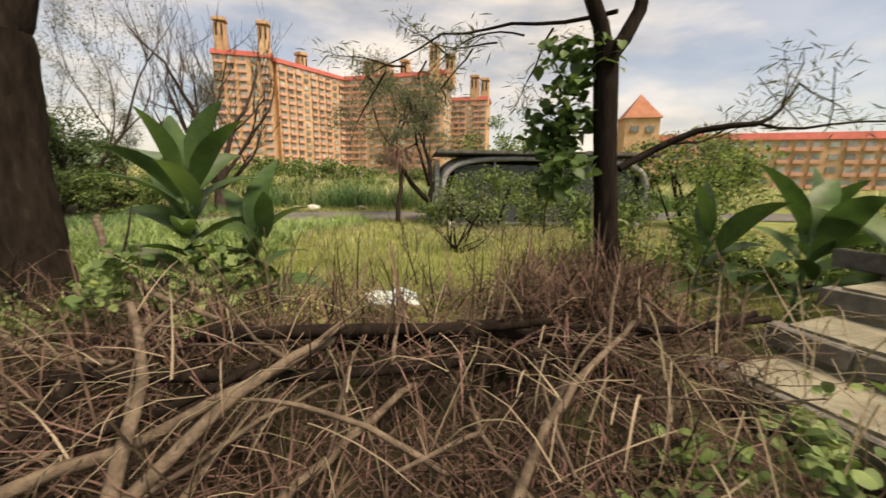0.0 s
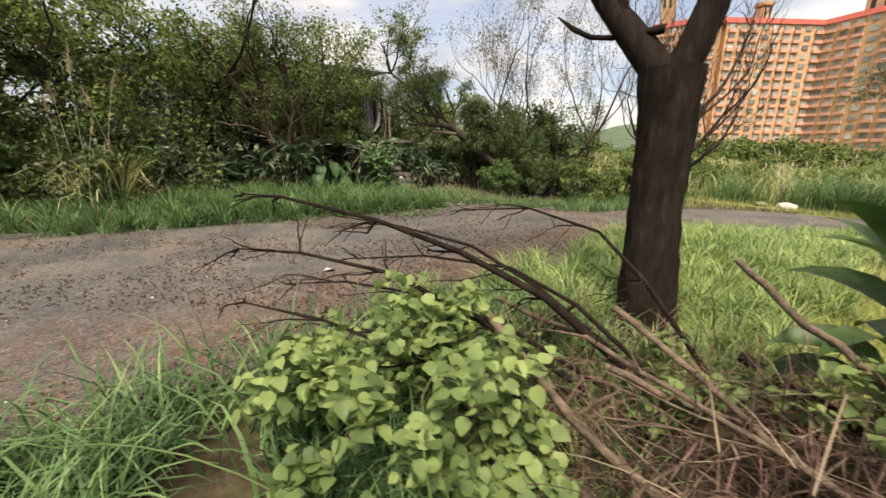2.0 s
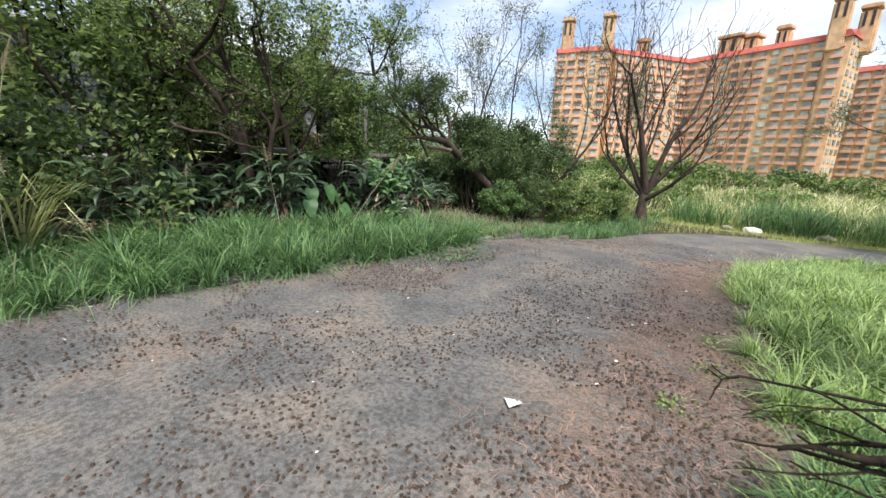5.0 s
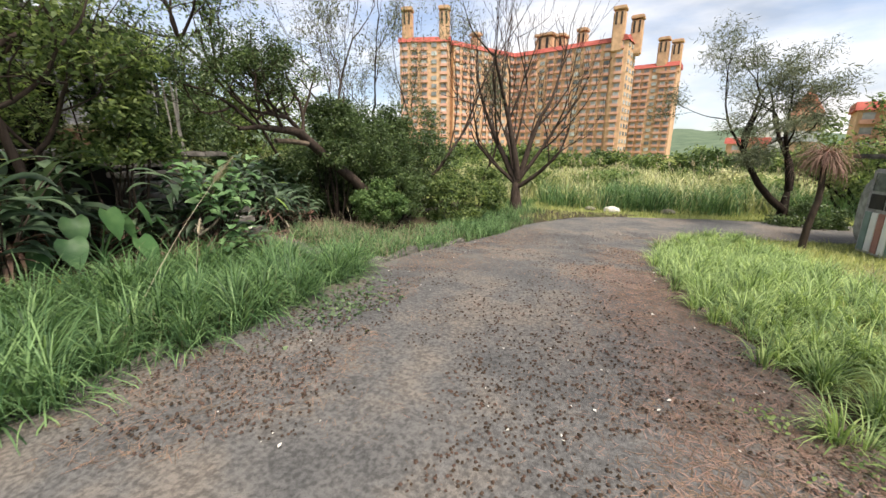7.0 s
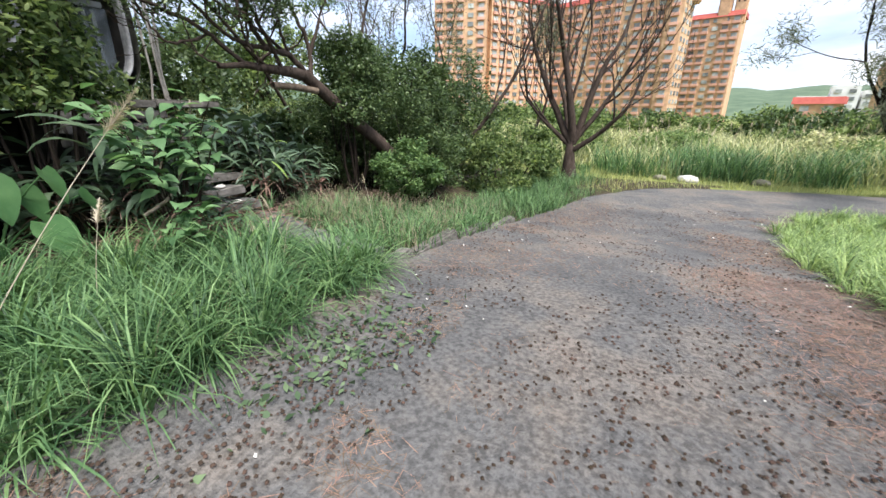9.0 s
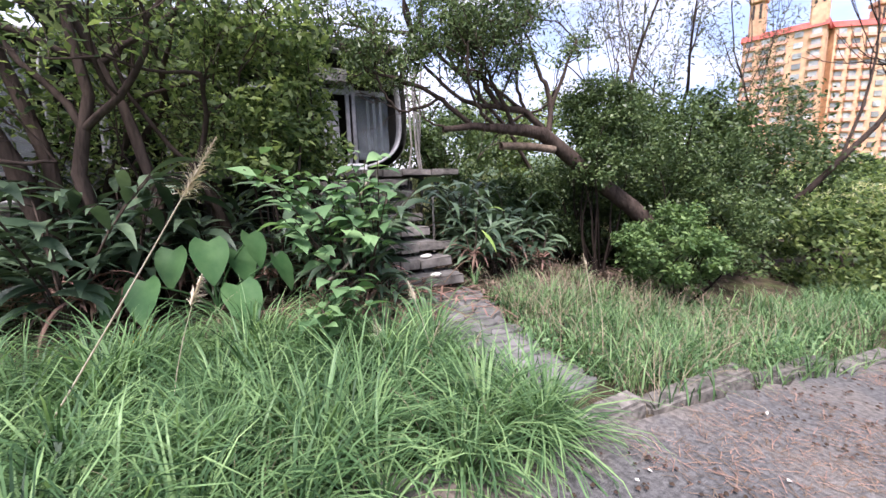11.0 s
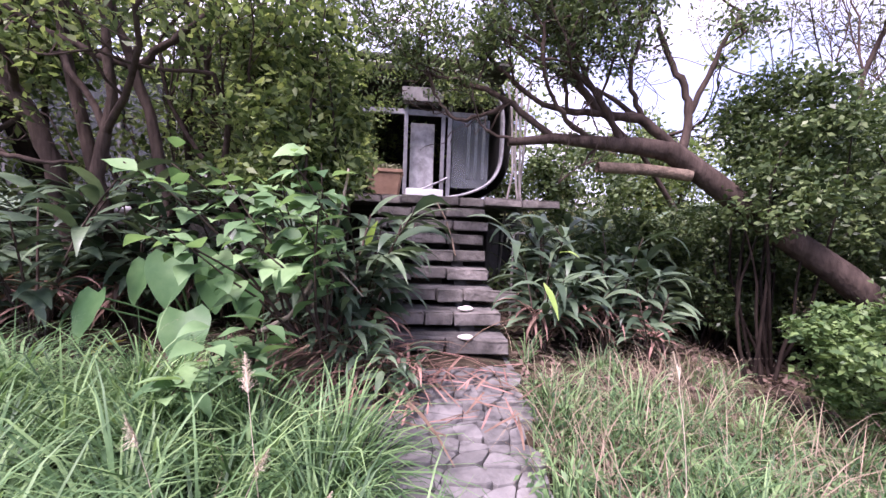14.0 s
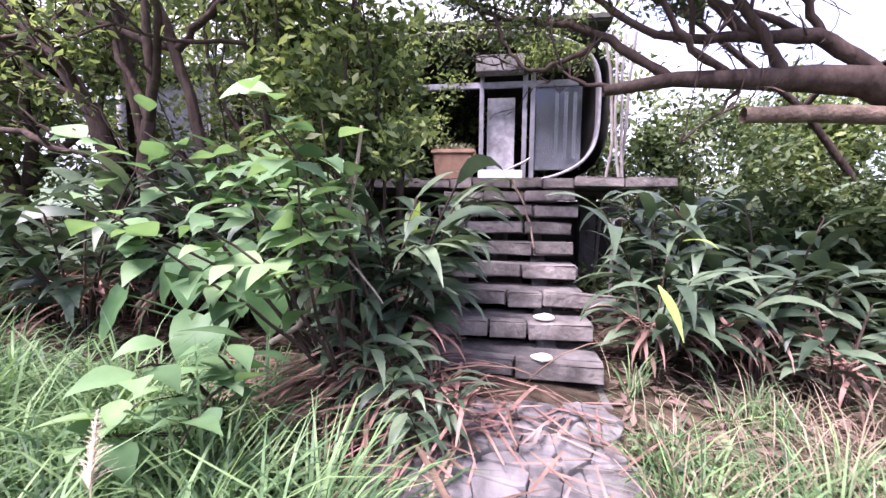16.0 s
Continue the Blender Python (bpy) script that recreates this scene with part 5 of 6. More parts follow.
# gnarled trees with bare twisting limbs over the ginger
TWISTED = (((-11.6, 2.75, 0.0), (-11.5, 2.62, 1.14), (-11.5, 2.39, 1.92), (-11.4, 1.81, 2.65), (-11.2, 1.35, 3.17), 0.085),
           ((-11.7, 2.8, 0.0), (-11.7, 2.67, 1.51), (-11.7, 2.46, 2.41), (-11.75, 2.41, 2.9), (-11.8, 2.28, 3.42), 0.06),
           ((-11.5, 3.12, 2.29), (-11.5, 2.64, 2.44), (-11.5, 2.19, 2.69), (-11.5, 1.76, 3.0), (-11.5, 1.35, 3.21), 0.03),
           ((-11.5, 3.35, 0.0), (-11.5, 3.39, 1.25), (-11.5, 3.12, 2.31), (-11.5, 2.88, 2.9), (-11.5, 2.78, 3.37), 0.05),
           ((-11.5, 3.13, 2.29), (-11.5, 3.36, 2.49), (-11.5, 3.58, 2.65), (-11.5, 3.83, 2.95), (-11.5, 3.88, 3.31), 0.032),
           ((-11.2, 1.45, 1.74), (-11.25, 2.07, 1.66), (-11.3, 2.46, 1.51), (-11.35, 2.8, 1.52), 0.03),
           ((-11.5, 2.39, 1.92), (-11.5, 1.97, 2.13), (-11.5, 1.56, 2.44), (-11.5, 1.14, 2.75), 0.03),
           ((-11.8, 4.55, 0.0), (-11.8, 4.79, 1.61), (-11.8, 4.6, 2.07), (-11.75, 4.38, 2.69), (-11.7, 4.24, 3.31), 0.034),
           ((-11.8, 4.66, 1.92), (-11.75, 4.45, 2.23), (-11.7, 4.24, 2.15), (-11.6, 4.04, 2.05), (-11.5, 3.88, 2.18), 0.022),
           ((-11.75, 4.45, 2.49), (-11.6, 4.14, 2.8), (-11.5, 3.83, 3.11), 0.02),
           ((-11.4, 1.81, 2.65), (-11.3, 2.18, 2.9), (-11.2, 2.33, 3.26), 0.026))
GT = np.array((-11.6, 2.75, g1(-11.6, 2.75)))
e = empty("gnarled_tree", tuple(GT)); tagged(e, "gnarled grey-brown tree with bare twisting limbs over the ginger", "tree")
tb, tips = Tubes(), []
lay_boughs(tb, tips, TWISTED, GT, 0.45, (0.3, 0.55))
part("trunk", roughen(tb.mesh("trunk"), 0.007, 14), M_BARK2, e)
tips = np.array(tips); tips = tips[(tips[:, 2] + GT[2] > 1.8)]
part("crown", np_mesh("crown", *leaves(cloud(tips, np.full(len(tips), 0.14), 4200), 0.065, 0.42)), M_LEAF_M, e)

# leafy sapling that screens the pod from the lane
e = empty("leafy_sapling", (-11.5, 4.3, g1(-11.5, 4.3))); tagged(e, "leaning leafy sapling beside the overgrown stairs", "tree")
cc = np.column_stack([rng.uniform(-0.3, 0.4, 70), rng.uniform(-0.42, 0.58, 70), rng.uniform(1.25, 2.6, 70)])
for i in range(0, 70, 7):
    tb = Tubes(); tb.add(curve((rng.normal(0, 0.06), rng.normal(0, 0.06), -0.05), cc[i], 0.12, 8), np.linspace(0.022, 0.005, 8), 5)
    part("stem", tb.mesh("stem"), M_BARK2, e)
part("crown", np_mesh("crown", *leaves(cloud(cc, np.full(70, 0.19), 6200), 0.08, 0.48)), M_LEAF_M, e)

# thin overhead limbs above the platform
def clear_of_stairs(v):
    """No limb hangs into the way up to the door."""
    return not np.any((v[:, 1] > 4.75) & (v[:, 2] < 2.75)) and not np.any((v[:, 0] > -10.6) & (v[:, 2] < 1.9)) and v[:, 0].max() < -9.4


tree("slanting_tree", clear=clear_of_stairs, base=(-11.6, 3.1, g1(-11.6, 3.1)), d=(0.1, 0.25, 0.9), length=1.7, rad=0.08, label="slanting grey-limbed tree over the ginger thicket", depth=4, nchild=3, spread=0.5, up=0.28, leaf=M_LEAF_M, n_leaf=4200, size=0.075, tipr=0.3, gnarl=0.35)
tree("slanting_tree", clear=clear_of_stairs, base=(-12.9, 1.9, g1(-12.9, 1.9)), d=(0.0, -0.4, 1.0), length=2.2, rad=0.12, label="slanting grey-limbed tree over the ginger thicket", depth=4, nchild=3, spread=0.6, up=0.2, leaf=M_LEAF_M, n_leaf=3600, size=0.075, tipr=0.32, gnarl=0.4, bark=M_BARK)
tree("slanting_tree", clear=clear_of_stairs, base=(-12.0, 4.1, g1(-12.0, 4.1)), d=(0.2, 0.02, 1.0), length=1.5, rad=0.06, label="slanting grey-limbed tree over the ginger thicket", depth=4, nchild=3, spread=0.6, up=0.2, leaf=M_LEAF_M, n_leaf=3200, size=0.07, tipr=0.26, gnarl=0.35)

# ---- ginger thicket, taro, shrubs by the stairs ----
GP = [0.15, 0.7, 1.0, 0.95, 0.7, 0.35, 0.04]


def ginger_meshes(stalks, h, seed):
    """Leaning stalks with two ranks of long lance leaves."""
    tb, Vs = Tubes(), []
    for s in range(stalks):
        a = rng.uniform(0, 6.3); hh_ = h * rng.uniform(0.7, 1.15); ln = rng.uniform(0.15, 0.55)
        t = np.linspace(0, 1, 7)
        st = np.column_stack([0.05 * np.cos(a) + np.cos(a) * ln * hh_ * t**1.8, 0.05 * np.sin(a) + np.sin(a) * ln * hh_ * t**1.8, hh_ * t * (1 - 0.12 * t)])
        tb.add(st, np.linspace(0.011, 0.005, 7), 5)
        nl = 9
        tt = np.linspace(0.35, 1.0, nl)
        base = np.column_stack([np.interp(tt, t, st[:, k]) for k in range(3)])
        az = a + np.where(np.arange(nl) % 2, 1.15, -1.15) + rng.normal(0, 0.3, nl); az[-1] = a
        Vs.append(ribbons(base, az, rng.uniform(0.1, 0.9, nl), rng.uniform(0.32, 0.54, nl), rng.uniform(0.065, 0.10, nl), rng.uniform(0.9, 2.0, nl), GP, 0.18, rng.normal(0, 0.3, nl)))
    return tb.mesh("stalk"), np_mesh("foliage", *join(*Vs))


GMESH = [ginger_meshes(k, h, i) for i, (k, h) in enumerate(((5, 0.9), (6, 1.05), (7, 0.85), (4, 0.7), (6, 1.2)))]
n_dead = 26
DEAD = np_mesh("dead_leaves", *ribbons(rng.normal(0, 0.05, (n_dead, 3)) + np.array([0, 0, 0.35]), rng.uniform(0, 6.3, n_dead), rng.uniform(-0.4, 0.9, n_dead), rng.uniform(0.25, 0.5, n_dead), 0.03, rng.uniform(1.2, 2.4, n_dead), GP, 0.5))


def ginger(x, y, k, s=1.0, rz=None, z=None, fresh=False):
    e = empty("ginger_plant"); e.matrix_basis = pose(x, y, (g1(x, y) if z is None else z) - 0.02, 0, 0, rng.uniform(0, 360) if rz is None else rz) @ Matrix.Scale(s, 4)
    tagged(e, "clump of wild ginger with long drooping dark green leaves", "ginger plant", group="wild ginger")
    part("stalk", GMESH[k % 5][0], M_BARK2 if not fresh else M_GINGER, e)
    part("foliage", GMESH[k % 5][1], M_GINGER, e)
    part("dead_leaves", DEAD, M_DEADLEAF, e, "brown dead leaves")


for i, (x, y) in enumerate(((-11.05, 4.95), (-10.85, 5.02), (-11.25, 6.4), (-11.35, 6.75), (-11.5, 7.15), (-11.2, 7.35), (-11.8, 6.6), (-12.1, 7.2), (-11.75, 7.6))):
    ginger(x, y, i, (1.2, 0.95, 0.9, 0.95, 1.0, 0.8, 1.0, 1.1, 1.1)[i])
for x, y, k, s in ((-10.9, 4.85, 1, 1.0), (-10.95, 4.95, 4, 0.9), (-10.45, 5.0, 3, 0.55), (-10.35, 5.2, 0, 0.42), (-10.6, 4.85, 2, 0.6)):
    ginger(x, y, k, s)
for i in range(34):
    x, y = rng.uniform(-12.4, -10.95), rng.uniform(1.2, 4.6)
    if x > -11.4 and 2.95 < y < 4.45:
        continue
    ginger(x, y, i, rng.uniform(0.75, 1.1))
for i in range(16):
    ginger(rng.uniform(-13.2, -12.2), rng.uniform(6.9, 9.5), i, rng.uniform(0.9, 1.25))
for i in range(10):
    ginger(rng.uniform(-11.4, -10.7), rng.uniform(-5.5, 1.2), i, rng.uniform(0.7, 1.0))
# one young yellow-green shoot
for row in range(4):
    shoot = part("ginger_shoot", np_mesh("ginger_shoot", *ribbons(np.array([((-11.0, 6.32, 0.75), (-11.05, 6.45, 0.98), (-11.1, 4.98, 0.95), (-10.95, 5.15, 0.85))[row]]), (0.2, 0.5, 0.4, 0.9)[row], (-0.6, 0.2, 0.9, 0.7)[row], (0.33, 0.2, 0.34, 0.3)[row], 0.055, (0.6, 1.0, 0.5, 0.6)[row], GP, 0.2)), M_GINGERY)
    tagged(shoot, "young bright yellow-green ginger leaf among dark ones", "leaf", group="young ginger leaves")


def heart_leaf(w, L, segs=9):
    """A heart-shaped blade with a notch at the stalk and a slight cup; lies along +x from its stalk."""
    prof = [0.62, 0.92, 1.0, 0.97, 0.88, 0.74, 0.55, 0.32, 0.04]
    t = np.linspace(-0.18, 1, segs)
    V, F = [], []
    cols = np.array([-1, -0.5, 0, 0.5, 1])
    for k in range(segs):
        for c in cols:
            y = c * prof[k] * w / 2
            x = t[k] * L - (0.10 * L * (1 - abs(c)) if k == 0 else 0) * -1
            V.append((x, y, -0.18 * L * max(t[k], 0) ** 2 + 0.10 * w * abs(c) * (1 - t[k]) + 0.015 * math.sin(k * 2.1) * abs(c)))
    return np.array(V), grid_faces(segs, 5)


def rotated(V, rx, ry, rz, at, s=1.0):
    R = np.array(pose(0, 0, 0, rx, ry, rz).to_3x3())
    return (V * s) @ R.T + np.array(at)


def heart_plant(name, at, items, material, stalkmat, label, category):
    """items: (dx, dy, z, heading, tilt down, size, side tilt)."""
    e = empty(name, at); tagged(e, label, category)
    for dx, dy, z, hd, tl, s, sd in items:
        V, F = heart_leaf(0.86, 1.0)
        lf = part("leaf_blade", np_mesh("leaf_blade", rotated(V, sd, tl, hd, (dx, dy, z), s), F), material, e, smooth=True)
        tb = Tubes(); t = np.linspace(0, 1, 6)
        tb.add(np.column_stack([dx * t**1.5, dy * t**1.5, z * t ** 0.8]), np.linspace(0.011, 0.006, 6), 5)
        part("leaf_stalk", tb.mesh("leaf_stalk"), stalkmat, e)
    return e


heart_plant("elephant_ear", (-11.15, 3.72, g1(-11.15, 3.72)), [(0.32, -0.42, 0.42, -15, 55, 0.30, 8), (0.25, 0.0, 0.66, 10, 62, 0.32, -6), (0.28, 0.3, 0.70, 30, 55, 0.27, -12), (0.42, 0.18, 0.32, 20, 52, 0.34, 4), (0.3, 0.48, 0.5, 45, 55, 0.29, -8), (0.2, -0.62, 0.34, -40, 50, 0.25, 10), (0.1, 0.2, 0.55, 30, 55, 0.29, 0), (0.1, -0.25, 0.6, -20, 60, 0.29, 5)], M_TARO, M_TARO, "elephant-ear plant with broad green heart-shaped leaves", "elephant ear")
yl = part("yellow_leaf", np_mesh("yellow_leaf", *ribbons([(-11.1, 3.3, 0.25)], -0.5, -0.1, 0.32, 0.07, 0.5, GP, 0.3)), M_YELLOW); tagged(yl, "fallen yellow leaf among grass", "leaf")


def leafy_shrub(name, stems, size, material, label, category="shrub", per=9, bark=M_BARK2, width=0.62, gap=0.55):
    """Bending stems, each with broad pointed leaves on short stalks."""
    o0 = Vector(stems[0][0])
    e = empty(name, tuple(o0)); tagged(e, label, category)
    Vs = []
    for p, q, sag in stems:
        tb = Tubes(); c = curve(Vector(p) - o0, Vector(q) - o0, 0.08, 9, -sag)
        tb.add(c, np.linspace(0.011, 0.003, 9), 6); part("stem", tb.mesh("stem"), bark, e)
        n = per; tt = np.linspace(1 - gap, 1.0, n)
        base = np.column_stack([np.interp(tt, np.linspace(0, 1, 9), c[:, k]) for k in range(3)]) + rng.normal(0, 0.035, (n, 3))
        hd = math.atan2(c[-1, 1] - c[-3, 1], c[-1, 0] - c[-3, 0])
        az = hd + np.where(np.arange(n) % 2, 1.0, -1.0) * rng.uniform(0.4, 1.5, n)
        L = size * rng.uniform(0.55, 1.25, n)
        Vs.append(ribbons(base, az, rng.uniform(-0.3, 0.5, n), L, L * width, rng.uniform(0.3, 1.2, n), [0.08, 0.62, 1.0, 0.9, 0.6, 0.28, 0.02], 0.22, rng.normal(0, 0.35, n)))
    part("foliage", np_mesh("foliage", *join(*Vs)), material, e, smooth=True)
    return e


M_DRYSTEM = mat("pale_dead_stem", [(0.3, (0.17, 0.135, 0.10)), (0.7, (0.40, 0.34, 0.26))], scale=14, rough=0.9, bump=0.6, bump_scale=50)
LSH = []
root = (-10.65, 4.78, 0.12)
for k in range(17):
    q = (rng.uniform(-10.5, -9.85), rng.uniform(3.85, 5.0), rng.uniform(1.02, 1.5))
    LSH.append((root, q, rng.uniform(0.05, 0.2)))
leafy_shrub("light_shrub", LSH, 0.145, M_LEAF_L, "light green broad-leaved shrub with bent woody stems", per=14, gap=0.42)
LS2 = [((-10.3, 4.45, 0.12), (rng.uniform(-10.0, -9.72), rng.uniform(4.3, 4.75), rng.uniform(0.35, 0.7)), 0.1) for k in range(5)]
leafy_shrub("light_shrub", LS2, 0.16, M_LEAF_L, "light green broad-leaved shrub at the grass edge", per=8)
LS3 = [((-10.75, 5.05, 0.1), (rng.uniform(-10.75, -10.4), rng.uniform(4.9, 5.2), rng.uniform(0.35, 0.6)), 0.05) for k in range(5)]
leafy_shrub("light_shrub", LS3, 0.12, M_LEAF_L, "small light green seedling at the stairs", per=7)
tb = Tubes(); tb.add(curve((-10.5, 4.45, 0.5), (-10.35, 4.95, 1.45), 0.12, 9), np.linspace(0.016, 0.007, 9), 6); tb.add(curve((-10.42, 4.75, 1.0), (-10.3, 5.05, 0.75), 0.1, 7), np.linspace(0.008, 0.004, 7), 5)
tb.add(curve((-10.7, 4.85, 0.1), (-10.45, 4.88, 1.3), 0.1, 9), np.linspace(0.022, 0.01, 9), 6)
tagged(part("dead_branch", tb.mesh("dead_branch"), M_DRYSTEM), "pale crooked dead stem in the shrub", "branch")

# red-brown heap of dead leaves and stalks beside the stairs
n = 520
bx_ = np.column_stack([rng.normal(-10.72, 0.16, n), rng.normal(4.98, 0.24, n), rng.uniform(0.08, 0.34, n)])
V1 = ribbons(bx_, rng.normal(-0.3, 1.1, n), rng.normal(0.05, 0.3, n), rng.uniform(0.25, 0.65, n), rng.uniform(0.007, 0.026, n), rng.uniform(0.1, 1.1, n), [0.6, 1, 0.9, 0.6, 0.2], 0.5)
n = 75
V2 = ribbons(np.column_stack([rng.uniform(-10.75, -10.0, n), rng.uniform(5.1, 5.95, n), np.full(n, 0.2)]), rng.uniform(0, 6.3, n), rng.normal(-0.05, 0.06, n), rng.uniform(0.1, 0.35, n), rng.uniform(0.006, 0.02, n), 0.05, [0.6, 1, 0.6], 0.4)
V2[0][:, 2] = np.maximum(V2[0][:, 2], gz(V2[0][:, 0], V2[0][:, 1]) + 0.06)
n = 120
V3 = ribbons(np.column_stack([rng.normal(-10.66, 0.05, n), rng.normal(4.9, 0.07, n), rng.normal(0.42, 0.05, n)]), rng.normal(-0.95, 0.28, n), rng.normal(-0.3, 0.14, n), rng.uniform(0.4, 0.8, n), rng.uniform(0.01, 0.028, n), rng.uniform(0.0, 0.35, n), [0.6, 1, 0.9, 0.7, 0.3], 0.5)
stuff("dead_leaf_heap", *join(V1, V2, V3), M_STALK, "red-brown heap of dead ginger leaves and stalks", "leaf heap")

# ---- grasses ----


def keep(P, f):
    return P[f(P[:, 0], P[:, 1])]


def left_of_road(x, y, m=0.0):
    return x < np.interp(y, le[:120, 1], le[:120, 0]) - m + 0.08 * np.sin(y * 3.1) * np.sin(y * 1.3)


on_path = lambda x, y: (np.abs(y - (5.56 - 0.12 * (x + 10.7))) < np.where(x > -9.85, 0.3, 0.48)) & (x > -10.8) & (x < -9.4)
VL = lambda x, y: left_of_road(x, y, -0.03) & ~on_path(x, y) & (x > np.interp(y, [-9, 0, 4, 6, 9, 14], [-11.2, -11.0, -10.7, -10.6, -9.9, -9.3]))
P = keep(scatter(330, -10.9, -8.5, 0.4, 5.3), VL); P = P[(P[:, 0] > -10.4) | (P[:, 1] < 2.6)]
stuff("verge_grass", *tussocks(P, 95, (0.36, 0.7), (0.008, 0.016), 0.75, 2.5), M_GRASS, "tall arching green grass tussocks on the road verge", "grass")
P = keep(scatter(4500, -11.0, -8.5, 0.4, 5.3), VL)
stuff("under_grass", *blades(P, rng.uniform(0.1, 0.28, len(P)), rng.uniform(0.006, 0.011, len(P)), 0.6, 1.5), M_GRASS, "short green grass under the tussocks", "grass")
P = keep(scatter(640, -11.4, -8.5, -9, 0.5), VL)
stuff("verge_grass", *tussocks(P, 60, (0.3, 0.62), (0.008, 0.014), 0.8, 2.6), M_GRASS, "tall arching green grass tussocks on the road verge", "grass")
P = keep(clumped(14000, -11.0, -7.2, 5.9, 15, 150, 0.2), VL)
stuff("verge_grass", *blades(P, rng.uniform(0.15, 0.4, len(P)), rng.uniform(0.006, 0.011, len(P)), 0.45, 1.7), M_GRASS, "shorter green grass along the verge", "grass")
P = keep(clumped(1700, -10.9, -8.6, 5.9, 9.5, 60, 0.2), VL)
stuff("dry_grass", *blades(P, rng.uniform(0.3, 0.62, len(P)), rng.uniform(0.003, 0.006, len(P)), 0.75, 2.0), M_DRY, "straw-coloured dry grass beside the path", "dry grass")
P = clumped(750, -11.2, -9.4, 6.15, 8.0, 40, 0.18)
stuff("dry_grass", *blades(P, rng.uniform(0.25, 0.55, len(P)), rng.uniform(0.003, 0.006, len(P)), 0.8, 2.2), M_DRY, "tangled pale dead stalks beside the stairs", "dry grass")
P = scatter(46, -11.0, -9.4, 6.2, 7.9)
stuff("verge_grass", *tussocks(P, 26, (0.15, 0.36), (0.006, 0.011), 0.7, 2.2), M_GRASS, "thin green tufts beside the stairs", "grass")
P = keep(clumped(2600, -10.9, -8.4, -6, 5.2, 60, 0.15), VL)
stuff("dry_grass", *blades(P, rng.uniform(0.25, 0.5, len(P)), rng.uniform(0.003, 0.006, len(P)), 0.6, 1.6), M_DRY, "straw-coloured blades in the verge", "dry grass")
right_edge = lambda y: np.interp(y, re_[:118, 1], re_[:118, 0])
VR = lambda x, y: (x > right_edge(y) - 0.1 + 0.12 * np.sin(y * 2.3) * np.sin(y * 5.1))
P = keep(scatter(900, -4.95, -2.3, 1.2, 12), VR)
stuff("verge_grass", *tussocks(P, 44, (0.18, 0.42), (0.007, 0.013)), M_FRESH, "fresh green grass tufts at the road edge", "grass")
P = keep(clumped(9000, -4.3, -2.6, -3.0, 2.4, 70, 0.16), lambda x, y: VR(x, y) & ~((np.abs(x + 2.6 - (y - 0.0) * -1.5) < 0.9) & (y < 0.35)))
stuff("verge_grass", *blades(P, rng.uniform(0.2, 0.6, len(P)), rng.uniform(0.008, 0.015, len(P)), 0.7, 2.5), M_GRASS, "lush green grass around the fallen branches", "grass")
P = scatter(48000, -3.6, 8, 3.2, 12.4)
stuff("meadow_grass", *blades(P, rng.uniform(0.06, 0.2, len(P)), rng.uniform(0.006, 0.012, len(P)), 0.5, 1.4), M_GRASSY, "short yellow-green meadow grass", "grass")
P = clumped(7000, -2.8, 7, 2.7, 9, 160, 0.25)
stuff("meadow_straw", *blades(P, rng.uniform(0.15, 0.38, len(P)), rng.uniform(0.004, 0.008, len(P)), 0.7, 1.8), M_DRY, "straw-coloured dead grass in the meadow", "dry grass")
P = keep(scatter(9000, -8, 14, 13.2, 17.0), lambda x, y: y > np.interp(x, le[:, 0], le[:, 1] + 0.1))
stuff("meadow_grass", *blades(P, rng.uniform(0.1, 0.25, len(P)), rng.uniform(0.01, 0.015, len(P)), 0.5, 1.4), M_GRASSY, "short yellow-green grass beyond the bend", "grass")
P = keep(scatter(14000, -17, -8.0, 8.5, 18), VL)
stuff("wood_grass", *blades(P, rng.uniform(0.15, 0.4, len(P)), rng.uniform(0.01, 0.016, len(P)), 0.5, 1.4), M_GRASS, "rough green grass under the trees", "grass")
P = keep(scatter(70, -10.6, -8.7, 5.95, 8.2), VL)
stuff("verge_grass", *tussocks(P, 34, (0.18, 0.42), (0.006, 0.011), 0.7, 2.2), M_GRASS, "loose green grass tufts among the dry stalks", "grass")
P = keep(clumped(7500, -10.9, -8.6, 5.8, 9.2, 90, 0.2), VL)
stuff("ground_weeds", *leaves(P + np.column_stack([0 * P[:, 0], 0 * P[:, 0], rng.uniform(0.02, 0.16, len(P))]), 0.05, 0.4, up=0.7), M_GRASS, "low green weeds among dry stalks", "weeds")
P = keep(clumped(3500, -10.9, -9.4, 6.0, 9.6, 60, 0.25), VL)
stuff("leaf_litter", *leaves(P + np.array([0, 0, 0.03]), 0.07, 0.35, up=2.0), M_BROWNL, "brown leaf litter under the trees", "leaf litter")
P = scatter(9000, -14, -10.6, 0.5, 10.5); P = P[~((P[:, 0] < -10.7) & (P[:, 1] > 4.8) & (P[:, 1] < 6.15))]
stuff("leaf_litter", *leaves(P + np.array([0, 0, 0.03]), 0.09, 0.35, up=2.0), M_BROWNL, "brown leaf litter under the ginger", "leaf litter")
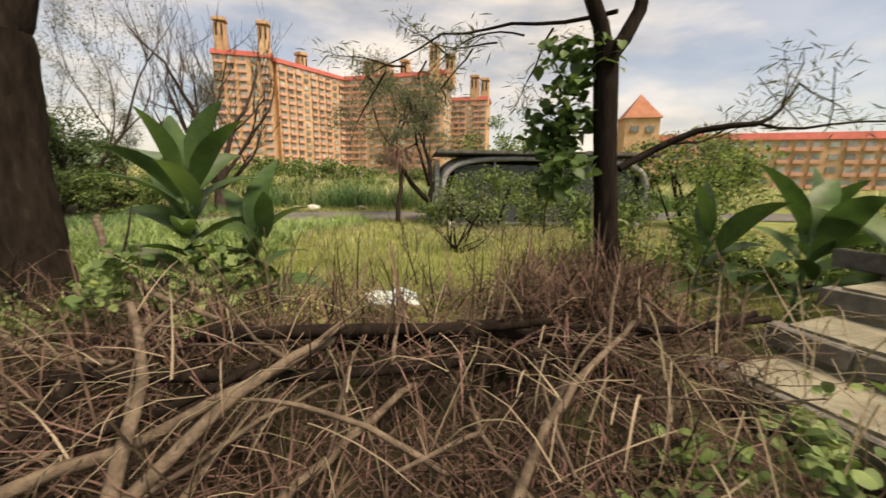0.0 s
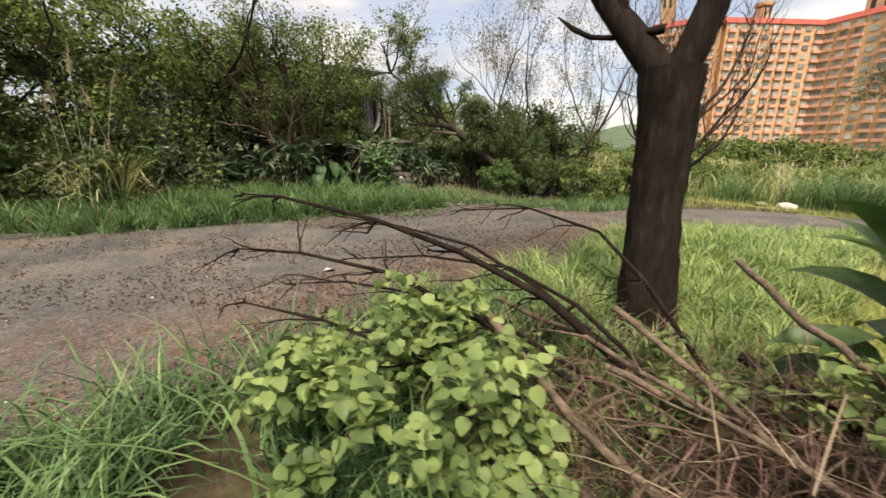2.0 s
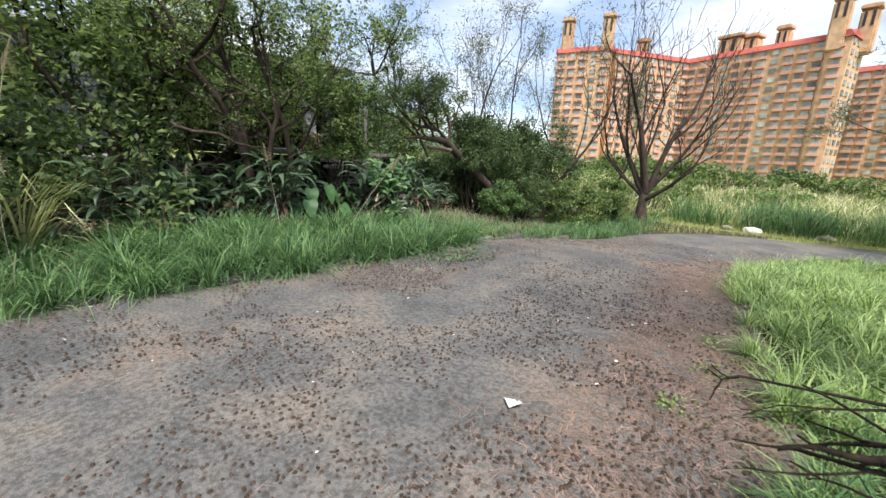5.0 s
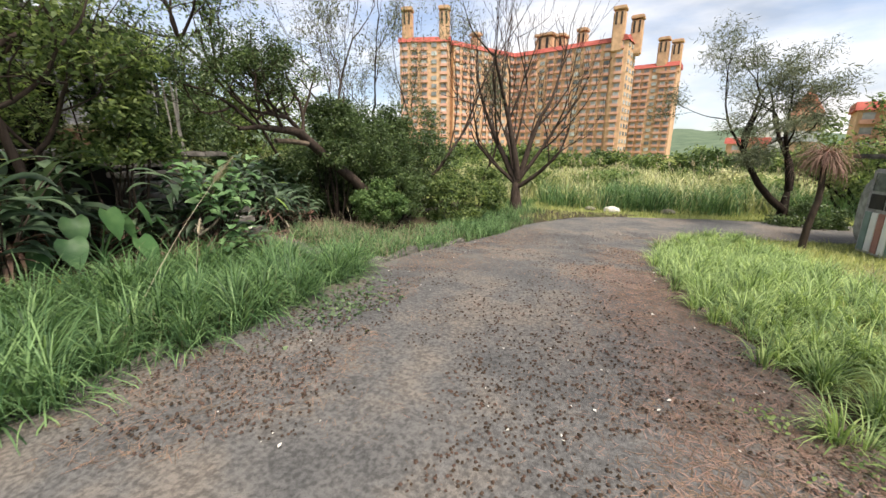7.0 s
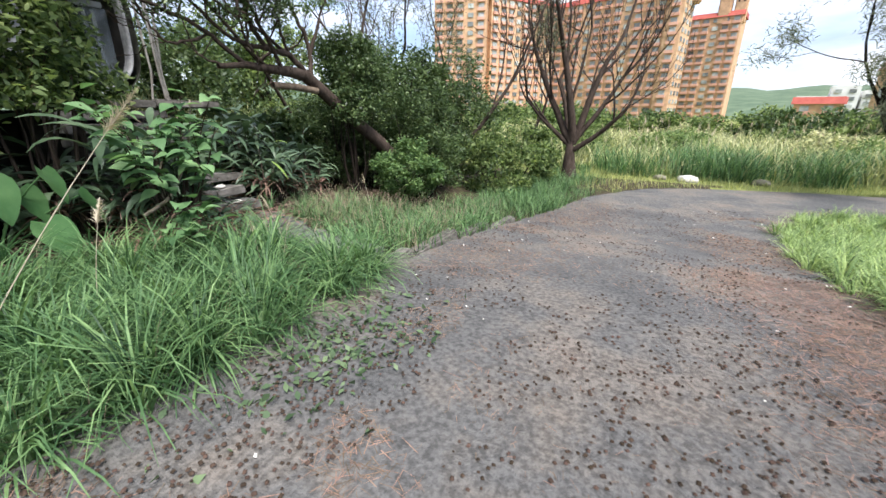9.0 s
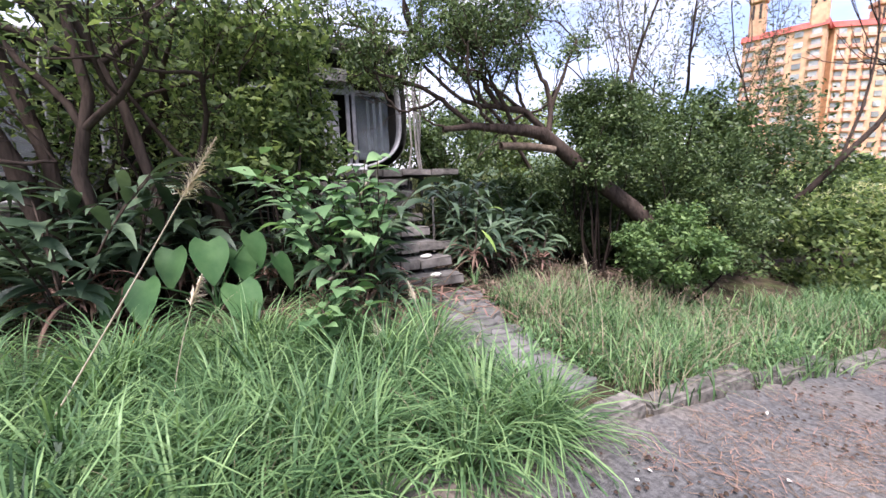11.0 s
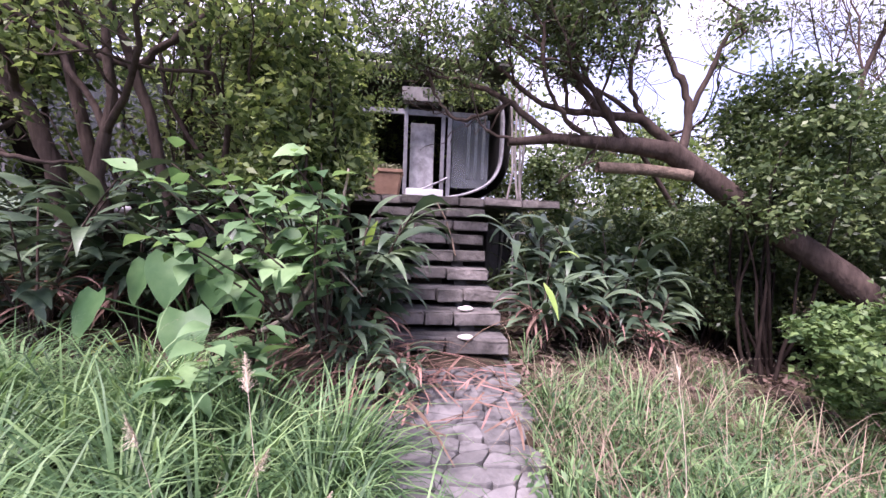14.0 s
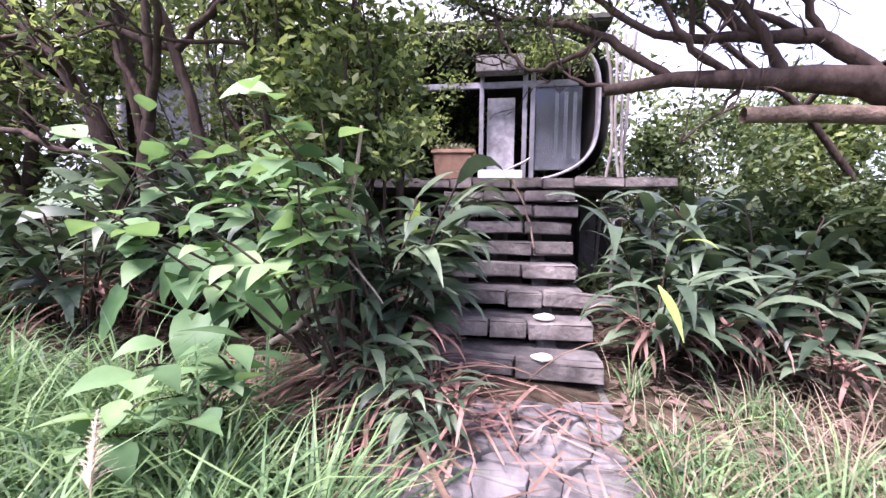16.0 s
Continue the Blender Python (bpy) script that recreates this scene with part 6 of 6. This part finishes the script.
# near plumes
for x, y, s, k in ((-9.5, 3.55, 0.7, 0), (-9.3, 4.9, 0.42, 2), (-9.25, 4.75, 0.4, 0), (-10.2, -0.6, 1.05, 1), (-10.3, -0.3, 1.0, 0), (-10.35, -0.9, 1.1, 2), (-10.6, 1.4, 0.9, 0), (-9.2, 5.0, 0.35, 0), (-9.5, 6.4, 0.5, 1), (-9.3, 4.6, 0.4, 1), (-10.1, 2.4, 1.0, 1)):
    plume(x, y, s, k, tilt=rng.uniform(-12, 12))
plume(-9.55, 2.94, 1.0, 2, rz=0, tilt=-33)
for x, y, s, k in ((-10.75, -0.35, 1.55, 1), (-10.85, -0.7, 1.6, 0), (-10.65, -0.55, 1.45, 2), (-10.9, -0.15, 1.35, 1)):
    plume(x, y, s, k, tilt=rng.uniform(-6, 6))
P = np.array([(-10.7, -0.45, g1(-10.7, -0.45)), (-10.75, -0.2, g1(-10.75, -0.2)), (-10.8, -0.75, g1(-10.8, -0.75))])
stuff("pampas_leaves", *tussocks(P, 120, (0.8, 1.4), (0.012, 0.02), 0.5, 2.4), M_REED, "arching pale pampas grass leaves at the wood's edge", "pampas grass")
# creeping vine and weeds on the road
P = np.column_stack([rng.normal(-8.15, 0.22, 420), rng.normal(4.15, 0.35, 420), np.zeros(420)]); P[:, 2] = gz(P[:, 0], P[:, 1]) + 0.05
stuff("creeping_vine", *leaves(P, 0.055, 0.5, up=0.9), leafmat("creeper_leaves", (0.05, 0.10, 0.04), (0.13, 0.2, 0.09)), "small-leaved green creeper spreading onto the asphalt", "creeper")
for x, y in ((-4.85, 3.5), (-4.55, 3.2), (-4.75, 2.9), (-4.9, 2.2), (-4.45, 2.5)):
    P = np.column_stack([rng.normal(x, 0.07, 70), rng.normal(y, 0.07, 70), rng.uniform(0.03, 0.08, 70)])
    V, F = leaves(P - np.array([x, y, 0]), 0.03, 0.6, up=1.5); o = part("weed", np_mesh("weed", V, F), M_VINE); o.matrix_basis = pose(x, y, g1(x, y))
    tagged(o, "low bright green weed on the road edge", "weed", group="road weeds")
for x, y, s in ((-9.05, 7.9, 0.13), (-5.2, 15.9, 0.22), (-5.9, 16.1, 0.15), (-3.4, 16.2, 0.18)):
    bm = bmesh.new(); bmesh.ops.create_icosphere(bm, subdivisions=3, radius=s, matrix=Matrix.Diagonal((1.2, 0.9, 0.6, 1)))
    for v in bm.verts:
        v.co *= 1 + 0.3 * noise.noise(v.co * (2.2 / s))
    o = part("rock", bm, M_LITTER if s > 0.2 else M_STONEY, smooth=True); o.matrix_basis = pose(x, y, g1(x, y) + s * 0.3)
    tagged(o, "pale weathered rock at the road edge", "rock", group="roadside rocks")

# ---- the start: brush pile, near trees, fallen branches ----
# forked tree with dark bark
tx, ty = -3.15, 3.0; tz = g1(tx, ty)
e = empty("forked_tree", (tx, ty, tz)); tagged(e, "dark-barked tree that forks above head height", "tree")
tb, tips = Tubes(), []
trunk_line = [(0.03, -0.02, -0.1), (0.02, 0, 0.02), (0.0, 0, 0.3), (-0.03, 0.02, 0.9), (-0.05, 0.05, 1.45), (-0.06, 0.05, 1.78 - tz)]
tk = np.linspace(0, 5, 40)
tb.add(np.column_stack([np.interp(tk, range(6), [q_[c] for q_ in trunk_line]) for c in range(3)]), np.interp(tk, range(6), [0.27, 0.225, 0.19, 0.172, 0.175, 0.205]), 26)
for w, L, r in (((-0.62, -0.3, 1.0), 1.3, 0.10), ((0.62, 0.3, 1.0), 1.3, 0.105)):
    grow(tb, tips, (-0.06, 0.05, 1.66 - tz), w, L, r * 1.12, 3, 3, 0.5, 0.25, 0.75, 9, 0.2, 0.004)
tb.add(curve((-0.12, 0.0, 2.1), (-0.75, -0.3, 2.25), 0.1, 6), np.linspace(0.03, 0.008, 6), 5)
part("trunk", roughen(tb.mesh("trunk"), 0.02, 16), M_BARK, e)
tips = np.array(tips); tips = tips[tips[:, 2] > 2.8]
part("crown", np_mesh("crown", *leaves(cloud(tips, np.full(len(tips), 0.3), 2600), 0.13, 0.12)), M_LEAF_G, e)

sx, sy = 0.90, 3.05; sz = g1(sx, sy)
e = empty("vine_clad_tree", (sx, sy, sz)); tagged(e, "slim dark tree with ivy leaves on its upper trunk", "tree")
tb, tips = Tubes(), []
tb.add([(0.03, 0, -0.1), (0.02, 0, 0.2), (-0.05, 0, 0.8), (-0.11, 0, 1.4), (-0.16, 0, 2.05)], [0.115, 0.095, 0.085, 0.08, 0.085], 10)
for w, L, r in (((-0.25, 0, 1.0), 1.1, 0.06), ((0.5, 0.1, 0.9), 1.0, 0.055)):
    grow(tb, tips, (-0.15, 0, 1.95), w, L, r, 3, 3, 0.6, 0.15, 0.8, 7, 0.3, 0.004)
grow(tb, tips, (0.0, 0, 1.25), (0.9, 0.2, 0.35), 0.9, 0.03, 2, 3, 0.5, 0.05, 0.75, 6, 0.3, 0.003)
# long drooping limb over the view
tb.add(curve((-0.1, 0, 2.25), (-1.9, 1.0, 2.05), 0.14, 12), np.linspace(0.016, 0.005, 12), 5)
for t in np.linspace(0.2, 1, 9):
    grow(tb, tips, np.array((-0.1, 0, 2.25)) * (1 - t) + np.array((-1.9, 1.0, 2.05)) * t, (rng.normal(-0.3, 0.5), rng.normal(0, 0.5), rng.normal(-0.1, 0.3)), 0.45, 0.009, 1, 3, 0.5, -0.05, 0.7, 4, 0.3, 0.002)
part("trunk", tb.mesh("trunk"), M_BARK, e)
tips = np.array(tips)
part("crown", np_mesh("crown", *leaves(cloud(tips, np.full(len(tips), 0.16), 5200), 0.09, 0.10)), M_LEAF_G, e)
vc = np.column_stack([rng.normal(-0.34, 0.12, 34), rng.normal(0.1, 0.12, 34), rng.uniform(1.0, 2.1, 34)])
part("ivy", np_mesh("ivy", *broad(cloud(vc, np.full(34, 0.13), 700), 0.08)), M_LEAF_B, e, "bright green ivy leaves")

# pile: thick dead branches, laid over each other
PILE = (((-2.4, 2.5, 0.22), (0.1, 1.75, 0.36), 0.03), ((-1.3, 1.75, 0.30), (1.15, 1.95, 0.30), 0.032), ((-1.75, 1.55, 0.22), (0.2, 1.78, 0.2), 0.028), ((-0.9, 1.9, 0.24), (1.0, 1.85, 0.36), 0.026),
        ((-1.25, 0.95, -0.02), (-0.72, 1.72, 0.36), 0.022), ((-1.75, 0.98, 0.05), (-0.75, 1.7, 0.30), 0.024), ((-1.05, 0.85, 0.02), (-1.55, 1.75, 0.42), 0.024),
        ((-2.3, 1.0, 0.0), (-1.0, 1.6, 0.25), 0.026), ((-3.4, 1.05, 0.42), (-2.05, 1.15, 0.12), 0.024), ((-3.1, 1.3, 0.55), (-1.75, 1.2, 0.10), 0.022),
        ((-0.2, 1.15, 0.0), (0.45, 1.8, 0.34), 0.018), ((-2.6, 2.9, 0.62), (-1.3, 1.9, 0.30), 0.022), ((-2.9, 2.1, 0.42), (-1.5, 1.6, 0.25), 0.020),
        ((-3.6, 1.9, 0.3), (-1.9, 1.7, 0.25), 0.018), ((-0.9, 1.1, -0.05), (-0.2, 1.9, 0.2), 0.02), ((-2.7, 1.7, 0.3), (-1.2, 2.3, 0.35), 0.018), ((-2.2, 0.85, 0.0), (-1.5, 1.5, 0.3), 0.03))
for p, q, r in PILE:
    tb = Tubes(); c = curve(p, q, 0.07, 11); tb.add(c, np.linspace(r, r * 0.55, 11), 8)
    limb = part("dead_branch", tb.mesh("dead_branch"), M_STICK if r < 0.0255 else M_BARK)
    for t in (4, 6, 8):
        if rng.random() < 0.6:
            tb = Tubes(); tb.add(curve(c[t], c[t] + rng.normal(0, 0.16, 3) + np.array([0, 0, 0.08]), 0.1, 5), np.linspace(r * 0.5, 0.003, 5), 5)
            part("side_twig", tb.mesh("side_twig"), M_STICK, limb)
    tagged(limb, "weathered dead branch lying in the brush pile", "branch", group="pile branches")


def twigs(n, box_, L, w, zs=1.0, drop=0.4):
    """Fine dead twigs and strands that hang over the pile."""
    (x0, x1), (y0, y1), (z0, z1) = box_
    B = np.column_stack([rng.uniform(x0, x1, n), rng.uniform(y0, y1, n), rng.uniform(z0, z1, n)])
    return ribbons(B, rng.uniform(0, 6.3, n), rng.normal(0.1, 0.6, n), rng.uniform(L * 0.4, L * 1.3, n), rng.uniform(w * 0.5, w, n), rng.normal(drop, 0.8, n), [1, 1, 0.8, 0.7, 0.3], 0.5)


for k in range(30):
    x, y, z = rng.uniform(-2.9, 0.7), rng.uniform(1.35, 2.3), rng.uniform(-0.05, 0.3)
    a, L, r = rng.uniform(0, 6.3), rng.uniform(0.6, 1.3), rng.uniform(0.006, 0.016)
    tb = Tubes(); c = curve((x - math.cos(a) * L / 2, max(1.0, y - math.sin(a) * L / 3), z - 0.1), (x + math.cos(a) * L / 2, y + math.sin(a) * L / 3, z + 0.14), 0.12, 9); tb.add(c, np.linspace(r, r * 0.4, 9), 6)
    tagged(part("dead_branch", tb.mesh("dead_branch"), M_STICK), "thin weathered dead branch lying in the brush pile", "branch", group="pile branches")
# earth mound under the brush
mx, my = np.meshgrid(np.linspace(-3.0, 1.0, 60), np.linspace(1.0, 3.1, 36), indexing="ij")
env = sstep(1.3, 2.0, my) * (1 - sstep(2.2, 3.1, my)) * sstep(-3.0, -2.2, mx) * (1 - sstep(0.5, 1.0, mx))
mzv = gz(mx, my) - 0.05 + 0.36 * env + rng.normal(0, 0.02, mx.shape) * (env > 0.02)
mound = part("brush_mound", np_mesh("brush_mound", np.stack([mx, my, mzv], -1), grid_faces(60, 36)), M_GROUND); tagged(mound, "dark brown mound of rotting brush", "mound", kind="structure")
stuff("dead_twigs", *join(twigs(2600, ((-2.2, 0.9), (1.6, 2.6), (0.05, 0.3)), 0.4, 0.009), twigs(2600, ((-2.0, 0.8), (1.1, 1.7), (-0.28, 0.05)), 0.34, 0.008), twigs(1700, ((-0.1, 0.75), (1.8, 2.5), (0.1, 0.42)), 0.32, 0.007), twigs(1500, ((-3.2, -1.2), (0.9, 2.4), (-0.1, 0.3)), 0.4, 0.008), twigs(2000, ((0.2, 1.3), (2.7, 3.8), (-0.1, 0.3)), 0.32, 0.007)), M_TWIG, "tangle of fine brown dead twigs", "twigs")
stuff("pale_strands", *twigs(380, ((-2.2, 1.4), (1.2, 2.2), (0.05, 0.42)), 0.45, 0.007, drop=1.0), M_DRY, "pale dry strands hanging over the pile", "strands")

# vine-covered heap
cc, rr = clumps((-3.05, 0.84, 0.2), (0.68, 0.5, 0.5), 66, 0.15)
cc[:, 2] = np.maximum(cc[:, 2], -0.05)
e = empty("vine_heap", (-3.05, 0.84, g1(-3.05, 0.84))); tagged(e, "heap of pale green heart-leaved vine", "vine")
o = part("foliage", np_mesh("foliage", *broad(cloud(cc, rr, 4600) - np.array([-3.05, 0.84, g1(-3.05, 0.84)]), 0.054)), M_VINE, e)
for i in range(14):
    tb = Tubes(); tb.add(curve((rng.normal(0, 0.2), rng.normal(0, 0.2), 0), (rng.normal(0, 0.5), rng.normal(0, 0.4), rng.uniform(0.2, 0.6)), 0.2, 7), np.linspace(0.006, 0.002, 7), 4)
    part("vine_stem", tb.mesh("vine_stem"), M_VINE, e)
for c, r, n in (((-2.1, 0.98, 0.0), 0.35, 500), ((-1.7, 2.2, 0.35), 0.45, 420), ((0.3, 1.15, -0.1), 0.3, 160), ((0.75, 1.5, -0.05), 0.3, 200), ((-3.35, 1.75, 0.1), 0.45, 600), ((1.15, 1.5, 0.0), 0.22, 120), ((-2.6, 2.1, 0.2), 0.4, 420)):
    cc, rr = clumps((0, 0, c[2] - g1(c[0], c[1])), (r, r, 0.2), 10, 0.12)
    o = part("ground_vine", np_mesh("ground_vine", *broad(cloud(np.maximum(cc, (-9, -9, 0.05)), rr, n), 0.055)), M_VINE); o.matrix_basis = pose(c[0], c[1], g1(c[0], c[1]))
    tagged(o, "pale green vine leaves creeping over the brush", "vine", group="ground vines")
# long pale grass leaning out at the road side
n = 80
P = np.column_stack([rng.normal(-3.6, 0.2, n), rng.normal(0.5, 0.22, n), np.full(n, 0.0)]); P[:, 2] = gz(P[:, 0], P[:, 1])
stuff("long_grass", *blades(P, rng.uniform(0.5, 0.85, n), rng.uniform(0.012, 0.02, n), 0.5, 2.2), M_GRASS, "long arching blades by the vine heap", "grass")

# canna-like ginger by the pile, and at the steps
CP = [0.2, 0.75, 1.0, 0.98, 0.8, 0.45, 0.04]


def canna(x, y, h, n, label, seed_az=0.0, s=1.0):
    z = g1(x, y)
    e = empty("broadleaf_lily", (x, y, z)); tagged(e, label, "lily plant", group="broad-leaved lilies")
    tb = Tubes(); tb.add(curve((0, 0, -0.05), (0.06, 0, h * 0.85), 0.03), np.linspace(0.02, 0.01, 8), 6); tb.add(curve((0.1, 0.02, -0.05), (0.22, 0.05, h * 0.6), 0.03), np.linspace(0.016, 0.008, 8), 6)
    part("stalk", tb.mesh("stalk"), M_GRASS, e)
    for i in range(n):
        t = i / max(1, n - 1)
        b = (0.03 + 0.1 * (i % 3 == 0), 0.02, h * (0.30 + 0.55 * t))
        az = seed_az + i * 2.4 + rng.normal(0, 0.2); pit = 0.25 + 1.05 * t + rng.normal(0, 0.1)
        L = s * rng.uniform(0.42, 0.62)
        part("leaf_blade", np_mesh("leaf_blade", *ribbons([b], az, pit, L, L * 0.29, 1.7 - 1.0 * t, CP, 0.3, rng.normal(0, 0.4))), M_LEAF_B if i % 5 == 0 else M_CANNA, e, smooth=True)


canna(-1.95, 2.68, 1.4, 22, "tall glossy broad-leaved lily beside the brush pile", 0.4)
canna(-1.62, 2.85, 0.95, 14, "smaller glossy broad-leaved lily beside the brush pile", 1.4)
for x, y, h in ((1.75, 3.3, 0.85), (2.2, 2.95, 0.95), (2.6, 3.3, 1.0), (2.45, 2.5, 1.05), (2.9, 2.75, 1.2)):
    canna(x, y, h, 9, "glossy broad-leaved lily beside the stone steps", rng.uniform(0, 6), 1.1)
bush("shrub", (1.9, 4.6, 0.15), (1.1, 0.7, 0.55), 5000, 0.06, M_LEAF_M, "low green shrub behind the brush pile", 30, 0.22, 8)
bush("shrub", (3.4, 4.2, 0.2), (1.2, 0.9, 0.6), 5000, 0.07, M_LEAF_M, "low green shrub behind the stone steps", 30, 0.25, 8)
bush("weedy_shrub", (-0.1, 5.6, 0.3), (0.6, 0.4, 0.55), 700, 0.05, M_LEAF_G, "thin twiggy shrub in the meadow", 16, 0.2, 12)
tree("twiggy_shrub", (1.4, 6.6, g1(1.4, 6.6)), (0, 0, 1), 0.6, 0.025, "twiggy brown shrub before the pod", depth=3, nchild=4, spread=0.7, up=0.15, leaf=M_LEAF_M, n_leaf=900, size=0.06, tipr=0.15)
tree("twiggy_shrub", (-0.55, 4.2, g1(-0.55, 4.2)), (0, 0, 1), 0.4, 0.012, "thin leafless shrub in the meadow", depth=3, nchild=3, spread=0.5, up=0.2, min_r=0.002)
# pale plastic sheet in the grass
bm = bmesh.new(); bmesh.ops.create_grid(bm, x_segments=14, y_segments=10, size=0.5, matrix=Matrix.Diagonal((0.42, 0.26, 1, 1)))
for v in bm.verts:
    v.co.z = 0.09 + 0.06 * noise.noise(v.co * 7)
r = bmesh.ops.extrude_face_region(bm, geom=bm.faces[:]); bmesh.ops.translate(bm, vec=(0, 0, 0.004), verts=[v for v in r["geom"] if isinstance(v, bmesh.types.BMVert)])
o = part("plastic_sheet", bm, mat("pale_plastic", [(0.3, (0.35, 0.45, 0.41)), (0.7, (0.5, 0.58, 0.53))], rough=0.35, bump=0.1, spec=0.5), smooth=True); o.matrix_basis = pose(-0.72, 3.35, g1(-0.72, 3.35) + 0.12, 8, 0, 10)
tagged(o, "crumpled pale green plastic sheet in the grass", "plastic sheet")

# fallen bare branches that lean out of the pile towards the road
FB = np.array((-2.75, 2.0, g1(-2.75, 2.0)))
fb = empty("fallen_branch", tuple(FB)); tagged(fb, "dark leafless branch leaning out of the brush pile", "branch")
Q = lambda *v: np.array(v) - FB
limbs_ = ([Q(-2.7, 2.05, 0.1), Q(-3.1, 1.75, 0.5), Q(-3.45, 1.45, 0.72), Q(-3.75, 1.12, 0.88), Q(-4.1, 0.72, 1.0), Q(-4.35, 0.58, 1.0)],
          [Q(-2.8, 1.75, 0.1), Q(-3.2, 1.35, 0.45), Q(-3.5, 1.05, 0.66), Q(-3.85, 0.72, 0.74), Q(-4.2, 0.5, 0.72)],
          [Q(-2.9, 2.2, 0.1), Q(-3.3, 1.95, 0.45), Q(-3.7, 1.75, 0.66), Q(-4.15, 1.5, 0.74), Q(-4.6, 1.3, 0.76)],
          [Q(-2.75, 1.5, 0.1), Q(-3.1, 1.0, 0.38), Q(-3.5, 0.7, 0.5), Q(-3.95, 0.45, 0.5)],
          [Q(-2.6, 2.1, 0.1), Q(-3.0, 1.9, 0.45), Q(-3.35, 1.75, 0.6), Q(-3.8, 1.45, 0.62), Q(-4.2, 1.2, 0.55)], [Q(-2.7, 1.9, 0.05), Q(-3.1, 1.55, 0.35), Q(-3.5, 1.3, 0.48), Q(-3.95, 1.0, 0.5), Q(-4.3, 0.85, 0.42)],
          [Q(-2.5, 2.4, 0.1), Q(-2.85, 2.3, 0.55), Q(-3.1, 2.2, 0.8), Q(-3.5, 2.05, 0.9), Q(-3.9, 1.95, 0.85)], [Q(-2.75, 1.7, 0.1), Q(-3.2, 1.3, 0.25), Q(-3.6, 1.05, 0.3), Q(-4.05, 0.8, 0.25)])
for k, pl in enumerate(limbs_):
    tb, tips = Tubes(), []
    m_n = len(pl); r0 = (0.026, 0.018, 0.016, 0.014, 0.015, 0.014, 0.016, 0.012)[k]
    tb.add(pl, np.linspace(r0, 0.004, m_n), 7)
    for i in range(1, m_n):
        for s_ in (0.5, -0.5):
            if rng.random() < 0.85:
                grow(tb, tips, pl[i], (-0.7 + rng.normal(0, 0.2), -0.4 + s_ * 1.0, rng.normal(-0.05, 0.15)), rng.uniform(0.18, 0.34) * (0.45 if i == m_n - 1 else 1), r0 * 0.4, 1, 3, 0.4, -0.05, 0.7, 5, 0.22, 0.0022)
    part("limb", tb.mesh("limb"), M_BARK, fb)
# small path litter at the near road edge
for x, y in ((-3.9, 0.62), (-5.6, 1.45)):
    P = leaves(np.array([[0, 0, 0.0]]), 0.14, 0.8, up=6)
    o = part("dry_leaf", np_mesh("dry_leaf", *P), M_LITTER); o.matrix_basis = pose(x, y, g1(x, y) + 0.06); tagged(o, "pale curled dry leaf on the road", "leaf", group="dry leaves")
